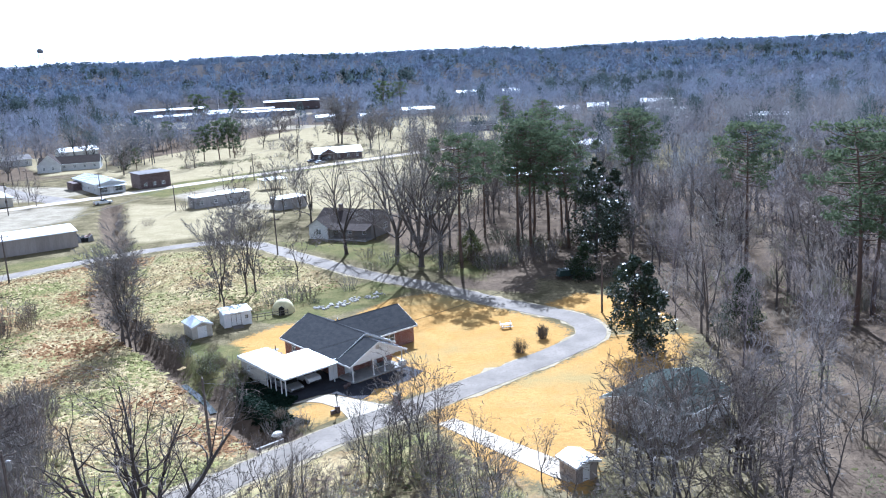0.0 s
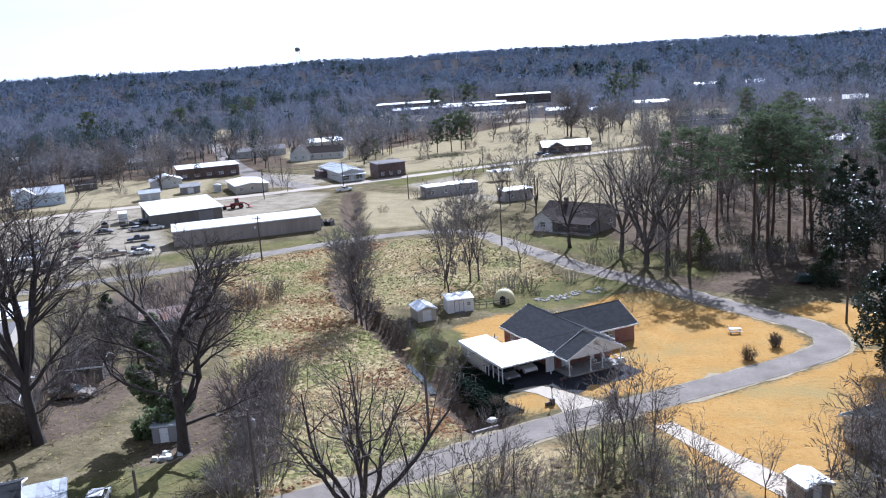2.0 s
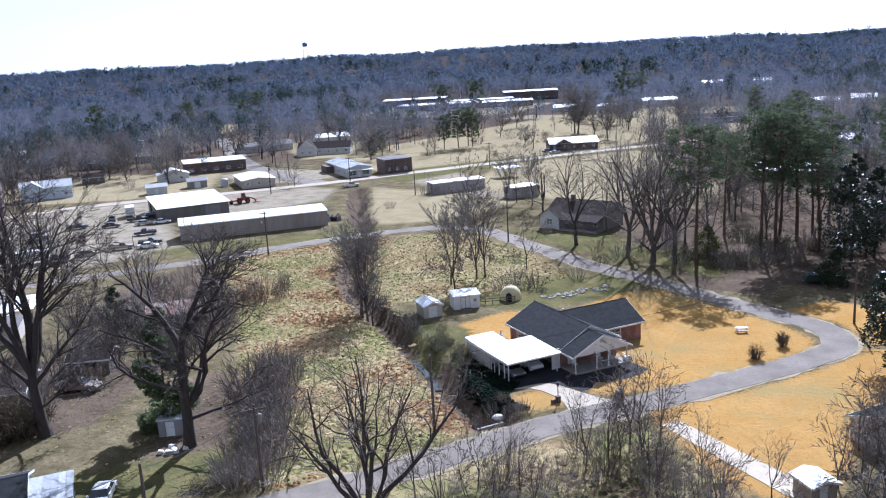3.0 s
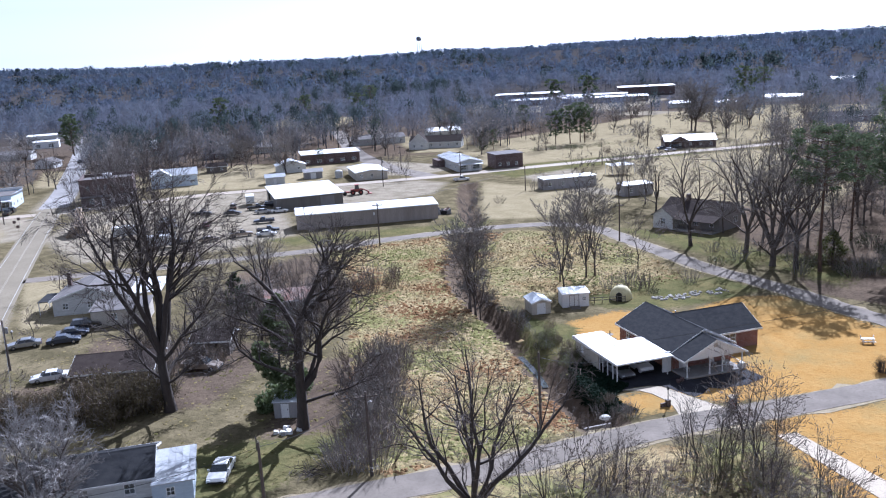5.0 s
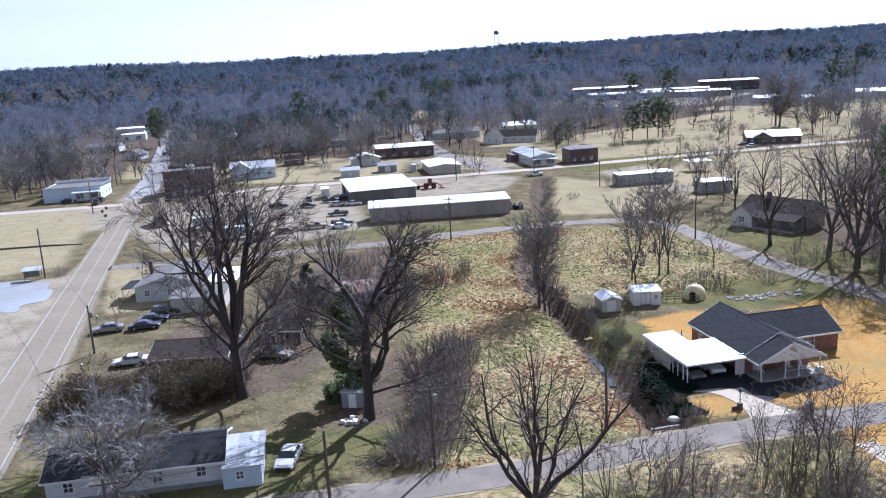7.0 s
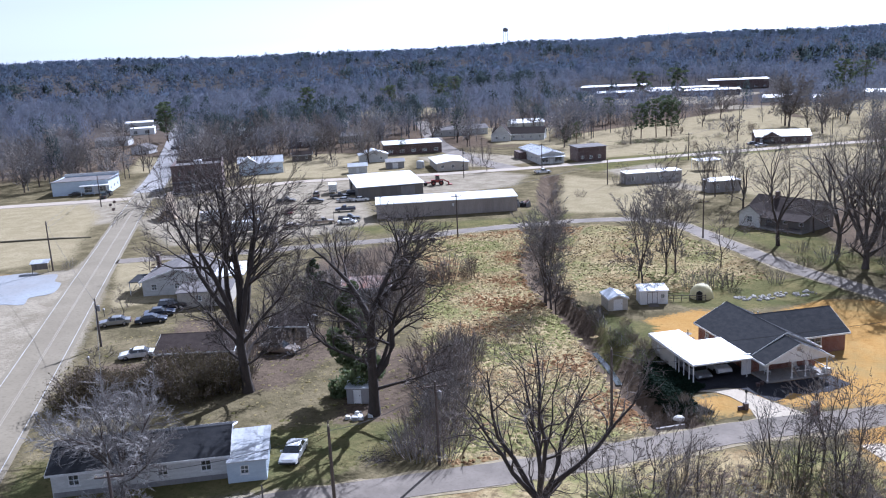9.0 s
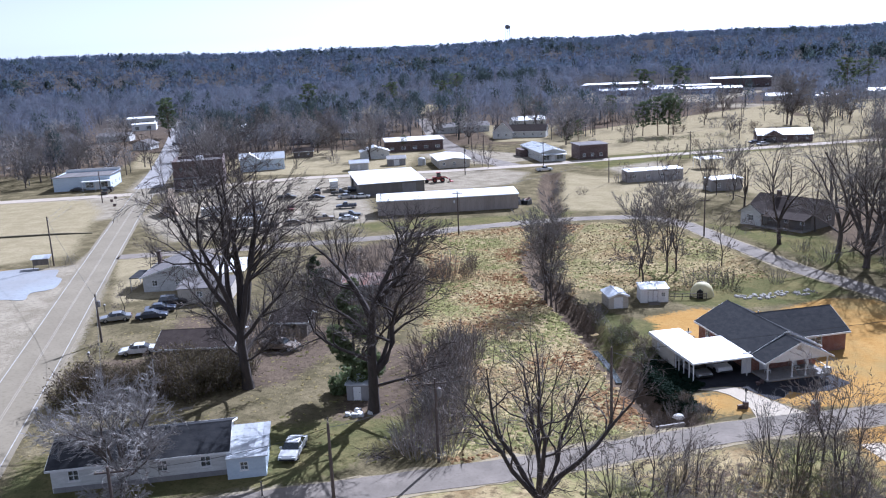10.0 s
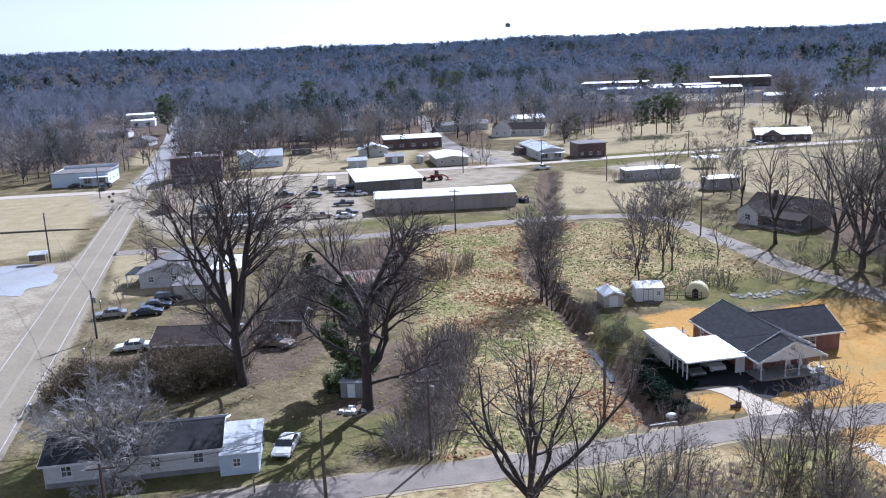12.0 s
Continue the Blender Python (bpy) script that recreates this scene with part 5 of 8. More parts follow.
def along(pts, t):
    k = min(int(t * (len(pts) - 1)), len(pts) - 2)
    f = t * (len(pts) - 1) - k
    a, b = pts[k], pts[k + 1]
    return tuple(x + (y - x) * f for x, y in zip(a, b)), unit(tuple(y - x for x, y in zip(a, b)))


def bare_tree(seed, h, r, forks=4, fork_at=0.3, spread=0.5, side=3, n2=7, n3=7, n4=6, twig=0.018, lean=(0, 0), lift=0.06, bend=0.13, limbs=(), fine=True):
    """A leafless tree: (limbs, twigs). limbs: extra ones as (height share, direction, length, radius)."""
    rng = random.Random(seed)
    A, B = Geo(), Geo()

    def branch(p, d, length, rad, level):
        if level <= 2:
            n = (6 if level == 1 else 5) if fine else (5 if level == 1 else 3)
            pts, end = limb_line(p, d, length, rng, n, bend * (1.0 if level == 1 else 1.3), lift)
            m = len(pts)
            A.tube(pts, [rad * (1 - 0.8 * i / (m - 1)) for i in range(m)], (6 if level == 1 else 4) if fine else (5 if level == 1 else 3), False)
            kids = n2 if level == 1 else n3
            for k in range(kids):
                t = (0.3 if level == 1 else 0.2) + (0.7 if level == 1 else 0.8) * (k + rng.random()) / kids
                q, dd = along(pts, min(t, 0.99))
                branch(q, turned(dd, rng, rng.uniform(0.45, 1.0)), length * (0.5 if level == 1 else 0.48) * rng.uniform(0.7, 1.15) * (1.15 - 0.4 * t), max(rad * (1 - 0.8 * t) * 0.6, twig), level + 1)
        else:
            pts, end = limb_line(p, d, length, rng, 3 if fine else 2, 0.2, lift)
            if fine:
                B.tube(pts, [rad * 0.9, rad * 0.7, rad * 0.5, twig * 0.4], 3, False)
            else:
                B.spike(pts[0], pts[1], rad * 0.8)
                B.spike(pts[1], pts[2], rad * 0.6)
            for k in range(n4):
                q, dd = along(pts, min(0.15 + 0.85 * (k + rng.random()) / n4, 0.99))
                e = turned(dd, rng, rng.uniform(0.3, 0.95))
                s = length * rng.uniform(0.3, 0.65)
                tip = (q[0] + e[0] * s, q[1] + e[1] * s, q[2] + e[2] * s + 0.1 * s)
                if fine:
                    B.spike(q, tip, twig)
                else:
                    B.sliver(q, tip, twig * 1.2)

    trunk, d = limb_line((0, 0, -0.3), unit((lean[0], lean[1], 1)), h * fork_at + 0.3, rng, 5, 0.05, 0.05)
    m = len(trunk)
    A.tube(trunk, [r * (1.35 if i == 0 else 1.0 - 0.25 * i / (m - 1)) for i in range(m)], 9, False)
    turn = rng.uniform(0, 6.283)
    for k in range(forks):
        a = turn + 6.283 * k / forks + rng.uniform(-0.3, 0.3)
        s = spread * rng.uniform(0.5, 1.2)
        dd = unit((math.cos(a) * s + lean[0], math.sin(a) * s + lean[1], 1))
        branch(trunk[-1], dd, h * (1 - fork_at) * rng.uniform(0.8, 1.05), r * 0.62, 1)
    for k in range(side):
        q, dd = along(trunk, rng.uniform(0.55, 0.95))
        a = rng.uniform(0, 6.283)
        branch(q, unit((math.cos(a), math.sin(a), rng.uniform(0.25, 0.7))), h * rng.uniform(0.3, 0.45), r * 0.35, 1)
    for share, dd, length, rad in limbs:
        q, _ = along(trunk, share)
        branch(q, unit(dd), length, rad, 1)
    return A, B


def plant(name, label, A, B, x, y, bark, twigs, rot=0.0, group="", category="tree", z=None, scale=1.0):
    m = pose(x, y, land_at(x, y) if z is None else z, 0, 0, rot) @ Matrix.Scale(scale, 4)
    T = thing(name, label, category, m, group)
    part("trunk", A, bark, T, smooth=True)
    part("crown", B, twigs, T)
    return T


# the big bare trees near the camera
plant("bare_tree", "huge bare hardwood with a stout trunk and dark rising limbs", *bare_tree(11, 26.0, 0.66, 7, 0.27, 0.34, 1, 10, 9, 9, 0.029, bend=0.13,
      limbs=((0.5, (0.85, 0.42, 0.25), 6.0, 0.17), (0.55, (-0.8, -0.4, 0.5), 6.0, 0.17), (0.75, (-0.6, -0.3, 0.9), 10.0, 0.26), (0.85, (0.6, 0.4, 0.9), 11.0, 0.28))), -65.6, 71.8, BARK_DARK, TWIG_DARK)
plant("bare_tree", "large bare hardwood with a heavy forked limb leaning out", *bare_tree(23, 24.0, 0.62, 3, 0.46, 0.26, 1, 9, 9, 9, 0.027, bend=0.17,
      limbs=((0.42, (0.56, 0.29, 0.78), 14.0, 0.4), (0.45, (0.42, 0.3, 0.85), 12.0, 0.3), (0.3, (0.88, 0.45, 0.16), 8.5, 0.2), (0.56, (-0.8, -0.42, 0.42), 11.0, 0.22), (0.66, (0.5, 0.1, 0.75), 8.0, 0.18), (0.85, (-0.6, -0.3, 0.7), 9.0, 0.22))), -47.6, 71.6, BARK_DARK, TWIG_DARK)
plant("bare_tree", "wide bare roadside tree with many rising limbs", *bare_tree(37, 15.5, 0.42, 7, 0.14, 0.82, 3, 8, 7, 5, 0.014, bend=0.17), -22.6, 57.8, BARK_DARK, TWIG_BROWN)
plant("bare_tree", "broad bare oak with stout forking trunk beside the lane", *bare_tree(41, 22, 0.6, 7, 0.13, 0.6, 3, 8, 7, 6, 0.022), -0.2, 153.0, BARK, TWIG)
plant("bare_tree", "tall bare oak standing behind its neighbour", *bare_tree(43, 21, 0.5, 5, 0.2, 0.5, 3, 8, 7, 6, 0.022), -5.0, 163.0, BARK, TWIG)
plant("bare_tree", "bare oak with arching limbs at the lane's bend", *bare_tree(47, 19, 0.45, 4, 0.3, 0.5, 3, 7, 7, 6, 0.022), 3.6, 151.5, BARK, TWIG)
plant("bare_tree", "bare yard tree in front of the grey house", *bare_tree(53, 17, 0.4, 4, 0.25, 0.5, 3, 7, 7, 5, 0.022), -15.4, 167.0, BARK_DARK, TWIG_BROWN)
plant("bare_tree", "bare tree with pale lichen-grey twigs over the mobile home", *bare_tree(59, 10.5, 0.26, 10, 0.2, 0.85, 5, 9, 9, 9, 0.026, bend=0.24), -59.0, 46.6, BARK, TWIG_PALE)
plant("bare_tree", "twisted bare tree near the far side of the field", *bare_tree(61, 11, 0.4, 5, 0.3, 0.7, 2, 7, 6, 5, 0.02), -77.6, 131.6, BARK_DARK, TWIG_DARK)

# bare trees that repeat: a few kinds, grown once and set out again
KINDS = []
for i, (h, r, fk, at, sp, sd, bark, tw) in enumerate(((14, 0.2, 4, 0.22, 0.32, 3, BARK, TWIG), (13, 0.17, 3, 0.3, 0.28, 4, BARK, TWIG_BROWN), (12, 0.24, 5, 0.2, 0.5, 3, BARK_DARK, TWIG),
                                                     (16, 0.23, 4, 0.35, 0.4, 3, BARK, TWIG), (10, 0.13, 3, 0.25, 0.35, 4, BARK, TWIG_BROWN), (15, 0.28, 5, 0.25, 0.55, 4, BARK_DARK, TWIG_BROWN))):
    A, B = bare_tree(100 + i, h, r, fk, at, sp, sd, 6, 5, 5, 0.026, fine=False)
    T = plant("bare_tree", "slender leafless hardwood with fine grey twigs", A, B, 0, 0, bark, tw, group="bare trees", z=-400)
    KINDS.append((T, h))
A, B = bare_tree(108, 14, 0.19, 4, 0.2, 0.13, 2, 7, 7, 9, 0.028, lift=0.16, fine=False)
SLIM = (plant("bare_tree", "slender leafless hardwood with a haze of fine twigs", A, B, 0, 0, BARK, TWIG, group="bare trees", z=-400), 14)
A, B = bare_tree(107, 14, 0.3, 6, 0.22, 0.7, 4, 6, 6, 9, 0.05, fine=False)
KINDS.append((plant("bare_tree", "round-crowned leafless town tree with hazy grey twigs", A, B, 0, 0, BARK, TWIG, group="bare trees", z=-400), 14))
KINDS.append(SLIM)


def set_tree(kind, x, y, h, rot, label=""):
    T, h0 = KINDS[kind]
    s = h / h0
    ob = copy_thing(T, pose(x, y, land_at(x, y), 0, 0, rot) @ Matrix.Scale(s, 4))
    if label:
        tagged(ob, label)
    return ob


rng = random.Random(5)
SPOTS = [(-256, 204, 14, 6, ""), (-268, 212, 15, 6, ""), (-250, 213, 13, 6, ""), (-280, 222, 15, 6, ""), (-270, 198, 14, 6, ""), (-288, 205, 15, 6, ""), (-262, 186, 12, 6, ""), (-300, 216, 16, 6, ""), (-276, 183, 13, 6, ""),
         (-226, 236, 14, 6, ""), (-232, 246, 15, 6, ""), (-218, 228, 13, 6, ""), (-238, 256, 15, 6, ""), (-246, 262, 15, 6, ""), (-222, 248, 14, 6, ""), (-254, 274, 16, 6, ""),
         (-307, 500, 17, 2, ""), (-282, 486, 16, 2, ""), (-235, 330, 14, 5, ""), (-214, 292, 12, 5, ""), (-222, 300, 13, 5, ""), (-240, 284, 13, 5, ""), (-196, 300, 12, 5, ""), (-250, 232, 12, 5, ""), (-262, 240, 13, 5, ""), (-236, 232, 10, 5, ""), (-200, 318, 14, 5, ""), (-160, 330, 13, 5, ""), (-256, 280, 15, 5, ""), (-274, 292, 15, 5, ""), (-300, 300, 15, 5, ""), (-340, 300, 16, 5, ""), (-20, 385, 18, 5, ""), (-56, 372, 9, 5, ""), (-32.7, 131.5, 13.5, 7, "bare tree in the row behind the garden sheds"), (-30.7, 139.8, 14.5, 7, "bare tree in the row behind the garden sheds"), (-29.4, 141.2, 14.2, 7, "bare tree in the row behind the garden sheds"),
         (-34.5, 136, 11.5, 4, "thin bare tree in the row behind the garden sheds"), (-44.6, 118.0, 14.0, 7, "slim vine-hung bare tree by the creek"), (-45.6, 119.8, 12.0, 7, "slim vine-hung bare tree by the creek"), (-22.8, 147, 9, 4, "small bare tree on the rough grass"), (-44.2, 119.4, 15.0, 7, "slim vine-hung bare tree by the creek"), (-45.0, 121.0, 10.5, 4, "slim vine-hung bare tree by the creek"),
         (-43.2, 118.6, 10.0, 0, "slim vine-hung bare tree by the creek"), (-21.3, 209, 17, 3, "tall bare tree behind the grey house"), (-46.5, 206, 14, 4, "tall thin bare tree beside the mobile home"), (-27, 205, 13, 2, ""), (-38, 216, 12, 7, ""), (-31, 214, 13, 7, "bare tree screening the short mobile home"),
         (-36, 220, 12, 1, ""), (-8, 198, 15, 3, ""), (-2, 176, 16, 3, ""), (-10, 180, 14, 1, ""), (6, 168, 17, 3, ""), (10, 160, 15, 0, ""), (-123, 111, 6.5, 4, "small bare tree on the roadside lawn"), (-122, 112.5, 5.5, 4, "small bare tree on the roadside lawn"),
         (-105.4, 88.6, 5, 4, "sapling by the parked cars"), (-84, 65.5, 5.5, 4, "sapling rising from the brush"), (-69, 96, 9, 2, ""), (-83, 101, 9, 2, ""), (-79, 113, 9, 0, ""), (-86, 123, 10, 2, ""), (-66, 104, 7, 4, ""),
         (-200, 283, 14, 2, "bare street tree with a rounded crown"), (-176, 274, 14, 2, "bare street tree with a rounded crown"), (-225, 281, 13, 0, ""), (-224, 264, 11, 4, ""), (-213, 268, 12, 4, ""), (-185, 262, 7, 4, "small bare yard tree"), (-118, 258, 9, 4, "thin bare tree on the corner"),
         (-126, 264, 8, 4, "thin bare tree on the corner"), (-122, 262, 7, 4, "thin bare tree on the corner"), (-115, 330, 15, 5, ""), (-132, 385, 17, 5, "broad bare tree before the cottage"), (-64, 236, 6, 4, ""), (-160, 412, 16, 5, ""), (-36, 417, 24, 3, "tall bare tree rising beyond the bungalow"),
         (-38, 421, 22, 3, ""), (-12, 430, 16, 5, ""), (14, 420, 16, 5, ""), (-95, 455, 17, 5, ""), (-75, 470, 15, 5, ""), (-120, 480, 17, 5, ""), (2, 262, 18, 5, ""), (10, 240, 17, 3, ""), (8, 225, 18, 5, ""),
         (22, 232, 17, 3, ""), (52, 205, 17, 3, ""), (-210, 335, 16, 5, ""), (-228, 318, 17, 5, ""), (-252, 310, 16, 3, ""), (-262, 296, 15, 5, ""), (-275, 330, 17, 5, ""), (-188, 350, 15, 5, ""), (-235, 300, 15, 5, ""), (-268, 225, 14, 3, ""), (-285, 212, 15, 5, ""), (-300, 230, 16, 5, ""), (-262, 205, 12, 4, ""),
         (-310, 190, 16, 3, ""), (-290, 180, 14, 5, ""), (-325, 215, 16, 5, ""), (-275, 195, 14, 3, ""), (-318, 250, 15, 5, ""), (-345, 270, 16, 5, ""), (-250, 265, 12, 4, ""), (-290, 250, 12, 3, "")]
for x, y, h, k, lab in SPOTS:
    set_tree(6 if y > 240 and k in (2, 3, 5) else k, x, y, h, rng.uniform(0, 360), lab)


def clear_of(x, y, spots, gap):
    return all((x - a) ** 2 + (y - b) ** 2 > gap * gap for a, b in spots)


def in_poly(x, y, poly):
    hit = False
    for (x0, y0), (x1, y1) in zip(poly, poly[1:] + poly[:1]):
        if (y0 > y) != (y1 > y) and x < (x1 - x0) * (y - y0) / (y1 - y0) + x0:
            hit = not hit
    return hit


# the leafless wood to the right of the loop
WOOD = [(30, 66), (34, 78), (37, 92), (33, 103), (36, 116), (37, 130), (42, 142), (32, 158), (36, 178), (70, 200), (120, 190), (120, 90), (80, 50), (48, 46)]
done = []
while len(done) < 64:
    x, y = rng.uniform(20, 120), rng.uniform(45, 200)
    if in_poly(x, y, WOOD) and clear_of(x, y, done, 4.0) and math.hypot(x - 26, y - 82) > 8.5 and not (38 < x < 49 and 100 < y < 112):
        done.append((x, y))
        set_tree(rng.choice((0, 1, 1, 3, 4, 2)), x, y, rng.uniform(10.5, 17) if y > 90 else rng.uniform(8, 12.5), rng.uniform(0, 360), "leafless tree in the dense wood beside the loop")

# saplings of the roadside thicket below
THICKET = [(-22, 63), (-12, 72), (-4, 78.5), (2, 77), (6, 71), (8, 65), (22, 60), (22, 48), (-18, 50)]
done2 = []
while len(done2) < 46:
    x, y = rng.uniform(-25, 24), rng.uniform(48, 80)
    if in_poly(x, y, THICKET) and clear_of(x, y, done2, 1.7):
        done2.append((x, y))
        set_tree(rng.choice((0, 1, 4, 4)), x, y, rng.uniform(3.5, 8.0), rng.uniform(0, 360), "spindly leafless sapling in the roadside thicket")
for x, y, h in ((-1.5, 78.8, 8.5), (-2.5, 77.8, 9.0), (0.5, 77.5, 7.5), (15.2, 71.5, 6.5), (17.5, 73.5, 7.0), (9.5, 69.0, 5.0), (4.0, 72.0, 5.5), (19.5, 76.5, 7.5), (16.5, 66.5, 8.0), (18.5, 79.0, 6.5), (20.5, 73.0, 9.5), (23.5, 75.5, 10.0), (21.0, 67.0, 9.0), (24.5, 70.0, 11.0)):
    set_tree(rng.choice((0, 1, 4)), x, y, h, rng.uniform(0, 360), "spindly leafless sapling beside the drive")
for _ in range(30):
    x, y = rng.uniform(-2, 50), rng.uniform(168, 236)
    if abs(x - 0.154 * y) > 2.5:
        set_tree(rng.choice((0, 3, 3, 5, 1)), x, y, rng.uniform(11, 17), rng.uniform(0, 360), "leafless tree crowding behind the pine grove")
for _ in range(15):
    set_tree(rng.choice((0, 1, 2, 4)), rng.uniform(17, 34), rng.uniform(56, 70), rng.uniform(8.5, 12), rng.uniform(0, 360), "leafless tree crowding round the green-roofed house")
for _ in range(30):
    x, y = rng.uniform(-125, 30), rng.uniform(335, 560)
    if clear_of(x, y, [(-33, 350), (30, 455), (-148, 362)], 16):
        set_tree(rng.choice((2, 5, 3, 4)), x, y, rng.uniform(7, 15), rng.uniform(0, 360), "scattered bare tree on the open grass")
for T, h in KINDS:
    for o in (*T.children_recursive, T):
        bpy.data.objects.remove(o)


# evergreens
def pine(seed, h, r, crown_from=0.5, wide=4.0, clumps=64, per=60, leaf=0.3):
    """A tall pine: bare mast, broad rounded crown of separate flattened needle pads with sky between them."""
    rng = random.Random(seed)
    A, B = Geo(), Geo()
    trunk, _ = limb_line((0, 0, -0.3), (0, 0, 1), h * 0.97 + 0.3, rng, 9, 0.03, 0.06)
    A.tube(trunk, [r * (1 - 0.82 * i / 9) for i in range(10)], 8, False)
    for k in range(clumps):
        f = (k + rng.random()) / clumps
        q, _ = along(trunk, min(crown_from + (1 - crown_from) * f, 0.99))
        a = k * 2.4 + rng.uniform(-0.5, 0.5)
        reach = wide * math.sqrt(max(0.05, math.sin(math.pi * (0.12 + 0.8 * f)))) * rng.uniform(0.35, 1.08)
        e = (q[0] + math.cos(a) * reach, q[1] + math.sin(a) * reach, q[2] + reach * rng.uniform(0.05, 0.45))
        A.tube([q, (q[0] * 0.5 + e[0] * 0.5, q[1] * 0.5 + e[1] * 0.5, (q[2] + e[2]) / 2 - 0.2), e], [0.09, 0.06, 0.02], 4, False)
        size = rng.uniform(0.9, 1.7)
        for _ in range(per):
            u = unit((rng.gauss(0, 1), rng.gauss(0, 1), rng.gauss(0.15, 1)))
            s = size * rng.random() ** 0.35
            B.leaf((e[0] + u[0] * s, e[1] + u[1] * s, e[2] + 0.15 + u[2] * s * 0.5), rng, leaf * rng.uniform(0.6, 1.3), 0.1)
    for k in range(9):
        q, _ = along(trunk, rng.uniform(0.22, crown_from))
        a = rng.uniform(0, 6.283)
        s = rng.uniform(0.8, 2.6)
        A.spike(q, (q[0] + math.cos(a) * s, q[1] + math.sin(a) * s, q[2] + rng.uniform(-0.3, 0.4)), 0.05)
    return A, B


PINES = [pine(200 + i, 25, 0.36, c, w) for i, (c, w) in enumerate(((0.52, 5.2), (0.58, 5.6), (0.44, 5.4)))] + [pine(203, 25, 0.4, 0.26, 7.0, 60, 46, 0.6)]
PK = [plant("pine_tree", "tall pine with a bare lower trunk", A, B, 0, 0, BARK_PINE, NEEDLE, group="tall pines", z=-400) for A, B in PINES]
for x, y, h, k in ((7.3, 150.2, 25, 1), (19.2, 160, 26.5, 0), (21.6, 158.5, 26, 1), (23.5, 168, 23, 2), (27, 170, 27.5, 0), (29.5, 161, 22, 2), (14, 176, 21, 1), (31, 177, 22, 2),
                   (47, 178, 26, 0), (50, 184, 24, 1), (56.5, 139, 25.5, 1), (58.5, 106, 28, 2), (63, 110, 27, 2), (66, 103, 25, 0), (72, 128, 24, 1), (36, 188, 23, 2)):
    copy_thing(PK[k], pose(x, y, 0, 0, 0, rng.uniform(0, 360)) @ Matrix.Scale(h / 25, 4))
for x, y, h, k in ((-86, 369, 17, 2), (-80, 372, 16, 2), (-92, 366, 15, 2), (-83, 376, 18, 1), (-115, 346, 9, 2), (-308, 512, 22, 2), (-348, 470, 24, 2), (-362, 352, 22, 2), (-355, 346, 20, 2), (-128, 440, 14, 2), (-140, 560, 24, 2), (-120, 575, 25, 2), (40, 360, 22, 0),
                   (55, 352, 20, 1), (-185, 372, 13, 2), (-176, 300, 7, 2), (-270, 520, 22, 2), (-20, 600, 26, 2), (-8, 606, 25, 1), (-300, 600, 25, 1)):
    tagged(copy_thing(PK[3 if y > 300 and k == 2 else k], pose(x, y, land_at(x, y), 0, 0, rng.uniform(0, 360)) @ Matrix.Scale(h / 25, 4)), "dark pine standing among the town's bare trees")
for T in PK:
    for o in (*T.children_recursive, T):
        bpy.data.objects.remove(o)


def leafy(seed, h, wide, foot, n, size, r=0.2, shape=0.6, flat=0.1):
    """A dense evergreen: limbs under a deep, uneven coat of leaves."""
    rng = random.Random(seed)
    A, B = Geo(), Geo()
    trunk, _ = limb_line((0, 0, -0.3), (0, 0, 1), h * 0.92, rng, 5, 0.02, 0.05)
    A.tube(trunk, [r * (1 - 0.85 * i / 5) for i in range(6)], 7, False)
    k = 34
    knots = []
    for i in range(k):
        t = (i + rng.random()) / k
        z = foot + (h - foot) * t
        w = wide * ((1 - t) ** shape) * (0.55 + 0.45 * min(1, t * 6 + 0.3))
        a = rng.uniform(0, 6.283)
        s = w * rng.uniform(0.35, 0.95)
        e = (math.cos(a) * s, math.sin(a) * s, z)
        A.tube([(0, 0, max(z - 0.5 * s, 0.4)), e], [0.05, 0.015], 3, False)
        knots.append((e, max(0.45, w * 0.42)))
    for _ in range(n):
        e, s = knots[rng.randrange(k)]
        u = unit((rng.gauss(0, 1), rng.gauss(0, 1), rng.gauss(0, 1)))
        q = s * rng.uniform(0.55, 1.05)
        B.leaf((e[0] + u[0] * q, e[1] + u[1] * q, max(foot * 0.6, e[2] + u[2] * q * 0.8)), rng, size * rng.uniform(0.6, 1.3), flat)
    return A, B


plant("magnolia_tree", "dense dark glossy magnolia beside the lane", *leafy(301, 12.6, 4.8, 1.3, 9500, 0.27, 0.3, 0.42), 26.8, 100.6, BARK_DARK, LEAF_MAGNOLIA)
plant("magnolia_tree", "tall magnolia with leaves glittering in the sun", *leafy(302, 19, 5.2, 2.5, 7000, 0.3, 0.35, 0.5), 32.5, 150, BARK_DARK, LEAF_MAGNOLIA)
plant("magnolia_tree", "tall magnolia at the edge of the pine grove", *leafy(303, 16, 4.4, 2.5, 4500, 0.3, 0.3, 0.5), 37.5, 156, BARK_DARK, LEAF_MAGNOLIA)
plant("cedar_tree", "dark conical cedar at the edge of the wood", *leafy(304, 8.8, 4.0, 0.3, 5000, 0.22, 0.2, 0.7), 42.5, 105.5, BARK_DARK, LEAF_CEDAR)
plant("cedar_tree", "dark cedar in the shade below the pines", *leafy(305, 6.5, 3.4, 0.3, 2600, 0.22, 0.2, 0.7), 27.5, 137.0, BARK_DARK, LEAF_CEDAR)
plant("cedar_tree", "ivy-dark evergreen standing between two big trees", *leafy(306, 13.5, 3.4, 0.3, 9500, 0.3, 0.2, 0.4), -52.9, 76.2, BARK_DARK, LEAF_SPRUCE)
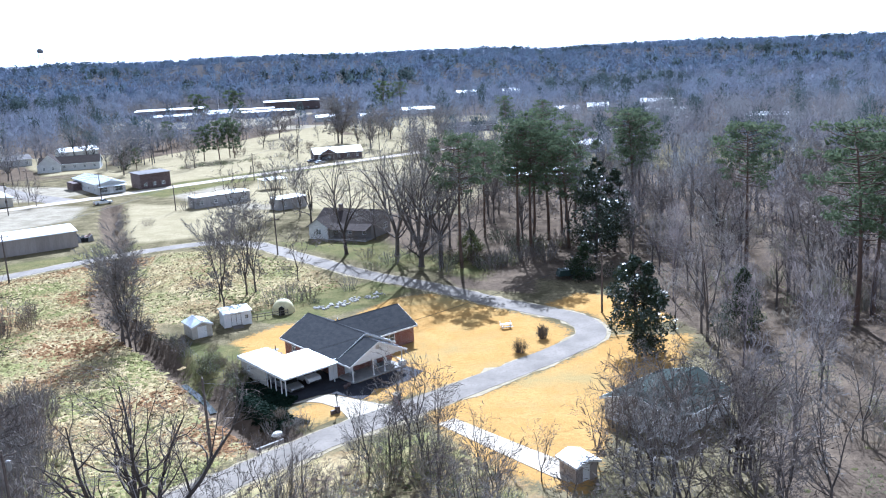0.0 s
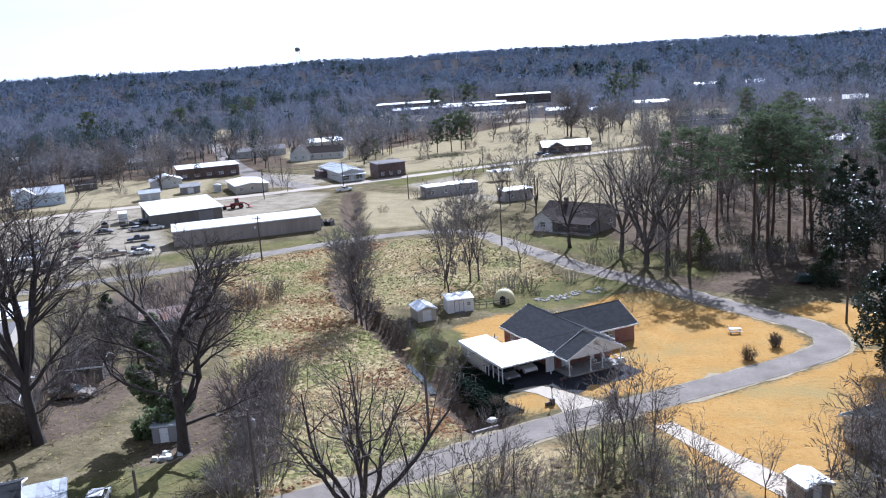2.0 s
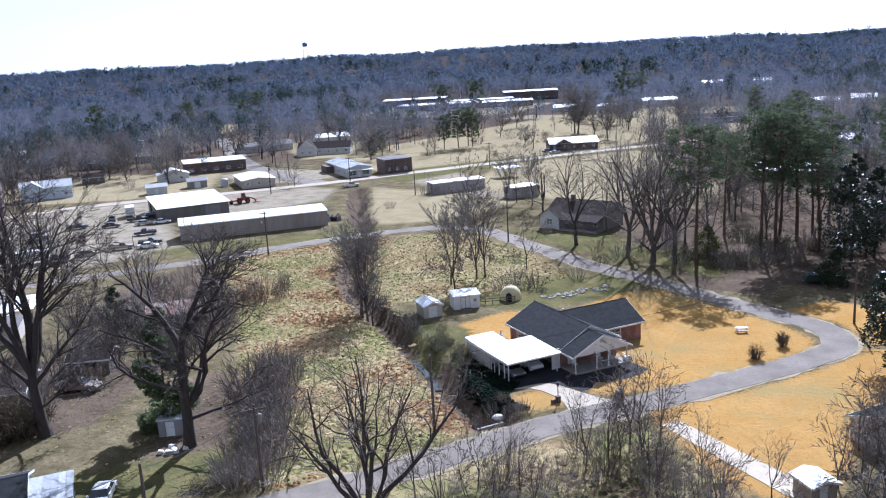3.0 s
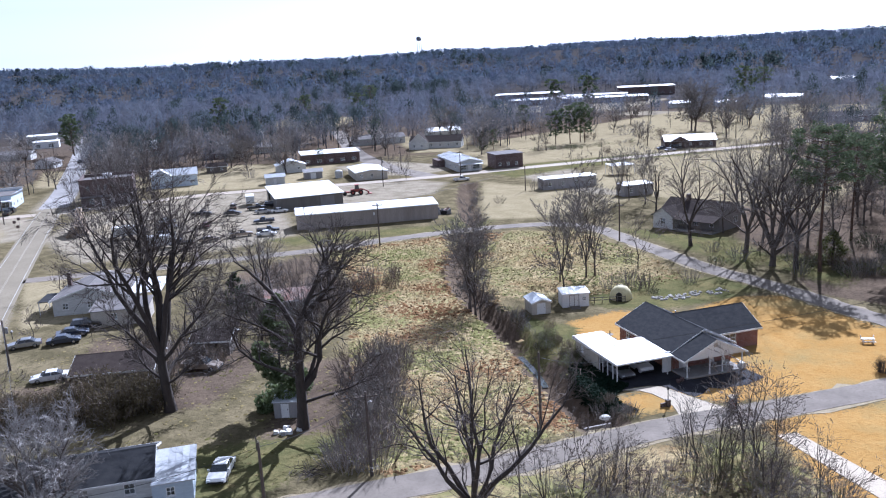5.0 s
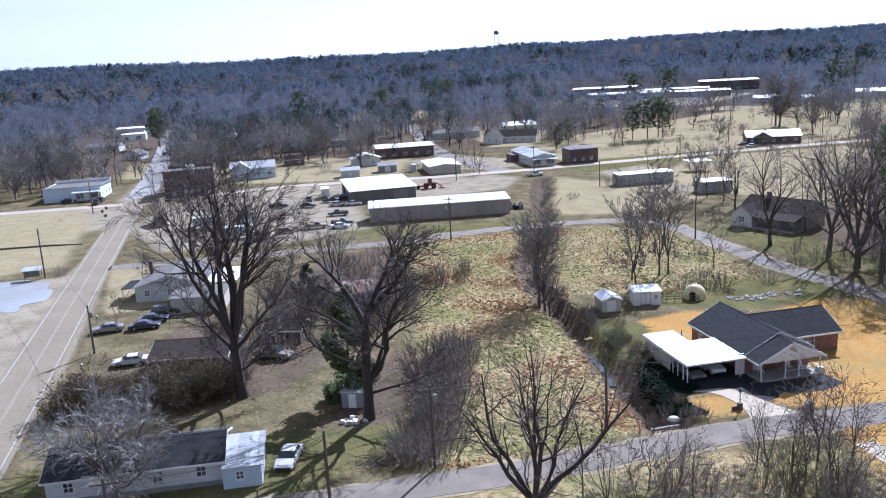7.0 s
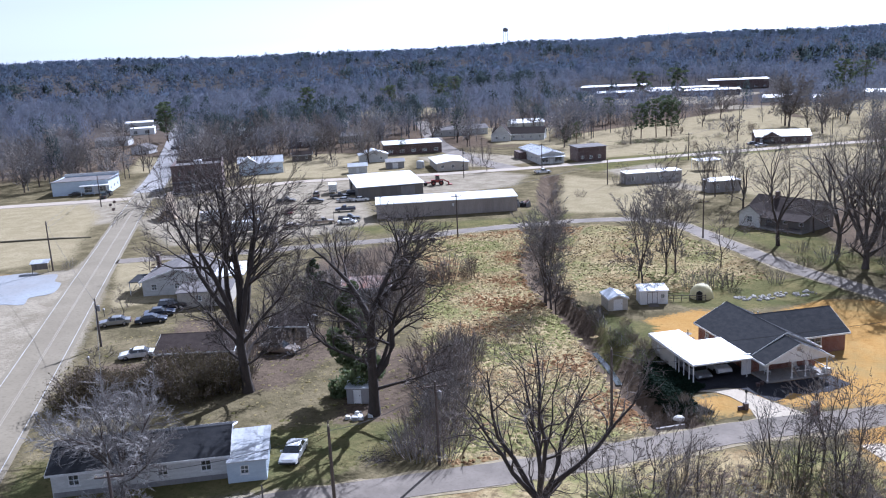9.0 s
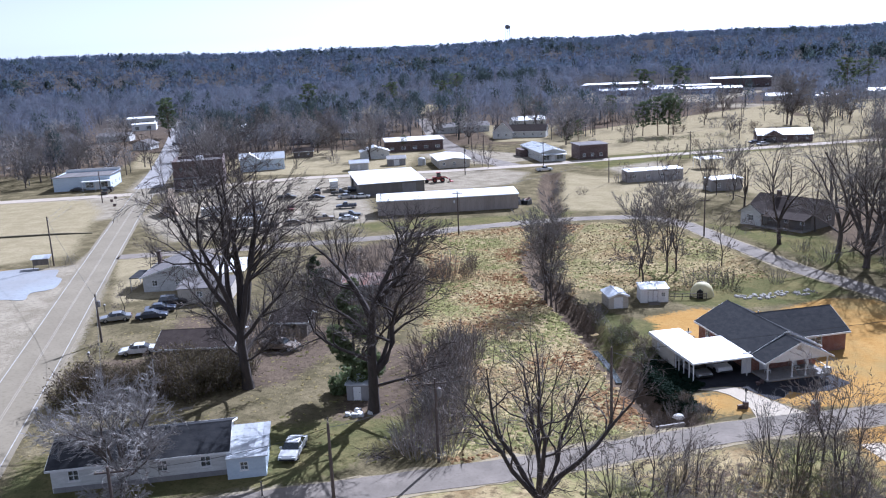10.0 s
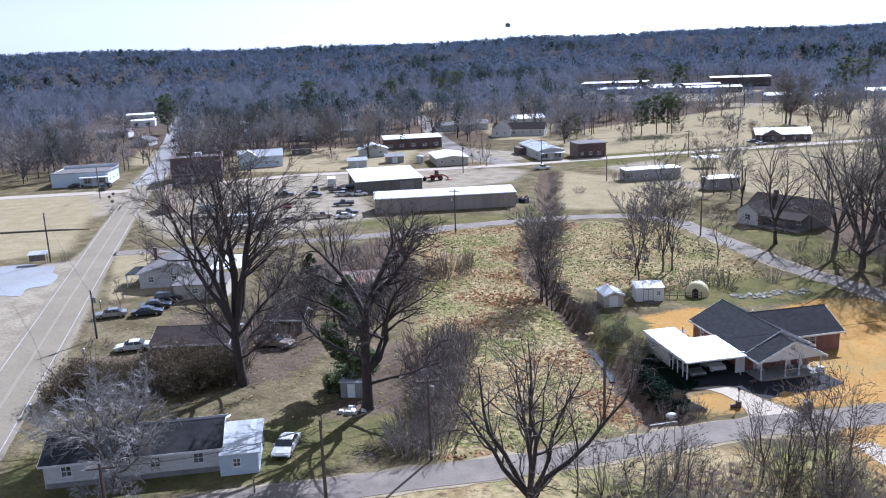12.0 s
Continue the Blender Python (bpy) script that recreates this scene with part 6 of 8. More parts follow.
plant("cedar_tree", "dark evergreen near the tin-roof cottage", *leafy(307, 7.0, 3.0, 0.3, 2400, 0.2, 0.2, 0.7), -80.5, 106.5, BARK_DARK, LEAF_CEDAR)
plant("cedar_tree", "dark green bush-like tree by the pines", *leafy(308, 6.0, 3.2, 0.2, 2200, 0.22, 0.2, 0.6), 9.5, 156.0, BARK_DARK, LEAF_SHRUB)
plant("cedar_tree", "round dark evergreen beside the gabled cottage", *leafy(309, 8.0, 3.6, 0.3, 1800, 0.3, 0.2, 0.6), -121, 349, BARK_DARK, LEAF_CEDAR)


# ---- shrubs and brush ----
def twig_bush(seed, h, w, stems=40, subs=7, leaves=0, leaf=0.1):
    rng = random.Random(seed)
    A, B = Geo(), Geo()
    for _ in range(stems):
        a, s = rng.uniform(0, 6.283), w * math.sqrt(rng.random())
        x, y = math.cos(a) * s * 0.55, math.sin(a) * s * 0.55
        top = (math.cos(a) * s + rng.gauss(0, 0.1), math.sin(a) * s + rng.gauss(0, 0.1), h * rng.uniform(0.6, 1.05) * (1.1 - 0.5 * (s / w) ** 2))
        mid = ((x + top[0]) / 2 + rng.gauss(0, 0.08), (y + top[1]) / 2 + rng.gauss(0, 0.08), top[2] * 0.5)
        A.tube([(x, y, -0.1), mid, top], [0.03, 0.02, 0.006], 3, False)
        for _ in range(subs):
            t = rng.uniform(0.3, 1)
            q, d = along([(x, y, 0), mid, top], min(t, 0.99))
            e = turned(d, rng, rng.uniform(0.3, 0.9))
            k = h * rng.uniform(0.15, 0.35)
            A.sliver(q, (q[0] + e[0] * k, q[1] + e[1] * k, max(0.05, q[2] + e[2] * k)), 0.016)
            for _ in range(leaves):
                B.leaf((q[0] + rng.gauss(0, k * 0.5), q[1] + rng.gauss(0, k * 0.5), max(0.05, q[2] + rng.gauss(0, k * 0.4))), rng, leaf * rng.uniform(0.6, 1.3))
    return A, B


BUSHES = {}
for key, args, tw, lf, lab in (("bare", (401, 2.4, 1.9, 26, 8, 0), TWIG_BROWN, None, "leafless tangle of brown brush"), ("bare2", (402, 3.0, 2.2, 28, 8, 0), TWIG, None, "leafless tangle of grey brush"),
                               ("dry", (403, 2.2, 2.0, 28, 7, 2), TWIG_BROWN, LEAF_DRY, "dense brush with withered brown leaves"), ("green", (404, 1.9, 1.7, 28, 7, 3), TWIG_BROWN, LEAF_SHRUB, "rank green creekside shrub"),
                               ("dark", (405, 2.2, 2.1, 28, 7, 3), TWIG_BROWN, LEAF_CEDAR, "dense dark evergreen shrub"), ("hedge", (407, 2.4, 2.0, 34, 9, 12, 0.085), TWIG_BROWN, LEAF_HEDGE, "dense brown hedge shrub"), ("vase", (406, 2.2, 1.0, 70, 12, 1, 0.07), TWIG_DARK, LEAF_DRY, "dense twiggy lawn shrub")):
    A, B = twig_bush(*args)
    T = thing("shrub", lab, "shrub", pose(0, 0, -400), "brush")
    part("stem_clump", A, tw, T)
    if lf:
        part("foliage", B, lf, T)
    BUSHES[key] = T


def set_bush(key, x, y, s, label=""):
    ob = copy_thing(BUSHES[key], pose(x, y, land_at(x, y), 0, 0, rng.uniform(0, 360)) @ Matrix.Diagonal((s * rng.uniform(0.9, 1.2), s * rng.uniform(0.9, 1.2), s * rng.uniform(0.85, 1.1), 1)))
    if label:
        tagged(ob, label)
    return ob


# hedge of brush along the yard by the main road
for k in range(32):
    t = (k + rng.random()) / 32
    set_bush(rng.choice(("hedge", "hedge", "hedge", "dry", "dark")), -84 + 15.5 * t + rng.gauss(0, 0.7), 62.0 + 9 * t + rng.gauss(0, 1.2), rng.uniform(1.2, 1.9), "tall brown brush along the shaded yard edge")
for _ in range(26):
    set_bush(rng.choice(("bare", "bare2", "dry")), rng.uniform(-84, -68), rng.uniform(68, 88), rng.uniform(0.8, 1.5))
for _ in range(30):
    set_bush(rng.choice(("bare2", "dark", "bare", "dry", "green")), rng.uniform(2, 36), rng.uniform(146, 172), rng.uniform(0.8, 1.7), "shaded underbrush among the pine trunks")
# brush down the east side of the yard and round the old cottages
for _ in range(58):
    t = rng.random()
    set_bush(rng.choice(("bare", "bare2", "bare2")), -37.5 - 11 * t + rng.gauss(0, 1.2), 65.5 + 28 * t + rng.gauss(0, 2.0), rng.uniform(0.9, 1.7))
for _ in range(34):
    set_bush(rng.choice(("bare", "bare2", "dry")), rng.uniform(-90, -62), rng.uniform(96, 136), rng.uniform(0.8, 1.6))
# tangled line of brush up the ditch beyond the lane
for _ in range(34):
    t = rng.random() ** 1.2
    x, y = -66 - 22 * t + rng.gauss(0, 1.1), 181 + 64 * t + rng.gauss(0, 2.0)
    if min(math.hypot(x - p[0], y - p[1]) for p in LANE) > 4:
        set_bush(rng.choice(("bare2", "bare", "bare2")), x, y, rng.uniform(0.3, 0.62), "grey leafless brush lining the ditch")
# creek banks
for _ in range(30):
    a = CREEK[rng.randrange(int(len(CREEK) * 0.42), len(CREEK) - 6)]
    q = rng.choice((1, 1, -1)) * rng.uniform(2.6, 3.8) if a[1] > 120 else rng.uniform(1.6, 2.8)
    x, y = a[0] + 0.8 * q, a[1] + 0.6 * q
    if min(math.hypot(x - p[0], y - p[1]) for p in LANE) > 3.6:
        set_bush(rng.choice(("bare", "bare2", "dry", "dark")), x, y, rng.uniform(0.25, 0.6))
for _ in range(26):
    t = rng.random()
    set_bush(rng.choice(("green", "green", "green", "dry")), -23.2 - 7.5 * t + rng.gauss(0, 0.9), 96.5 + 12.5 * t + rng.gauss(0, 0.8), rng.uniform(0.4, 0.8), "rank green growth along the creek bank")
for _ in range(9):
    t = rng.random()
    set_bush(rng.choice(("bare2", "dark", "dry")), -31.5 - 6 * t + rng.gauss(0, 0.6), 109.5 + 7 * t + rng.gauss(0, 0.6), rng.uniform(0.4, 0.75), "tangled brush overhanging the creek")
for _ in range(14):
    set_bush(rng.choice(("bare", "dry", "bare2")), rng.uniform(-20.5, -14), rng.uniform(83, 86.5), rng.uniform(0.35, 0.7))
# roadside thicket and wood floor: undergrowth too tangled to tell apart
def underbrush(name, label, poly, n, seed, lo, hi, avoid=()):
    rs = random.Random(seed)
    V, Fc, tint = [], [], []
    protos = [(k, BUSHES[k].children[0].data) for k in ("bare", "bare2", "dry")]
    shapes = [(np.array([v.co[:] for v in me.vertices]), [tuple(p.vertices) for p in me.polygons]) for _, me in protos]
    xs, ys = [p[0] for p in poly], [p[1] for p in poly]
    k = 0
    while n > 0:
        x, y = rs.uniform(min(xs), max(xs)), rs.uniform(min(ys), max(ys))
        if not in_poly(x, y, poly) or any(math.hypot(x - a, y - b) < r for a, b, r in avoid):
            continue
        n -= 1
        v, f = rs.choice(shapes)
        a, s = rs.uniform(0, 6.283), rs.uniform(lo, hi)
        R = np.array([[math.cos(a), -math.sin(a), 0], [math.sin(a), math.cos(a), 0], [0, 0, 1]]) * s
        V.append(v @ R.T + (x, y, 0))
        Fc.extend([tuple(i + k for i in q) for q in f])
        k += len(v)
        c = rs.choice(((0.32, 0.28, 0.22), (0.28, 0.24, 0.175), (0.35, 0.325, 0.26), (0.25, 0.26, 0.14)))
        tint.append(np.tile([*c, 1.0], (len(v), 1)))
    me = bpy.data.meshes.new(name)
    me.from_pydata(np.concatenate(V).tolist(), [], Fc)
    me.attributes.new("tint", "FLOAT_COLOR", "POINT").data.foreach_set("color", np.concatenate(tint).astype(np.float32).ravel())
    me.materials.append(STAND)
    return tagged(new(name, me), label, "undergrowth", kind="stuff")


underbrush("thicket_undergrowth", "tangled leafless undergrowth of the roadside thicket", THICKET, 110, 91, 0.5, 1.2)
for _ in range(24):
    set_bush(rng.choice(("bare2", "bare", "dry", "bare2")), rng.uniform(-90, -60), rng.uniform(84, 118), rng.uniform(0.9, 1.6), "grey leafless brush between the old cottages")
underbrush("wood_undergrowth", "tangled leafless undergrowth below the wood", WOOD, 230, 92, 0.7, 1.5, ((25, 81.5, 8.5),))
for x, y, s, key, lab in ((-30.6, 78.4, 0.5, "dry", "heap of dead brush lying in the field"), (12.0, 103.0, 0.85, "vase", "clipped dark shrub on the straw lawn"), (15.8, 108.0, 0.85, "vase", "small leafless shrub on the straw lawn"), (-12.8, 138.8, 1.0, "bare2", "leafless shrub at the garden's edge"), (-18.3, 131.6, 0.6, "dark", "small dark shrub at the garden's edge"),
                          (-25.5, 133, 1.1, "bare2", "leafless shrub beside the garden dome"), (-22, 134, 1.2, "bare2", "leafless shrub behind the garden dome"), (-19.5, 135, 1.0, "bare", "leafless shrub behind the garden dome"), (-29.8, 109.6, 0.55, "dry", "round brown shrub behind the carport"),
                          (-11, 162, 1.0, "bare2", ""), (-6, 156, 1.1, "bare2", ""), (4, 148, 1.2, "bare2", ""), (-9.5, 152, 1.0, "green", ""), (12, 148, 1.2, "dark", ""), (16, 150, 1.3, "bare2", ""), (20, 152, 1.2, "bare", ""), (24, 153, 1.3, "bare2", ""), (29, 143, 1.4, "dark", ""), (33, 138, 1.3, "dark", ""),
                          (-184, 262, 1.4, "bare2", ""), (-66, 236, 1.2, "bare2", ""), (-70, 213, 1.0, "bare", ""), (-62, 330, 1.4, "dry", ""), (-80, 385, 2.0, "dry", ""), (-60, 395, 1.6, "bare", ""), (-50, 400, 2.0, "dry", ""), (-68, 405, 1.8, "bare2", ""), (-145, 110, 0.9, "bare2", "small bare bush by the shelter")):
    set_bush(key, x, y, s, lab)
underbrush("ditch_weeds", "dark weeds along the ditch across the far grass", [(-106, 331), (-78, 345), (-47, 374), (-20, 392), (-20, 397), (-42, 386), (-80, 352), (-107, 337)], 80, 93, 0.5, 0.9)
for T in BUSHES.values():
    for o in (*T.children_recursive, T):
        bpy.data.objects.remove(o)


# ---- woods in the distance ----
def crown_slivers(rs, m, w, lo, hi, lobes, size, width, ragged=0.35):
    """Corners and normals of one tree's crown: m thin twig fans laid over a few overlapping domes."""
    a = rs.uniform(0, 6.283, lobes)
    q = np.sqrt(rs.uniform(0.0, 1.0, lobes)) * 0.62 * w
    t = rs.uniform(0.25, 0.85, lobes)
    hub = np.stack([np.cos(a) * q, np.sin(a) * q, lo + (hi - lo) * t * (1 - 0.35 * (q / w) ** 2)], -1)
    rad = np.stack([np.full(lobes, 0.5 * w), np.full(lobes, 0.5 * w), np.minimum(hi - hub[:, 2], 0.36 * (hi - lo)) + 0.05], -1) * rs.uniform(0.8, 1.15, (lobes, 1))
    k = rs.randint(0, lobes, m)
    u = rs.normal(0, 1, (m, 3)) + (0, 0, 0.25)
    u /= np.linalg.norm(u, axis=1, keepdims=True)
    c = hub[k] + u * rad[k] * (rs.uniform(0.25, 1.0, (m, 1)) ** 0.4)
    d = u * 0.5 + rs.normal(0, ragged, (m, 3)) + (0, 0, 0.55)
    d /= np.linalg.norm(d, axis=1, keepdims=True)
    sd = np.cross(d, u + rs.normal(0, 0.25, (m, 3)))
    sd /= np.linalg.norm(sd, axis=1, keepdims=True) + 1e-9
    ln = size * rs.uniform(0.6, 1.3, (m, 1))
    wd = width * rs.uniform(0.6, 1.3, (m, 1))
    tri = np.stack([c - d * ln * 0.5 - sd * wd, c - d * ln * 0.5 + sd * wd, c + d * ln], 1)
    n = u * 0.75 + c / np.array([w, w, hi]) * 0.5
    n /= np.linalg.norm(n, axis=1, keepdims=True)
    flip = np.einsum("ij,ij->i", np.cross(tri[:, 1] - tri[:, 0], tri[:, 2] - tri[:, 0]), n) < 0
    tri[flip] = tri[flip][:, [1, 0, 2]]
    return tri, np.repeat(n, 3, 0)


def stand(name, label, spots, tris, seed, size, width, tone, lobes=6, limbs=0, foot=0.2):
    """Many far trees in one mesh: a trunk, a few limbs and a rounded, ragged crown of thin fans each; tinted tree by
    tree round tone, which holds the distance haze of far stands.
    """
    rs = np.random.RandomState(seed)
    V, N, Fc, tint = [], [], [], []
    k = 0
    x, y, h, w, green = (np.array(c, float) for c in zip(*spots))
    z = land(x, y)
    for i in range(len(spots)):
        base = np.array([x[i], y[i], z[i]])
        g = green[i] > 0.5
        lo, hi = ((0.1 + foot) * h[i], h[i]) if g else (foot * h[i], h[i])
        m = int(tris * (1.5 if g else 1.0))
        tri, nr = crown_slivers(rs, m, w[i], lo, hi, lobes, size, width * (1.6 if g else 1.0))
        V.append(tri.reshape(-1, 3) + base)
        N.append(nr)
        Fc.append(np.arange(k, k + 3 * m).reshape(-1, 3))
        k += 3 * m
        bones = [((0, 0, -1), (rs.normal(0, 0.3), rs.normal(0, 0.3), 0.75 * h[i]), 0.012 * h[i] + 0.04)]
        for _ in range(limbs):
            a, q = rs.uniform(0, 6.283), w[i] * rs.uniform(0.4, 0.85)
            bones.append(((0, 0, h[i] * rs.uniform(0.2, 0.5)), (math.cos(a) * q, math.sin(a) * q, h[i] * rs.uniform(0.6, 0.9)), 0.007 * h[i]))
        for p, q, r in bones:
            p, q = np.array(p), np.array(q)
            V.append(np.array([p + (-r, 0, 0), p + (r, 0, 0), p + (0, r * 1.5, 0), q]) + base)
            N.append(np.array([(-0.8, -0.6, 0), (0.8, -0.6, 0), (0, 1, 0), (0, 0, 1.0)]))
            Fc.append(np.array([(k, k + 1, k + 3), (k + 1, k + 2, k + 3), (k + 2, k, k + 3)]))
            k += 4
        # dark blue-green pines and bare tones alike hold some distance haze
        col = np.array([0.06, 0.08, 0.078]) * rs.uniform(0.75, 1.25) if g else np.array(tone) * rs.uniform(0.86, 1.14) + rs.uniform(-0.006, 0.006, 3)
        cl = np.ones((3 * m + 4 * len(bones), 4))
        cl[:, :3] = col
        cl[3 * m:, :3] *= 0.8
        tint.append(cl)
    V, N, Fc = np.concatenate(V), np.concatenate(N), np.concatenate(Fc)
    me = bpy.data.meshes.new(name)
    me.vertices.add(len(V))
    me.vertices.foreach_set("co", V.ravel())
    me.loops.add(Fc.size)
    me.loops.foreach_set("vertex_index", Fc.ravel().astype(np.int32))
    me.polygons.add(len(Fc))
    me.polygons.foreach_set("loop_start", np.arange(0, Fc.size, 3))
    me.update(calc_edges=True)
    me.shade_smooth()
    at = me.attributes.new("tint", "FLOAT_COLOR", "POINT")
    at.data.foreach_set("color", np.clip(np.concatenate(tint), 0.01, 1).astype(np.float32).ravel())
    me.normals_split_custom_set_from_vertices(N)
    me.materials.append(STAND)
    return tagged(new(name, me), label, "woods", kind="stuff")


KEEP_CLEAR = [[(-262, 130), (-150, 100), (-90, 140), (-30, 190), (30, 240), (30, 300), (-20, 345), (10, 400), (-40, 400), (-130, 345), (-150, 375), (-175, 330), (-205, 290), (-215, 250), (-236, 236), (-260, 250), (-285, 262), (-240, 215), (-262, 180)],
              [(-240, 580), (-60, 560), (-60, 830), (-260, 830)], [(-300, 240), (-255, 240), (-330, 330), (-395, 400), (-415, 425), (-470, 425), (-480, 385), (-400, 330)], [(-110, 350), (-20, 346), (25, 405), (-20, 430), (-50, 520), (-80, 540), (-100, 430)], [(-20, 480), (40, 490), (50, 545), (-20, 560)]]
for hx, hy in ((126, 565), (106, 552), (172, 583), (60, 900), (108, 905)):
    q = math.hypot(hx, hy)
    ux, uy = hx / q, hy / q
    KEEP_CLEAR.append([(hx - uy * 15 + ux * 12, hy + ux * 15 + uy * 12), (hx + uy * 15 + ux * 12, hy - ux * 15 + uy * 12), (hx + uy * 13 - ux * 75, hy - ux * 13 - uy * 75), (hx - uy * 13 - ux * 75, hy + ux * 13 - uy * 75)])
HOUSES = [(o.location.x, o.location.y) for o in scene.objects if o.parent is None and o.get("category") in ("house", "school", "building", "store", "mobile home")]


def scatter(n, seed, rmin, rmax, az0, az1, power, swell=1.0):
    rs = random.Random(seed)
    out = []
    while len(out) < n:
        r = rmin + (rmax - rmin) * rs.random() ** power
        a = radians(rs.uniform(az0, az1))
        x, y = -math.sin(a) * r, math.cos(a) * r
        if any(in_poly(x, y, p) for p in KEEP_CLEAR) or (r < 900 and not clear_of(x, y, HOUSES, 15)):
            continue
        if r < 900 and min(math.hypot(x - p[0], y - p[1]) for p in MAIN_ROAD + CROSS_ROAD[::2] + BACK_STREET) < (9 if r < 330 else 5.5):
            continue
        patch = math.sin(x / 90 + 1.3 * math.sin(y / 210)) * math.cos(y / 120)
        g = 1.0 if rs.random() < (0.05 if r < 900 else 0.025) + (0.45 if patch > 0.78 else 0) else 0.0
        h = rs.uniform(11, 18) + (4 * g)
        out.append((x, y, h, swell * h * (rs.uniform(0.3, 0.42) if g < 0.5 else rs.uniform(0.2, 0.3)), g))
    return out


# tones turn bluer and darker with distance: haze put into the base colours
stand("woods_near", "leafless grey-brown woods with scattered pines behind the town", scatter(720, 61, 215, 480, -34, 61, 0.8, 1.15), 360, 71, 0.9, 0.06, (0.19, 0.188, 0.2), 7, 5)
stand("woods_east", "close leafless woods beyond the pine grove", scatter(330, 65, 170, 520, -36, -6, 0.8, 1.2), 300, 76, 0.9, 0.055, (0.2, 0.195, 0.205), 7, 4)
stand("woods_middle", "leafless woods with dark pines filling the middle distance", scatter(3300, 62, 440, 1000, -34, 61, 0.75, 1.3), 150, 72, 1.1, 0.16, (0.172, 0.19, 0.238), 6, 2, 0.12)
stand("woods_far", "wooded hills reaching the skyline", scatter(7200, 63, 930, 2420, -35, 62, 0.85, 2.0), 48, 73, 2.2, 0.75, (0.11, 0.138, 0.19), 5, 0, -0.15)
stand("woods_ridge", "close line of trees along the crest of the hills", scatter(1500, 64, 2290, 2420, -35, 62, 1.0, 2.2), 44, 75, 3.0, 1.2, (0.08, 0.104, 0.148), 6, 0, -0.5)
FILL = []
while len(FILL) < 230:
    x, y = rng.uniform(16, 120), rng.uniform(50, 210)
    if (in_poly(x, y, WOOD) or (25 < x < 36 and 52 < y < 72)) and math.hypot(x - 26, y - 82) > 8.5:
        h = rng.uniform(8, 14)
        FILL.append((x, y, h, h * rng.uniform(0.22, 0.34), 0))
stand("wood_fill", "dense mass of leafless grey-brown twigs in the wood", FILL, 560, 74, 0.6, 0.02, (0.235, 0.205, 0.195), 8, 4)


# ---- rough grass and weeds ----
def tufts(name, label, polys, n, seed, h, cols, tall=(0.12, 0.34), patch=0.09):
    """Low ragged mounds; what grows together has one colour."""
    rs = random.Random(seed)
    V, Fc, tint = [], [], []
    cx, cy = (np.array([c[k] for c in CREEK[::2] + LANE[::2]]) for k in (0, 1))
    while n > 0:
        poly = polys[rs.randrange(len(polys))]
        xs, ys = [p[0] for p in poly], [p[1] for p in poly]
        x, y = rs.uniform(min(xs), max(xs)), rs.uniform(min(ys), max(ys))
        if not in_poly(x, y, poly):
            continue
        n -= 1
        if (np.abs(cx - x) + np.abs(cy - y)).min() < 3.5:
            continue
        g = noise.noise((x * patch, y * patch, seed)) * 2.8 + noise.noise((x * patch * 3, y * patch * 3, seed)) * 0.7 + rs.gauss(0, 0.22)
        col = cols[max(0, min(len(cols) - 1, int((g * 0.5 + 0.5) * len(cols))))]
        f = rs.uniform(0.65, 1.25)
        s = h * rs.uniform(0.5, 1.4)
        k, m = len(V), 5
        turn = rs.uniform(0, 6.283)
        for j in range(m):
            t = turn + 6.283 * j / m
            q = s * rs.uniform(0.6, 1.5)
            V.append((x + math.cos(t) * q, y + math.sin(t) * q, -0.01))
        V.append((x + rs.gauss(0, 0.3) * s, y + rs.gauss(0, 0.3) * s, s * rs.uniform(*tall)))
        Fc.extend([(k + j, k + (j + 1) % m, k + m) for j in range(m)])
        tint.extend([(col[0] * f, col[1] * f, col[2] * f, 1)] * (m + 1))
    me = bpy.data.meshes.new(name)
    me.from_pydata(V, [], Fc)
    me.attributes.new("tint", "FLOAT_COLOR", "POINT").data.foreach_set("color", np.array(tint, np.float32).ravel())
    me.materials.append(STAND)
    return tagged(new(name, me), label, "grass", kind="stuff")


tufts("weed_tufts", "clumps of withered weeds over the rough field", [FIELDS[0]], 15000, 81, 0.32, [(0.48, 0.46, 0.19), (0.62, 0.54, 0.26), (0.76, 0.63, 0.34), (0.68, 0.53, 0.28), (0.56, 0.37, 0.19), (0.46, 0.275, 0.14)], (0.12, 0.5))
tufts("weed_stalks", "dark withered stalks standing in the rough field", [FIELDS[0], FIELDS[0], FIELDS[3]], 3000, 86, 0.15, [(0.25, 0.21, 0.10), (0.24, 0.17, 0.095), (0.20, 0.13, 0.07)], (0.5, 1.3))
tufts("field_tufts", "tussocks of pale dry grass beyond the creek", [FIELDS[3]], 4500, 85, 0.32, [(0.46, 0.44, 0.19), (0.66, 0.57, 0.3), (0.76, 0.63, 0.35), (0.6, 0.46, 0.24)], (0.12, 0.45))
tufts("leaf_litter", "scattered dry stalks and leaves on the wood's floor", [WOOD, THICKET], 2600, 82, 0.35, [(0.33, 0.25, 0.17), (0.26, 0.20, 0.13), (0.22, 0.21, 0.10)])
tufts("yard_grass", "uneven winter grass in the yards", [[(-100, 66), (-72, 45), (-40, 62), (-36, 66), (-52, 92), (-66, 116), (-96, 92)], [(-46, 186), (-22, 158), (-10, 146), (-22, 131), (-40, 124), (-54, 150)]], 3500, 83, 0.22, [(0.38, 0.33, 0.15), (0.28, 0.26, 0.10), (0.46, 0.38, 0.18)])


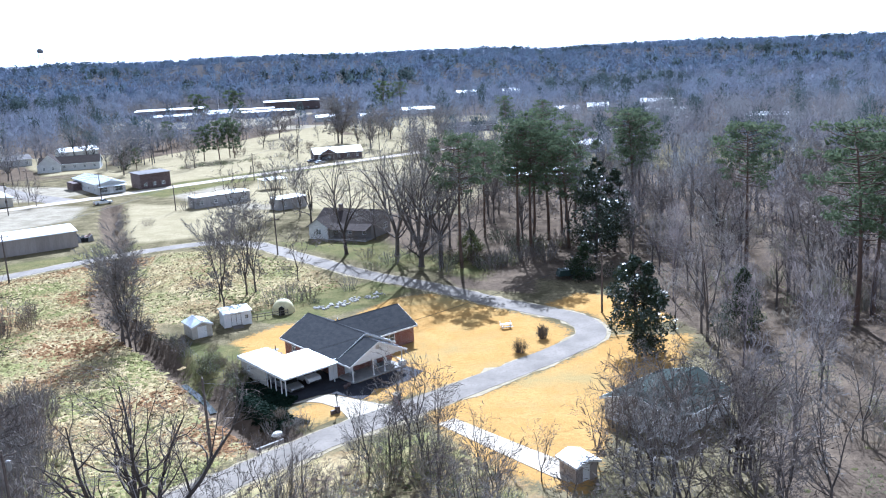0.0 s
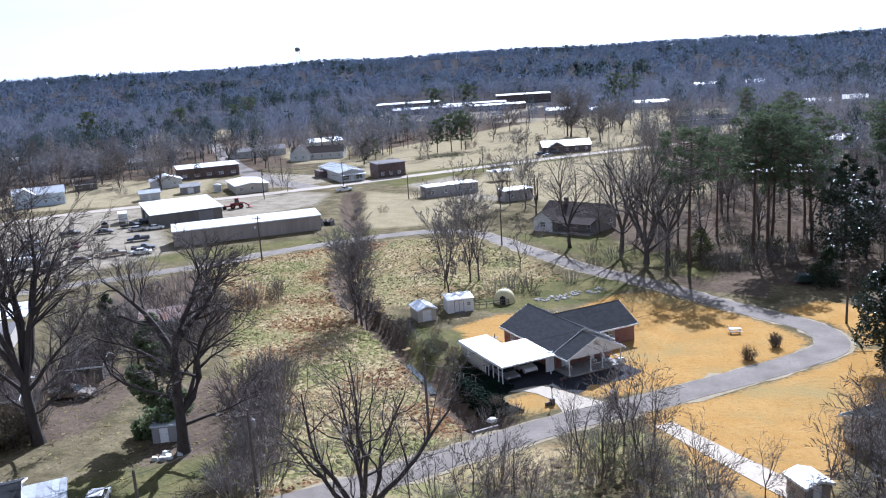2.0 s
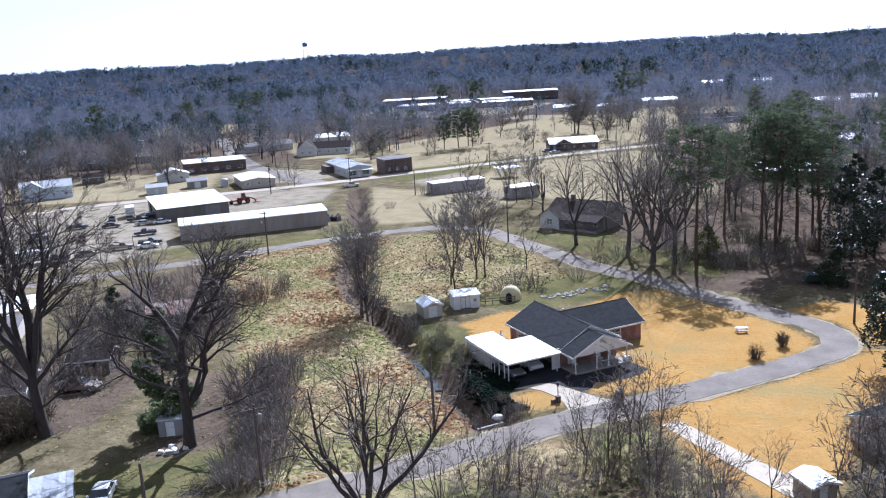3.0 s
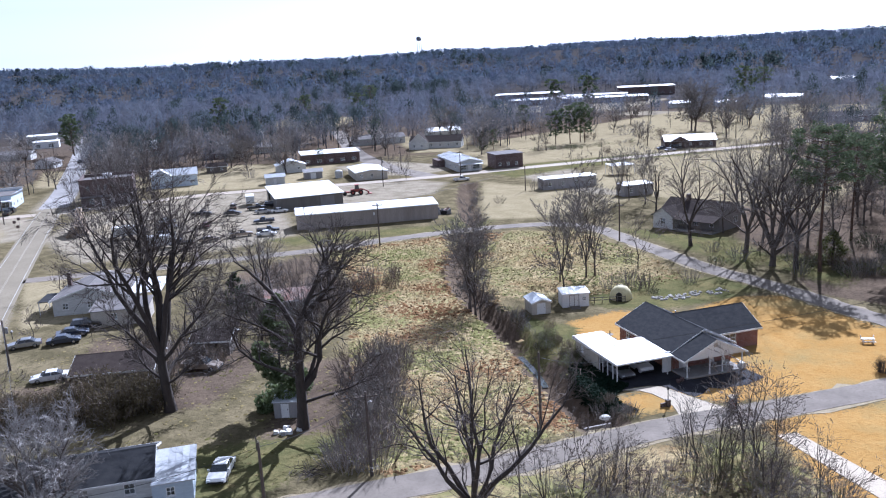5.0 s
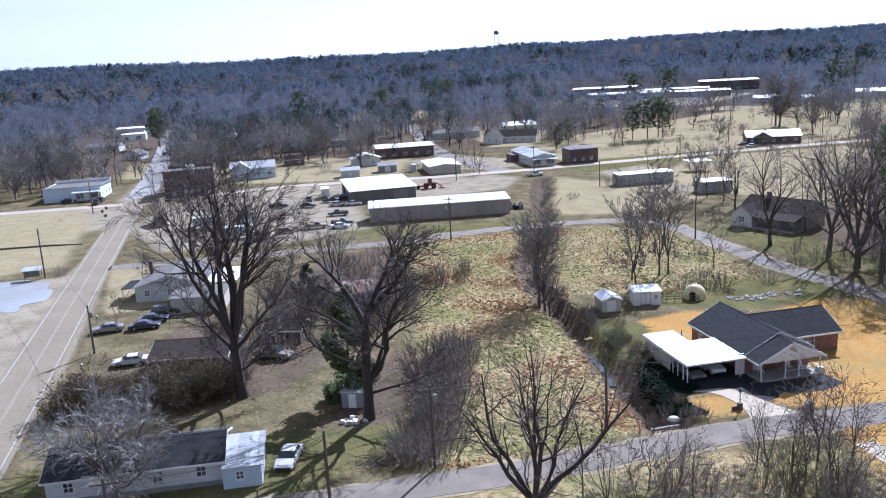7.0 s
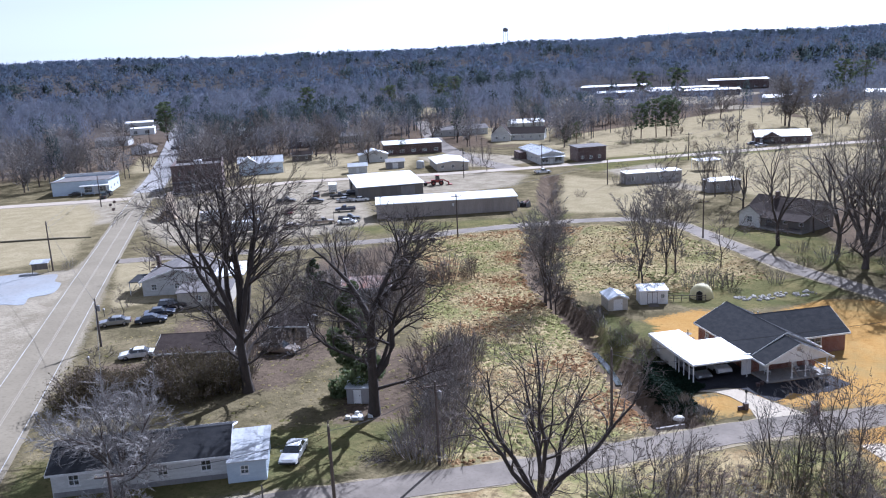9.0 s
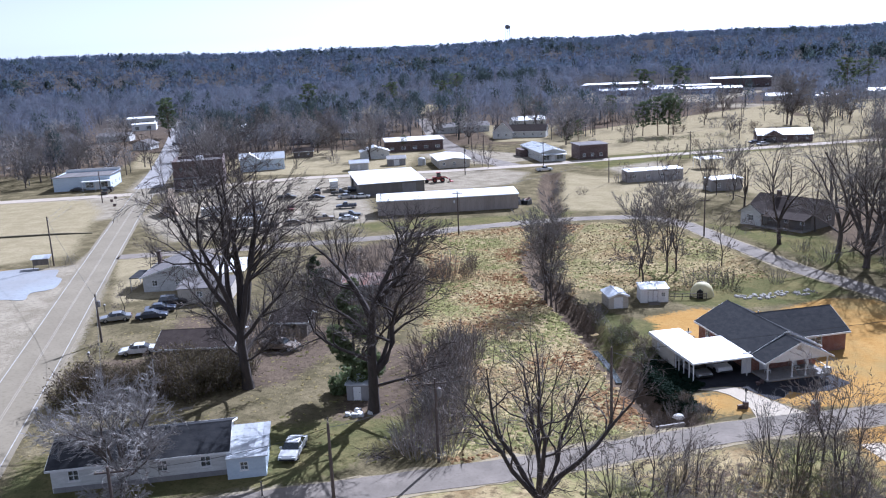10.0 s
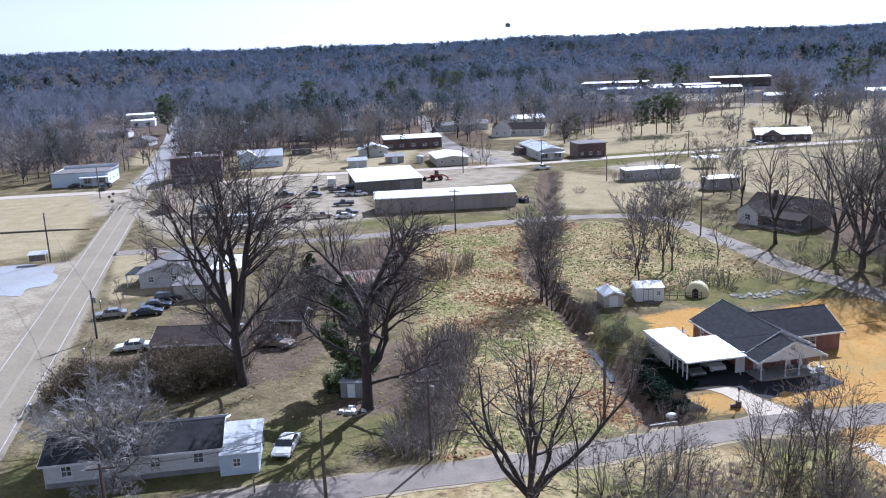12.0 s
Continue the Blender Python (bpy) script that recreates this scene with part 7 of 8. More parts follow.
# dark leaves added in place of the shadow beside the carport
gc = Geo()
rs = random.Random(84)
SHADE_OUTLINE = [(-24.4, 99.0), (-23.6, 96.0), (-22.6, 91.0), (-20.6, 87.0), (-17.2, 83.2), (-13.4, 84.9), (-15.2, 86.2), (-16.6, 88.4), (-15.6, 92.0), (-17.2, 92.9), (-19.4, 95.6), (-23.6, 100.2)]
cx, cy = np.array([c[0] for c in CREEK]), np.array([c[1] for c in CREEK])
spots = []
while len(spots) < 8600:
    x, y = rs.uniform(-25, -13), rs.uniform(83, 101)
    if in_poly(x, y, SHADE_OUTLINE) and (np.abs(cx - x) + np.abs(cy - y)).min() > 2.2:
        spots.append((x, y))
for (x, y), z in zip(spots, land(np.array([q[0] for q in spots]), np.array([q[1] for q in spots]))):
    gc.leaf((x, y, float(z) + rs.uniform(0.05, 0.28)), rs, rs.uniform(0.14, 0.26), 0.75)
solid("ivy_cover", gc, LEAF_SHADE, "layer of dark leaves standing in for shadow between carport and creek", "ground cover", kind="stuff")


# ---- vehicles ----
def vehicle(kind, paint, x, y, rot, label, z=0.0, category="car", group="parked vehicles"):
    """A car along x, its nose at +x."""
    T = thing(kind, label, category, pose(x, y, z, 0, 0, rot), group)
    long = {"sedan": 4.75, "suv": 4.6, "pickup": 5.4}[kind]
    a, w = long / 2, 0.9
    base = 0.32
    if kind == "sedan":
        body = [(-a, 0.45), (-a + 0.05, 0.85), (-a + 0.75, 0.95), (-a + 1.0, 0.97), (0.95, 0.97), (1.15, 0.93), (a - 0.25, 0.78), (a, 0.6), (a, 0.4), (a - 0.2, base), (-a + 0.2, base)]
        cab, roof = [(-a + 0.75, 0.955), (1.1, 0.955)], [(-a + 1.4, 1.42), (0.35, 1.42)]
    elif kind == "suv":
        body = [(-a, 0.5), (-a + 0.03, 1.05), (-a + 0.1, 1.08), (0.9, 1.08), (1.15, 1.05), (a - 0.2, 0.92), (a, 0.7), (a, 0.45), (a - 0.2, base), (-a + 0.2, base)]
        cab, roof = [(-a + 0.08, 1.075), (1.1, 1.075)], [(-a + 0.4, 1.72), (0.3, 1.72)]
    else:
        body = [(-a, 0.5), (-a, 1.0), (-0.45, 1.0), (-0.45, 1.08), (1.0, 1.08), (1.25, 1.05), (a - 0.15, 0.95), (a, 0.75), (a, 0.45), (a - 0.2, 0.4), (-a + 0.2, 0.4)]
        cab, roof = [(-0.44, 1.075), (1.15, 1.075)], [(-0.3, 1.75), (0.5, 1.75)]
    # rounded flanks: the outline drawn in towards the sides
    g = Geo()
    n = len(body)
    cz = sum(p[1] for p in body) / n
    for yy, s in ((-w, 0.93), (-w + 0.1, 1.0), (w - 0.1, 1.0), (w, 0.93)):
        g.v.extend([(p[0] * (0.985 if s < 1 else 1), yy, cz + (p[1] - cz) * s) for p in body])
    for k in range(3):
        g.f.extend([(k * n + i, k * n + (i + 1) % n, (k + 1) * n + (i + 1) % n, (k + 1) * n + i) for i in range(n)])
    g.f.extend([tuple(range(n - 1, -1, -1)), tuple(range(3 * n, 4 * n))])
    B = part("body", g, paint, T)
    (c0, zc), (c1, _) = cab
    (r0, zr), (r1, _) = roof
    wi = w - 0.2
    g = Geo().add([(c0, -w + 0.06, zc), (c1, -w + 0.06, zc), (c1, w - 0.06, zc), (c0, w - 0.06, zc), (r0, -wi, zr - 0.06), (r1, -wi, zr - 0.06), (r1, wi, zr - 0.06), (r0, wi, zr - 0.06)],
                  [(0, 1, 5, 4), (1, 2, 6, 5), (2, 3, 7, 6), (3, 0, 4, 7), (4, 5, 6, 7)])
    part("window_band", g, mat_tint(), T, "dark tinted glass")
    part("roof", Geo().add([(r0 - 0.03, -wi - 0.02, zr - 0.055), (r1 + 0.03, -wi - 0.02, zr - 0.055), (r1 + 0.03, wi + 0.02, zr - 0.055), (r0 - 0.03, wi + 0.02, zr - 0.055),
                            (r0 + 0.1, -wi + 0.08, zr), (r1 - 0.1, -wi + 0.08, zr), (r1 - 0.1, wi - 0.08, zr), (r0 + 0.1, wi - 0.08, zr)],
                           [(3, 2, 1, 0), (4, 5, 6, 7), (0, 1, 5, 4), (1, 2, 6, 5), (2, 3, 7, 6), (3, 0, 4, 7)]), paint, T)
    for s in (-1, 1):
        mid0, mid1 = (c0 + c1) / 2, (r0 + r1) / 2
        part("pillar", Geo().tube([(mid0, s * (w - 0.05), zc), (mid1, s * (wi + 0.01), zr - 0.05)], [0.05, 0.04], 4), paint, T)
    wheel_r = 0.33 if kind == "sedan" else 0.37
    for wx in (-a + 0.9, a - 0.95):
        for s in (-1, 1):
            W = part("wheel", Geo().tube([(0, -0.1, 0), (0, -0.11, 0), (0, 0.11, 0), (0, 0.1, 0)], [wheel_r * 0.9, wheel_r, wheel_r, wheel_r * 0.9], 14), BLACK, T, "", pose(wx, s * (w - 0.1), wheel_r))
            part("rim", Geo().tube([(0, s * 0.105, 0), (0, s * 0.125, 0)], [wheel_r * 0.62, wheel_r * 0.5], 10), CHROME, W)
    for s in (-1, 1):
        part("headlight", Geo().box(a - 0.1, a + 0.015, s * 0.68 - 0.16, s * 0.68 + 0.16, 0.58, 0.72), LAMP_CLEAR, T)
        part("taillight", Geo().box(-a - 0.02, -a + 0.08, s * 0.7 - 0.14, s * 0.7 + 0.14, 0.62, 0.8), LAMP_RED, T)
        part("mirror", Geo().box(c1 - 0.35, c1 - 0.15, s * (w + 0.08) - 0.09, s * (w + 0.08) + 0.09, zc + 0.02, zc + 0.16), paint, T)
    part("bumper", Geo().box(a - 0.06, a + 0.06, -w + 0.12, w - 0.12, 0.38, 0.54), BLACK, T)
    part("bumper", Geo().box(-a - 0.06, -a + 0.06, -w + 0.12, w - 0.12, 0.4, 0.56), BLACK, T)
    if kind == "pickup":
        part("bed_liner", Geo().box(-a + 0.1, -0.55, -w + 0.14, w - 0.14, 1.002, 1.012), BLACK, T)
        part("bed_side", Geo().box(-a, -0.5, -w, -w + 0.1, 1.013, 1.14).box(-a, -0.5, w - 0.1, w, 1.013, 1.14).box(-a, -a + 0.08, -w + 0.1, w - 0.1, 1.013, 1.14), paint, T)
    return T


TINT_GLASS = mat("tinted_glass", (0.02, 0.025, 0.03), (0.03, 0.035, 0.04), 1.0, 0.06, 0.0, spec=0.8)


def mat_tint():
    return TINT_GLASS


HX, HY, HR = -8.0, 100.3, radians(39)


def yard(u, v):
    """A place by the ranch house: u across its front, v out from it."""
    return HX + u * math.cos(HR) + v * math.sin(HR), HY + u * math.sin(HR) - v * math.cos(HR)


for kind, paint, (x, y), rot, lab, z in (("sedan", PAINT_SILVER, yard(-10.4, -2.0), -51, "silver sedan parked under the carport", 0.03), ("suv", PAINT_WHITE, yard(-7.5, -2.6), -51, "white hatchback parked under the carport", 0.03)):
    vehicle(kind, paint, x, y, rot, lab, z)
for kind, paint, x, y, rot, lab in (
        ("sedan", PAINT_WHITE, -49.8, 60.0, -68, "white sedan parked in the mobile home's yard"), ("sedan", PAINT_SILVER, -104.0, 85.6, 223, "pale silver sedan parked on the grass by the road"), ("suv", PAINT_BLACK, -101.6, 95.4, 40, "black van beside the roadside house"),
        ("sedan", PAINT_BLUE, -100.8, 91.8, 40, "dark blue sedan beside the roadside house"), ("sedan", PAINT_BLUE, -99.3, 88.6, 40, "navy sedan beside the roadside house"), ("sedan", PAINT_WHITE, -88.6, 75.8, 220, "white car half hidden by a low house"),
        ("pickup", PAINT_TAN, -70.6, 84.2, 10, "tan pickup beside the dark shed"), ("pickup", PAINT_TAN, -119.5, 163.5, 40, "tan truck parked on the gravel lot"), ("sedan", PAINT_WHITE, -113.5, 165.2, 24, "white car parked by the warehouse"),
        ("pickup", PAINT_BLACK, -115.5, 169.0, 30, "black pickup parked by the warehouse"), ("suv", PAINT_BLACK, -136.8, 203.5, 35, "black car beside the repair shop"), ("pickup", PAINT_BLACK, -138.6, 198.5, 35, "dark pickup beside the repair shop"),
        ("sedan", PAINT_SILVER, -132.8, 193.0, 30, "silver car before the repair shop"), ("sedan", PAINT_WHITE, -128.6, 194.8, 30, "white car before the repair shop"), ("pickup", PAINT_BLACK, -218.5, 182.8, 128, "dark pickup by the corner store"),
        ("suv", PAINT_BLACK, -221.8, 187.5, 128, "dark car by the corner store"), ("sedan", PAINT_BLACK, -233.5, 184.4, 38, "dark car in the store's shade"), ("pickup", PAINT_WHITE, -96.2, 254.4, 40, "white pickup on the road's shoulder"),
        ("sedan", PAINT_BLUE, -41.8, 339.5, 30, "dark blue car by the white-roofed bungalow"), ("sedan", PAINT_SILVER, -38.2, 333.5, 40, "silver car passing the bungalow's drive"), ("suv", PAINT_BLACK, -36.6, 342.2, 30, "dark car by the white-roofed bungalow"),
        ("suv", PAINT_BLACK, -316.5, 312.5, 30, "black car parked along the main road"), ("sedan", PAINT_BLUE, -286, 168, 30, "blue car beyond the corner store"), ("sedan", PAINT_BLACK, -281, 172, 30, "black car beyond the corner store"),
        ("sedan", PAINT_BLACK, -196.5, 190.5, 40, "dark car before the brick block"), ("suv", PAINT_SILVER, -141.0, 270.0, 35, "silver car behind the diner")):
    vehicle(kind, paint, x, y, rot, lab)
# old vehicles kept on the gravel lot
rng = random.Random(17)
for k, (x, y) in enumerate(((-128, 152), (-124, 157), (-139, 160), (-146, 169), (-137, 173), (-152, 176), (-150, 188), (-141, 190), (-147, 199), (-124, 180))):
    vehicle(("pickup", "sedan", "suv")[k % 3], (PAINT_BLACK, PAINT_TAN, PAINT_BLUE, PAINT_SILVER, PAINT_RED, PAINT_WHITE, PAINT_BLACK)[k % 7], x, y, 32 + rng.choice((0, 90, 12, 180)), "old vehicle standing on the gravel salvage lot")
for x, y, r, L, lab in ((-132, 149.5, 36, 7, "white box trailer on the gravel lot"), (-146, 206, 126, 6, "pale box trailer on the gravel lot"), (-150, 158, 36, 6, "white box trailer among old vehicles")):
    T = thing("box_trailer", lab, "trailer", pose(x, y, 0, 0, 0, r))
    part("box", Geo().box(-L / 2, L / 2, -1.2, 1.2, 0.75, 2.9), WHITE_DIRTY, T)
    part("roof", Geo().box(-L / 2 - 0.03, L / 2 + 0.03, -1.23, 1.23, 2.904, 2.98), ROOF_WHITE, T)
    part("hitch", Geo().tube([(L / 2, 0, 0.6), (L / 2 + 1.4, 0, 0.55)], [0.07, 0.05], 5), BLACK, T)
    for s in (-1, 1):
        part("wheel", Geo().tube([(0, -0.12, 0), (0, 0.12, 0)], [0.4, 0.4], 12), BLACK, T, "", pose(-0.6, s * 1.1, 0.4))

# red loader
LD = thing("wheel_loader", "red wheel loader with long arms on the gravel lot", "loader", pose(-120.2, 226.2, 0, 0, 0, 30))
part("body", Geo().prism([(-2.2, 0.9), (1.0, 0.9), (1.2, 1.5), (0.2, 1.7), (-2.2, 1.8)], -0.9, 0.9), RED_PAINT, LD)
part("cab", Geo().add([(-0.9, -0.7, 1.75), (0.5, -0.7, 1.6), (0.5, 0.7, 1.6), (-0.9, 0.7, 1.75), (-0.8, -0.6, 3.0), (0.3, -0.6, 3.0), (0.3, 0.6, 3.0), (-0.8, 0.6, 3.0)], [(0, 1, 5, 4), (1, 2, 6, 5), (2, 3, 7, 6), (3, 0, 4, 7), (4, 5, 6, 7)]), TINT_GLASS, LD)
part("cab_roof", Geo().box(-0.95, 0.45, -0.72, 0.72, 3.004, 3.12), RED_PAINT, LD)
for s in (-1, 1):
    part("arm", Geo().tube([(0.4, s * 0.6, 1.7), (1.9, s * 0.6, 1.5), (3.3, s * 0.6, 0.7)], [0.14, 0.14, 0.1], 6), RED_PAINT, LD)
    for wx in (-1.5, 0.9):
        W = part("wheel", Geo().tube([(0, -0.25, 0), (0, 0.25, 0)], [0.75, 0.75], 16), BLACK, LD, "", pose(wx, s * 0.95, 0.75))
        part("rim", Geo().tube([(0, s * 0.252, 0), (0, s * 0.27, 0)], [0.36, 0.3], 10), RED_PAINT, W)
part("bucket", Geo().prism([(3.1, 0.15), (4.3, 0.1), (4.35, 0.2), (3.4, 0.3), (3.3, 1.1), (3.1, 1.1)], -1.2, 1.2), RED_PAINT, LD)
part("counterweight", Geo().box(-4.6, -2.25, -0.6, 0.6, 0.7, 1.1), RED_PAINT, LD)
for s in (-1, 1):
    part("wheel", Geo().tube([(0, -0.2, 0), (0, 0.2, 0)], [0.6, 0.6], 14), BLACK, LD, "", pose(-4.0, s * 0.85, 0.6))

T = thing("scrap_pile", "dark rusty machinery scrap at the warehouse's end", "scrap heap", pose(-80.4, 196.5, 0, 0, 0, 30))
rs = random.Random(31)
for k in range(9):
    part("scrap", Geo().prism([(-0.6, 0), (0.7, 0), (0.5, 0.8 + 0.15 * k), (-0.3, 1.0)], -0.3, 0.35), (ROOF_RUST, BLACK, GREY_METAL)[k % 3], T, "", pose(rs.uniform(-1.6, 1.6), rs.uniform(-1.4, 1.4), 0, 0, 0, rs.uniform(0, 180)))

# log pile, in place of an unclear clump of upright brown stems, and chip heap
for k in range(27):
    row = 0 if k < 8 else 1 if k < 15 else 2 if k < 20 else 3 if k < 24 else 4
    col = k - (0, 8, 15, 20, 24)[row]
    dy, dz = 0.62 * (col + row * 0.5) - 2.3, 0.32 + 0.54 * row
    solid("log", Geo().tube([(-4.6 - 0.35 * (k % 3), dy, dz), (4.4 + 0.4 * (k % 4), dy + 0.08, dz + 0.9 * row)], [0.32, 0.27], 8), LOG, "log in a roadside pile standing in for an unclear brown clump", "log", pose(-168.0, 160.5, 0, 0, 0, 128), "stacked logs")
rs = random.Random(17)
hp = Geo()
for i in range(8):
    r, z = 5.4 * (1 - (i / 7) ** 1.3), 1.7 * (i / 7)
    for j in range(22):
        q = r * (1 + 0.13 * math.sin(3 * j * 0.2856 + 1) + rs.uniform(-0.05, 0.05)) + 0.02
        hp.v.append((math.cos(j * 0.2856) * q * 1.25, math.sin(j * 0.2856) * q * 0.8, z - 0.05 + rs.uniform(-0.05, 0.05)))
for i in range(7):
    for j in range(22):
        hp.f.append((i * 22 + j, i * 22 + (j + 1) % 22, (i + 1) * 22 + (j + 1) % 22, (i + 1) * 22 + j))
solid("mulch_heap", hp, mat("wood_chips", (0.52, 0.44, 0.29), (0.42, 0.34, 0.21), 0.8, 0.95, 0.6, fine=6), "low heap of pale wood chips beside the stacked logs", "heap", pose(-163.5, 166.5, 0, 0, 0, 130), smooth=True)


# ---- poles and wires ----
def utility_pole(x, y, h, rot=0.0, arm=True, drum=False, label="weathered wooden utility pole", lean=0.0):
    T = thing("utility_pole", label, "utility pole", pose(x, y, land_at(x, y), 0, lean, rot), "utility poles")
    part("shaft", Geo().tube([(0, 0, -0.5), (0, 0, h * 0.5), (0, 0, h)], [0.17, 0.145, 0.11], 9), WOOD_POLE, T)
    if arm:
        A = part("crossarm", Geo().box(-1.15, 1.15, 0.11, 0.22, h - 0.65, h - 0.52), WOOD_POLE, T)
        for s in (-1.0, -0.4, 0.4, 1.0):
            part("insulator", Geo().tube([(s, 0.16, h - 0.515), (s, 0.16, h - 0.45), (s, 0.16, h - 0.36)], [0.05, 0.07, 0.03], 6), CONCRETE, A)
    else:
        part("insulator", Geo().tube([(0, 0, h + 0.002), (0, 0, h + 0.1), (0, 0, h + 0.2)], [0.05, 0.07, 0.03], 6), CONCRETE, T)
    if drum:
        part("transformer", Geo().tube([(0.36, 0, h - 1.9), (0.36, 0, h - 1.8), (0.36, 0, h - 1.05), (0.36, 0, h - 0.98)], [0.15, 0.22, 0.22, 0.1], 10), GREY_METAL, T, "grey drum transformer")
    return T


POLES = {"n": (-22.6, 78.2, 8.4), "m": (-35.4, 63.9, 8.6), "r": (26.3, 118.0, 9.2), "w": (-79.9, 158.2, 9.6), "a": (-147.3, 108.1, 10.2), "b": (-97.6, 77.4, 7.2), "c": (-119.1, 242.2, 9.5), "d": (-57.0, 292.3, 9.5), "e": (-49.7, 354.1, 9.0), "f": (-68.9, 235.2, 7.5),
         "g": (-204.7, 169.6, 9.5), "h": (-250.3, 220.0, 10), "i": (-99.5, 262.5, 9), "j": (-131, 283, 9), "k": (-150, 312, 9), "o": (-52.5, 40.5, 7.5), "p": (-40, 53, 8.0), "q": (-30, 170, 8.0), "s": (-58, 418, 10), "t": (-16, 380, 9), "u": (-300, 275, 10), "v": (-340, 318, 10)}
for key, (x, y, h) in POLES.items():
    utility_pole(x, y, h, {"r": 8, "w": 30, "a": -40, "g": -45, "h": -45}.get(key, 35), key not in "nbfp", key in "mbc", "weathered wooden utility pole with transformer" if key in "mbc" else "weathered wooden utility pole")


def wire(a, b, za, zb, sag, label="thin dark overhead wire"):
    (x0, y0, h0), (x1, y1, h1) = POLES[a], POLES[b]
    pts = []
    for k in range(17):
        t = k / 16
        pts.append((x0 + (x1 - x0) * t, y0 + (y1 - y0) * t, (h0 - za) * (1 - t) + (h1 - zb) * t - sag * 4 * t * (1 - t)))
    solid("overhead_wire", Geo().tube(pts, [0.022] * 17, 4, False), WIRE, label, "wire", group="overhead wires")


for a, b in (("m", "n"), ("m", "p"), ("p", "o"), ("o", "b"), ("b", "a"), ("a", "g"), ("g", "h"), ("h", "u"), ("u", "v"), ("w", "f"), ("f", "c"), ("c", "i"), ("i", "d"), ("d", "e"), ("i", "j"), ("j", "k"), ("n", "r")):
    wire(a, b, 0.4, 0.4, 0.7)
    if a in "gahciu":
        wire(a, b, 1.5, 1.5, 0.9)
# second line on the tall pole by the loop
solid("overhead_wire", Geo().tube([(26.3 + 60 * t, 118 + 3 * t, 9.0 - 2.0 * 4 * t * (1 - t) * 0.4) for t in [k / 12 for k in range(13)]], [0.022] * 13, 4, False), WIRE, "thin dark overhead wire running into the wood", "wire", group="overhead wires")
pw = yard(-12.1, -0.3)
solid("service_wire", Geo().tube([(-22.6 + (pw[0] + 22.6) * t, 78.2 + (pw[1] - 78.2) * t, 7.9 + (2.7 - 7.9) * t - 0.5 * 4 * t * (1 - t)) for t in [k / 12 for k in range(13)]], [0.02] * 13, 4, False), WIRE, "service wire dropping to the carport", "wire")

# street signs and posts by the crossing
for x, y in ((-197, 168), (-193.5, 163.5), (-186, 158)):
    T = thing("road_sign", "small road sign on a thin steel post", "road sign", pose(x, y, 0, 0, 0, 40))
    part("post", Geo().tube([(0, 0, 0), (0, 0, 2.6)], [0.035, 0.035], 6), CHROME, T)
    part("plate", Geo().box(-0.38, 0.38, -0.06, -0.04, 1.75, 2.5), BRICK_OLD, T)

# ---- round the ranch house ----
MB = thing("brick_mailbox", "red brick mailbox pillar with pale cap", "mailbox", pose(-3.9, 88.3, 0, 0, 0, 38))
part("pillar", Geo().box(-0.32, 0.32, -0.32, 0.32, 0, 1.25), BRICK, MB)
part("cap", Geo().prism([(-0.4, 1.252), (0.4, 1.252), (0.4, 1.34), (0.0, 1.5), (-0.4, 1.34)], -0.4, 0.4), CONCRETE, MB)
part("box_door", Geo().box(-0.15, 0.15, -0.345, -0.322, 0.85, 1.1), BLACK, MB)
GP = thing("gate_pillar", "black post lamp on a low brick base beside the driveway", "pillar", pose(-10.6, 87.2, 0, 0, 0, 38))
part("pillar", Geo().box(-0.22, 0.22, -0.22, 0.22, 0, 0.75), BRICK_OLD, GP)
part("lamp_post", Geo().tube([(0, 0, 0.75), (0, 0, 1.9)], [0.05, 0.045], 6), BLACK, GP)
part("lamp_head", Geo().tube([(0, 0, 1.9), (0, 0, 1.98), (0, 0, 2.2), (0, 0, 2.3)], [0.08, 0.14, 0.16, 0.05], 8), BLACK, GP)
part("wing_wall", Geo().box(-0.9, -0.225, -0.1, 0.1, 0, 0.45), BRICK_OLD, GP)

PT = thing("picnic_bench", "white garden bench and table on the straw lawn", "picnic bench", pose(11.4, 113.4, 0, 0, 0, 12) @ Matrix.Scale(0.85, 4))
part("tabletop", Geo().box(-0.9, 0.9, -0.38, 0.38, 0.7, 0.76), WHITE, PT)
for s in (-0.7, 0.7):
    part("leg", Geo().box(s - 0.05, s + 0.05, -0.7, 0.7, 0.32, 0.4).box(s - 0.05, s + 0.05, -0.4, -0.3, 0, 0.7).box(s - 0.05, s + 0.05, 0.3, 0.4, 0, 0.7), WHITE, PT)
    part("seat", Geo().box(-0.9, 0.9, s - 0.13, s + 0.13, 0.41, 0.46), WHITE, PT)
part("backrest", Geo().box(-0.95, -0.85, 0.6, 0.68, 0.3, 1.05).box(0.85, 0.95, 0.6, 0.68, 0.3, 1.05), WHITE, PT)

# white rock by the culvert, and the culvert itself
rock = Geo()
rr = random.Random(3)
for i in range(5):
    for k in range(9):
        a, t = 6.283 * k / 9, i / 4
        r = 0.75 * math.sqrt(max(0.02, 1 - (t * 0.98) ** 2)) * rr.uniform(0.85, 1.1)
        rock.v.append((r * math.cos(a) * 1.3, r * math.sin(a), -0.05 + 0.62 * t))
for i in range(4):
    for k in range(9):
        rock.f.append((i * 9 + k, i * 9 + (k + 1) % 9, i * 9 + 9 + (k + 1) % 9, i * 9 + 9 + k))
rock.f.append(tuple(36 + k for k in range(9)))
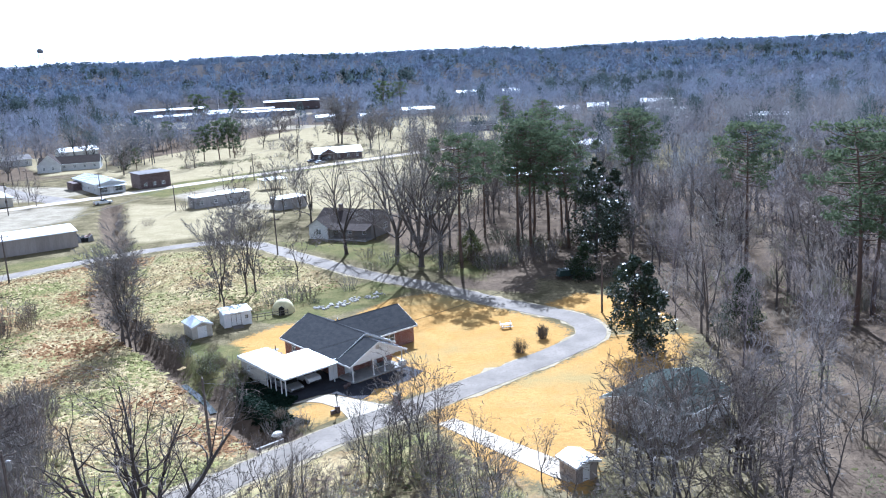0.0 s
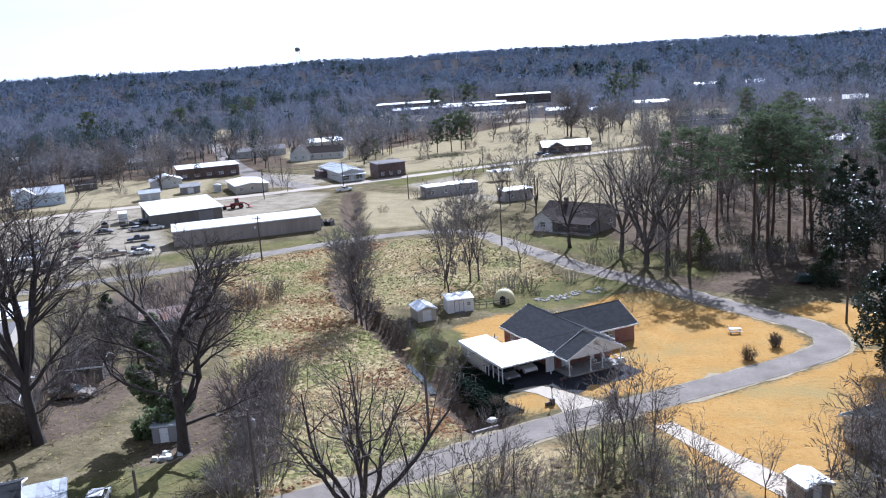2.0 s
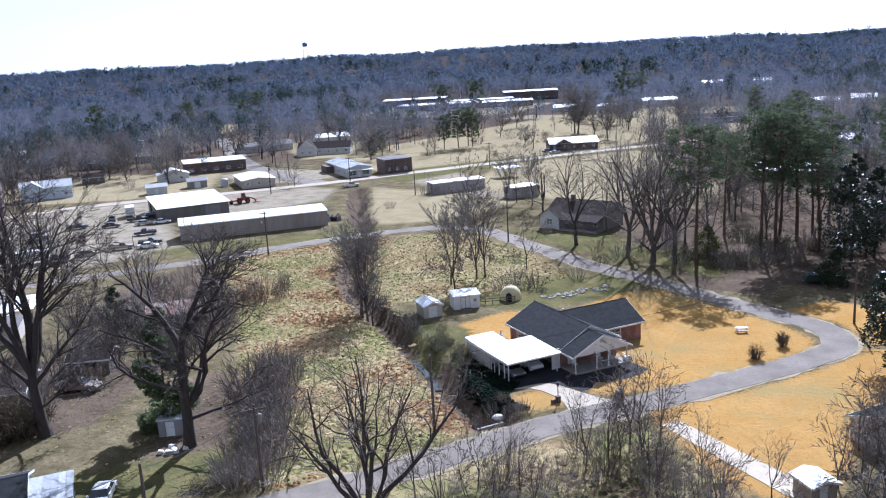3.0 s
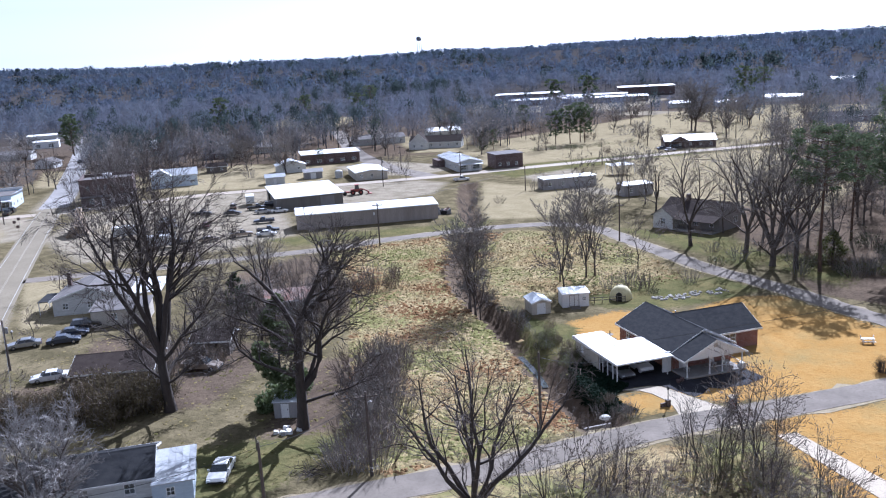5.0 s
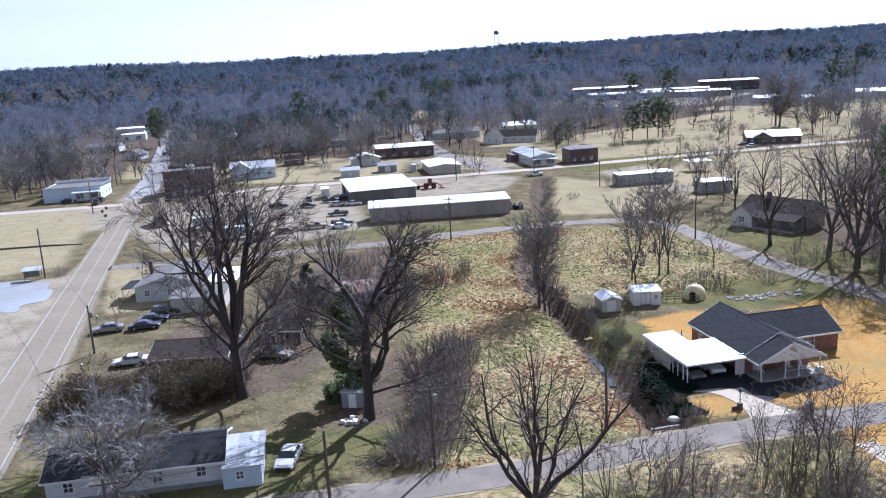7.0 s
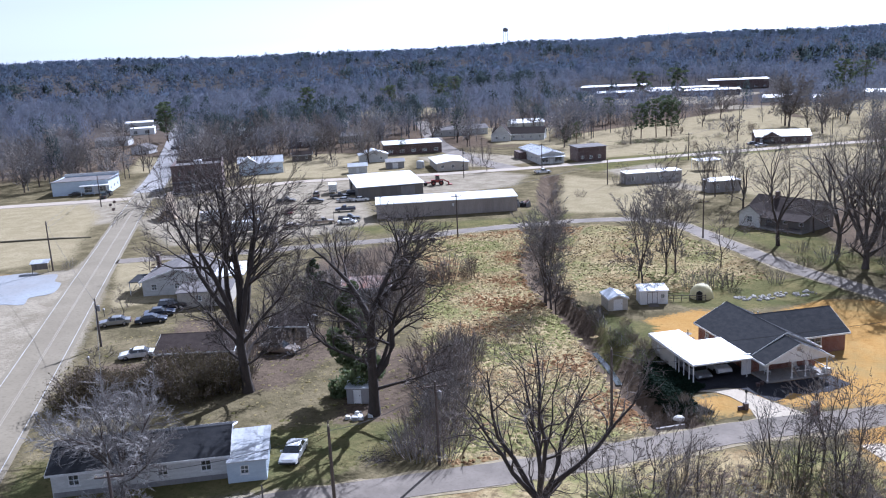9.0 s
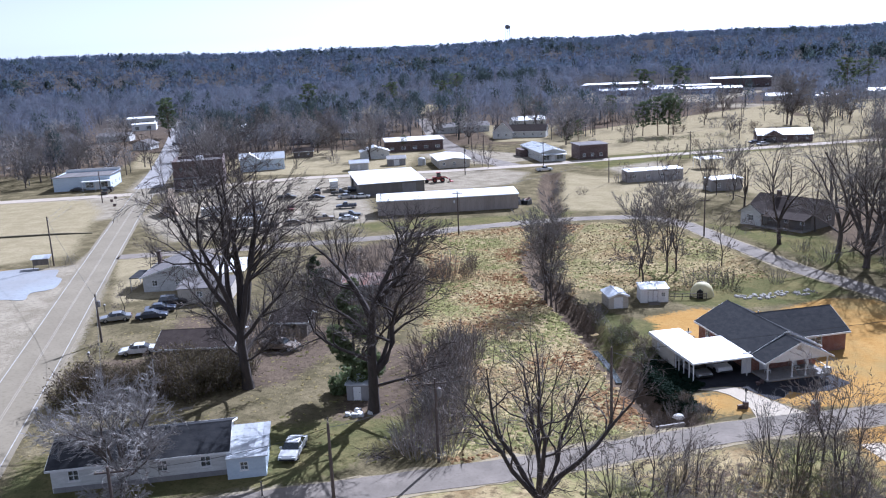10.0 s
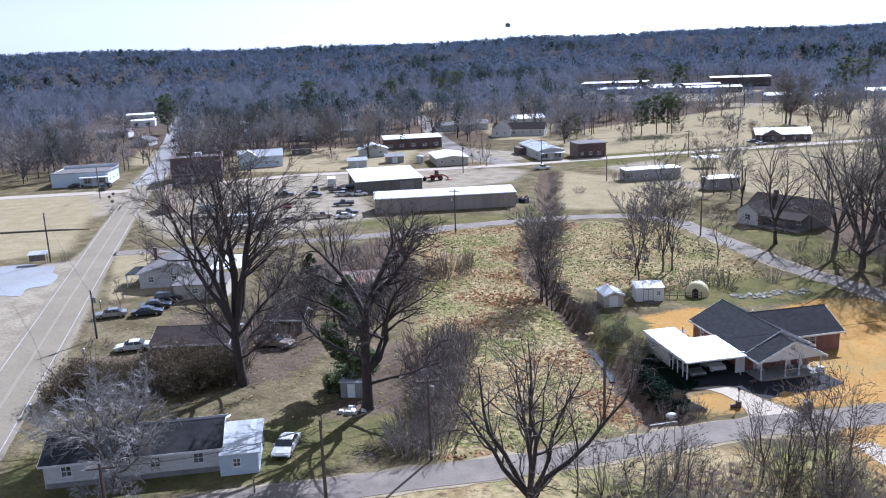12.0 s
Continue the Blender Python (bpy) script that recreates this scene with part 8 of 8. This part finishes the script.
solid("boulder", rock, mat("white_boulder", (0.75, 0.73, 0.68), (0.62, 0.6, 0.55), 2.0, 0.9, 0.3), "whitish boulder at the culvert by the lane", "boulder", pose(-16.6, 82.4, -0.05, 0, 0, 30) @ Matrix.Scale(0.7, 4))
CV = thing("culvert", "grey concrete culvert under the lane", "culvert", pose(-17.0, 80.2, 0, 0, 0, 40))
part("headwall", Geo().box(-1.6, 1.6, -0.12, 0.12, -1.6, 0.05), CONCRETE_GREY, CV)

# stepping stones edging the garden bed, and plants
bed = thing("garden_bed", "garden bed strewn with pale stones and winter weeds", "garden bed", pose(-12.3, 131.6, 0, 0, 0, 36))
stones = [Geo().tube([(0, 0, 0), (0, 0, h), (0, 0, h * 1.6)], [r, r * 0.9, r * 0.4], 7).mesh("stone", STONE) for r, h in ((0.22, 0.12), (0.32, 0.15), (0.15, 0.1))]
for k in range(120):
    u = rr.uniform(-6.5, 6.5)
    v = rr.choice((-0.9, 0.0, 0.9)) + rr.gauss(0, 0.22) + 0.3 * math.sin(u)
    if math.sin(u * 2.3 + v) > -0.75:
        part("stone", rr.choice(stones), STONE, bed, "", pose(u, v, 0, 0, 0, rr.uniform(0, 90)))
# porch furniture, doorstep clutter, birdbath, well cover
for u, v, rot in ((2.6, 1.4, 20), (-2.6, 1.0, 0), (1.2, 0.9, 0)):
    x, y = yard(u - 0.3, v)
    T = thing("porch_chair", "white porch chair by the brick wall", "chair", pose(x, y, 0.22, 0, 0, 39 + rot), "porch chairs")
    part("seat", Geo().box(-0.28, 0.28, -0.28, 0.28, 0.38, 0.44), WHITE, T)
    part("backrest", Geo().prism([(0.24, 0.442), (0.3, 0.442), (0.42, 1.0), (0.36, 1.0)], -0.28, 0.28, "x"), WHITE, T)
    for sx in (-0.24, 0.2):
        for sy in (-0.26, 0.22):
            part("leg", Geo().box(sx, sx + 0.04, sy, sy + 0.04, 0, 0.38), WHITE, T)
x, y = yard(3.9, 2.4)
solid("white_cooler", Geo().prism([(-0.4, 0.0), (0.4, 0.0), (0.42, 0.55), (0.3, 0.7), (-0.3, 0.7), (-0.42, 0.55)], -0.3, 0.3), WHITE, "white covered cooler at the porch corner", "cooler", pose(x, y, 0.0, 0, 0, 39))
x, y = yard(4.8, -2.3)
T = thing("concrete_pad", "pale concrete pad with a small heat pump", "pad", pose(x, y, 0, 0, 0, 39))
part("pad", Geo().box(-0.9, 1.0, -0.55, 0.55, 0, 0.1), CONCRETE, T)
part("unit", Geo().box(-0.7, -0.1, -0.35, 0.35, 0.1, 0.75), GREY_METAL, T)
x, y = yard(-5.6, -13.0)
T = thing("bird_bath", "dark stone bird bath behind the house", "bird bath", pose(x, y, 0))
part("stand", Geo().tube([(0, 0, 0), (0, 0, 0.1), (0, 0, 0.9), (0, 0, 1.6)], [0.3, 0.12, 0.08, 0.05], 8), BLACK, T)
part("bowl", Geo().tube([(0, 0, 0.9), (0, 0, 1.0), (0, 0, 1.05)], [0.15, 0.45, 0.5], 10), CONCRETE_GREY, T)
for k, (u, v) in enumerate(((-6.3, -12.4), (-6.9, -12.0), (-5.0, -12.9), (-5.6, 3.4), (-4.9, 3.1))):
    x, y = yard(u, v)
    solid("flower_pot", Geo().tube([(0, 0, 0), (0, 0, 0.4), (0, 0, 0.45), (0, 0, 0.4)], [0.18, 0.27, 0.29, 0.2], 10), BRICK_OLD, "dark terracotta pot by the house", "flower pot", pose(x, y, 0), "flower pots")
# chain-link fence along the creek side
FN = thing("wire_fence", "low wire fence on thin posts by the creek", "fence", pose(0, 0, 0))
fp = [(-23.6, 96.6), (-26.0, 99.8), (-28.4, 103.0), (-30.8, 106.2), (-32.6, 109.4), (-34.4, 112.6)]
for x, y in fp:
    part("post", Geo().tube([(x, y, -0.2), (x, y, 1.2)], [0.035, 0.035], 6), GREY_METAL, FN)
for (x0, y0), (x1, y1) in zip(fp[:-1], fp[1:]):
    for z in (0.15, 0.65, 1.15):
        part("wire", Geo().tube([(x0, y0, z), (x1, y1, z)], [0.012, 0.012], 4), GREY_METAL, FN)

# fence rails and gate near the sheds
RF = thing("rail_fence", "dark wooden rail fence behind the garden sheds", "fence", pose(-24.5, 125.0, 0, 0, 0, 20))
for k in range(6):
    part("post", Geo().box(-3.0 + 1.2 * k, -2.9 + 1.2 * k, -0.05, 0.05, 0, 1.0), WOOD_GREY, RF)
for z in (0.45, 0.85):
    part("rail", Geo().box(-3.0, 3.1, -0.09, -0.055, z, z + 0.1), WOOD_GREY, RF)

# trampoline-like green cover and car under tarp near the pines
T = thing("covered_boat", "boat under a green tarpaulin, darkened for shade, by the pines", "boat", pose(26.2, 139.2, 0, 0, 0, 6))
part("tarpaulin", Geo().prism([(-3.0, 0.5), (3.0, 0.5), (3.4, 1.1), (1.0, 1.6), (-2.6, 1.5)], -1.0, 1.0), PLASTIC_GREEN, T)
for s in (-1, 1):
    part("wheel", Geo().tube([(0, -0.1, 0), (0, 0.1, 0)], [0.32, 0.32], 12), BLACK, T, "", pose(-0.6, s * 0.95, 0.32))
part("frame", Geo().box(-3.2, 4.2, -0.06, 0.06, 0.4, 0.5), GREY_METAL, T)

# ---- yards to the west ----
T = thing("junk_heap", "heap of scrap boards beside the dark shed", "scrap heap", pose(-70.4, 87.0, 0))
for k in range(14):
    part("board", Geo().box(-rr.uniform(0.5, 1.2), rr.uniform(0.5, 1.2), -0.1, 0.1, 0, 0.04), rr.choice((WOOD_GREY, WHITE_DIRTY, ROOF_RUST)), T, "", pose(rr.uniform(-1, 1), rr.uniform(-1, 1), 0.02 + 0.06 * k, rr.uniform(-6, 6), rr.uniform(-6, 6), rr.uniform(0, 180)))
T = thing("scrap_pile", "white scrap and barrels by the tool shed", "scrap heap", pose(-48.6, 70.2, 0))
for k in range(10):
    part("scrap", Geo().prism([(-0.3, 0), (0.35, 0), (0.25, 0.3), (-0.2, 0.4)], -0.2, 0.25), rr.choice((WHITE_DIRTY, WHITE, GREY_METAL)), T, "", pose(rr.uniform(-1.2, 1.2), rr.uniform(-0.8, 0.8), 0.0, 0, 0, rr.uniform(0, 180)))
T = thing("brush_pile", "low pile of dead branches on the field", "brush pile", pose(-30.6, 77.8, 0))
gg = Geo()
for _ in range(90):
    a, s = rr.uniform(0, 6.283), rr.uniform(0.4, 1.6)
    x, y, z = rr.gauss(0, 0.9), rr.gauss(0, 0.5), rr.uniform(0.02, 0.5)
    gg.tube([(x, y, z), (x + math.cos(a) * s, y + math.sin(a) * s, max(0.02, z + rr.uniform(-0.2, 0.3)))], [0.035, 0.012], 3, False)
tagged(part("branch_tangle", gg, BARK_DARK, T), kind="stuff")
T = thing("brush_pile", "pile of dead branches under the bare tree", "brush pile", pose(-41.5, 62.5, 0))
tagged(part("branch_tangle", gg.mesh("branch_tangle", BARK_DARK), BARK_DARK, T), kind="stuff")
for x, y in ((-49.5, 65.6), (-47.2, 52.0), (-55.5, 61.2)):
    solid("fence_post", Geo().tube([(0, 0, 0), (0, 0, 1.5)], [0.08, 0.07], 7), WOOD_GREY, "short weathered post in the yard", "post", pose(x, y, 0))
T = thing("roadside_mailbox", "grey mailbox on a wooden post by the road", "mailbox", pose(-92.5, 71.0, 0, 0, 0, 40), "roadside mailboxes")
part("post", Geo().box(-0.06, 0.06, -0.06, 0.06, 0, 1.1), WOOD_GREY, T)
part("box", Geo().prism([(-0.14, 1.1), (0.14, 1.1), (0.14, 1.28), (0.0, 1.38), (-0.14, 1.28)], -0.28, 0.28), GREY_METAL, T)
copy_thing(T, pose(-82.5, 55.5, 0, 0, 0, 40))
copy_thing(T, pose(-109.5, 88.3, 0, 0, 0, 40))
# low kerb and drain line across the grass west of the road
solid("ditch_bank", Geo().tube([(-205, 112, -0.1), (-190, 122, -0.02), (-175, 131.5, -0.02), (-168, 135, -0.1)], [0.3, 0.45, 0.45, 0.3], 6), mat("turf_bank", (0.13, 0.11, 0.06), (0.09, 0.075, 0.045), 1.0, 0.95, 0.4), "dark grassy bank along the roadside ditch", "bank", kind="structure")

# ---- far landmarks ----
WT = thing("water_tower", "small dark water tower on the skyline", "water tower", pose(-933, 2200, land_at(-933, 2200)))
part("tank", Geo().tube([(0, 0, 44), (0, 0, 46), (0, 0, 52), (0, 0, 55), (0, 0, 56)], [3, 7, 7.5, 5, 0.5], 14), GREY_METAL, WT)
for k in range(6):
    a = 6.283 * k / 6
    part("leg", Geo().tube([(7 * math.cos(a), 7 * math.sin(a), -1), (6 * math.cos(a), 6 * math.sin(a), 47)], [0.4, 0.35], 5), GREY_METAL, WT)
AN = thing("radio_mast", "thin lattice radio mast above the far trees", "radio mast", pose(-330, 1500, land_at(-330, 1500)))
for k in range(3):
    a = 6.283 * k / 3
    part("chord", Geo().tube([(0.8 * math.cos(a), 0.8 * math.sin(a), 0), (0.25 * math.cos(a), 0.25 * math.sin(a), 55)], [0.16, 0.12], 4), GREY_METAL, AN)
part("lattice", Geo().tube([(0.7 * math.cos(k * 2.094), 0.7 * math.sin(k * 2.094), 2 * k) for k in range(27)], [0.06] * 27, 3, False), GREY_METAL, AN)
FL = thing("flag_pole", "white flag pole by the school", "flag pole", pose(-152, 668, 0))
part("shaft", Geo().tube([(0, 0, 0), (0, 0, 14)], [0.16, 0.1], 6), WHITE, FL)
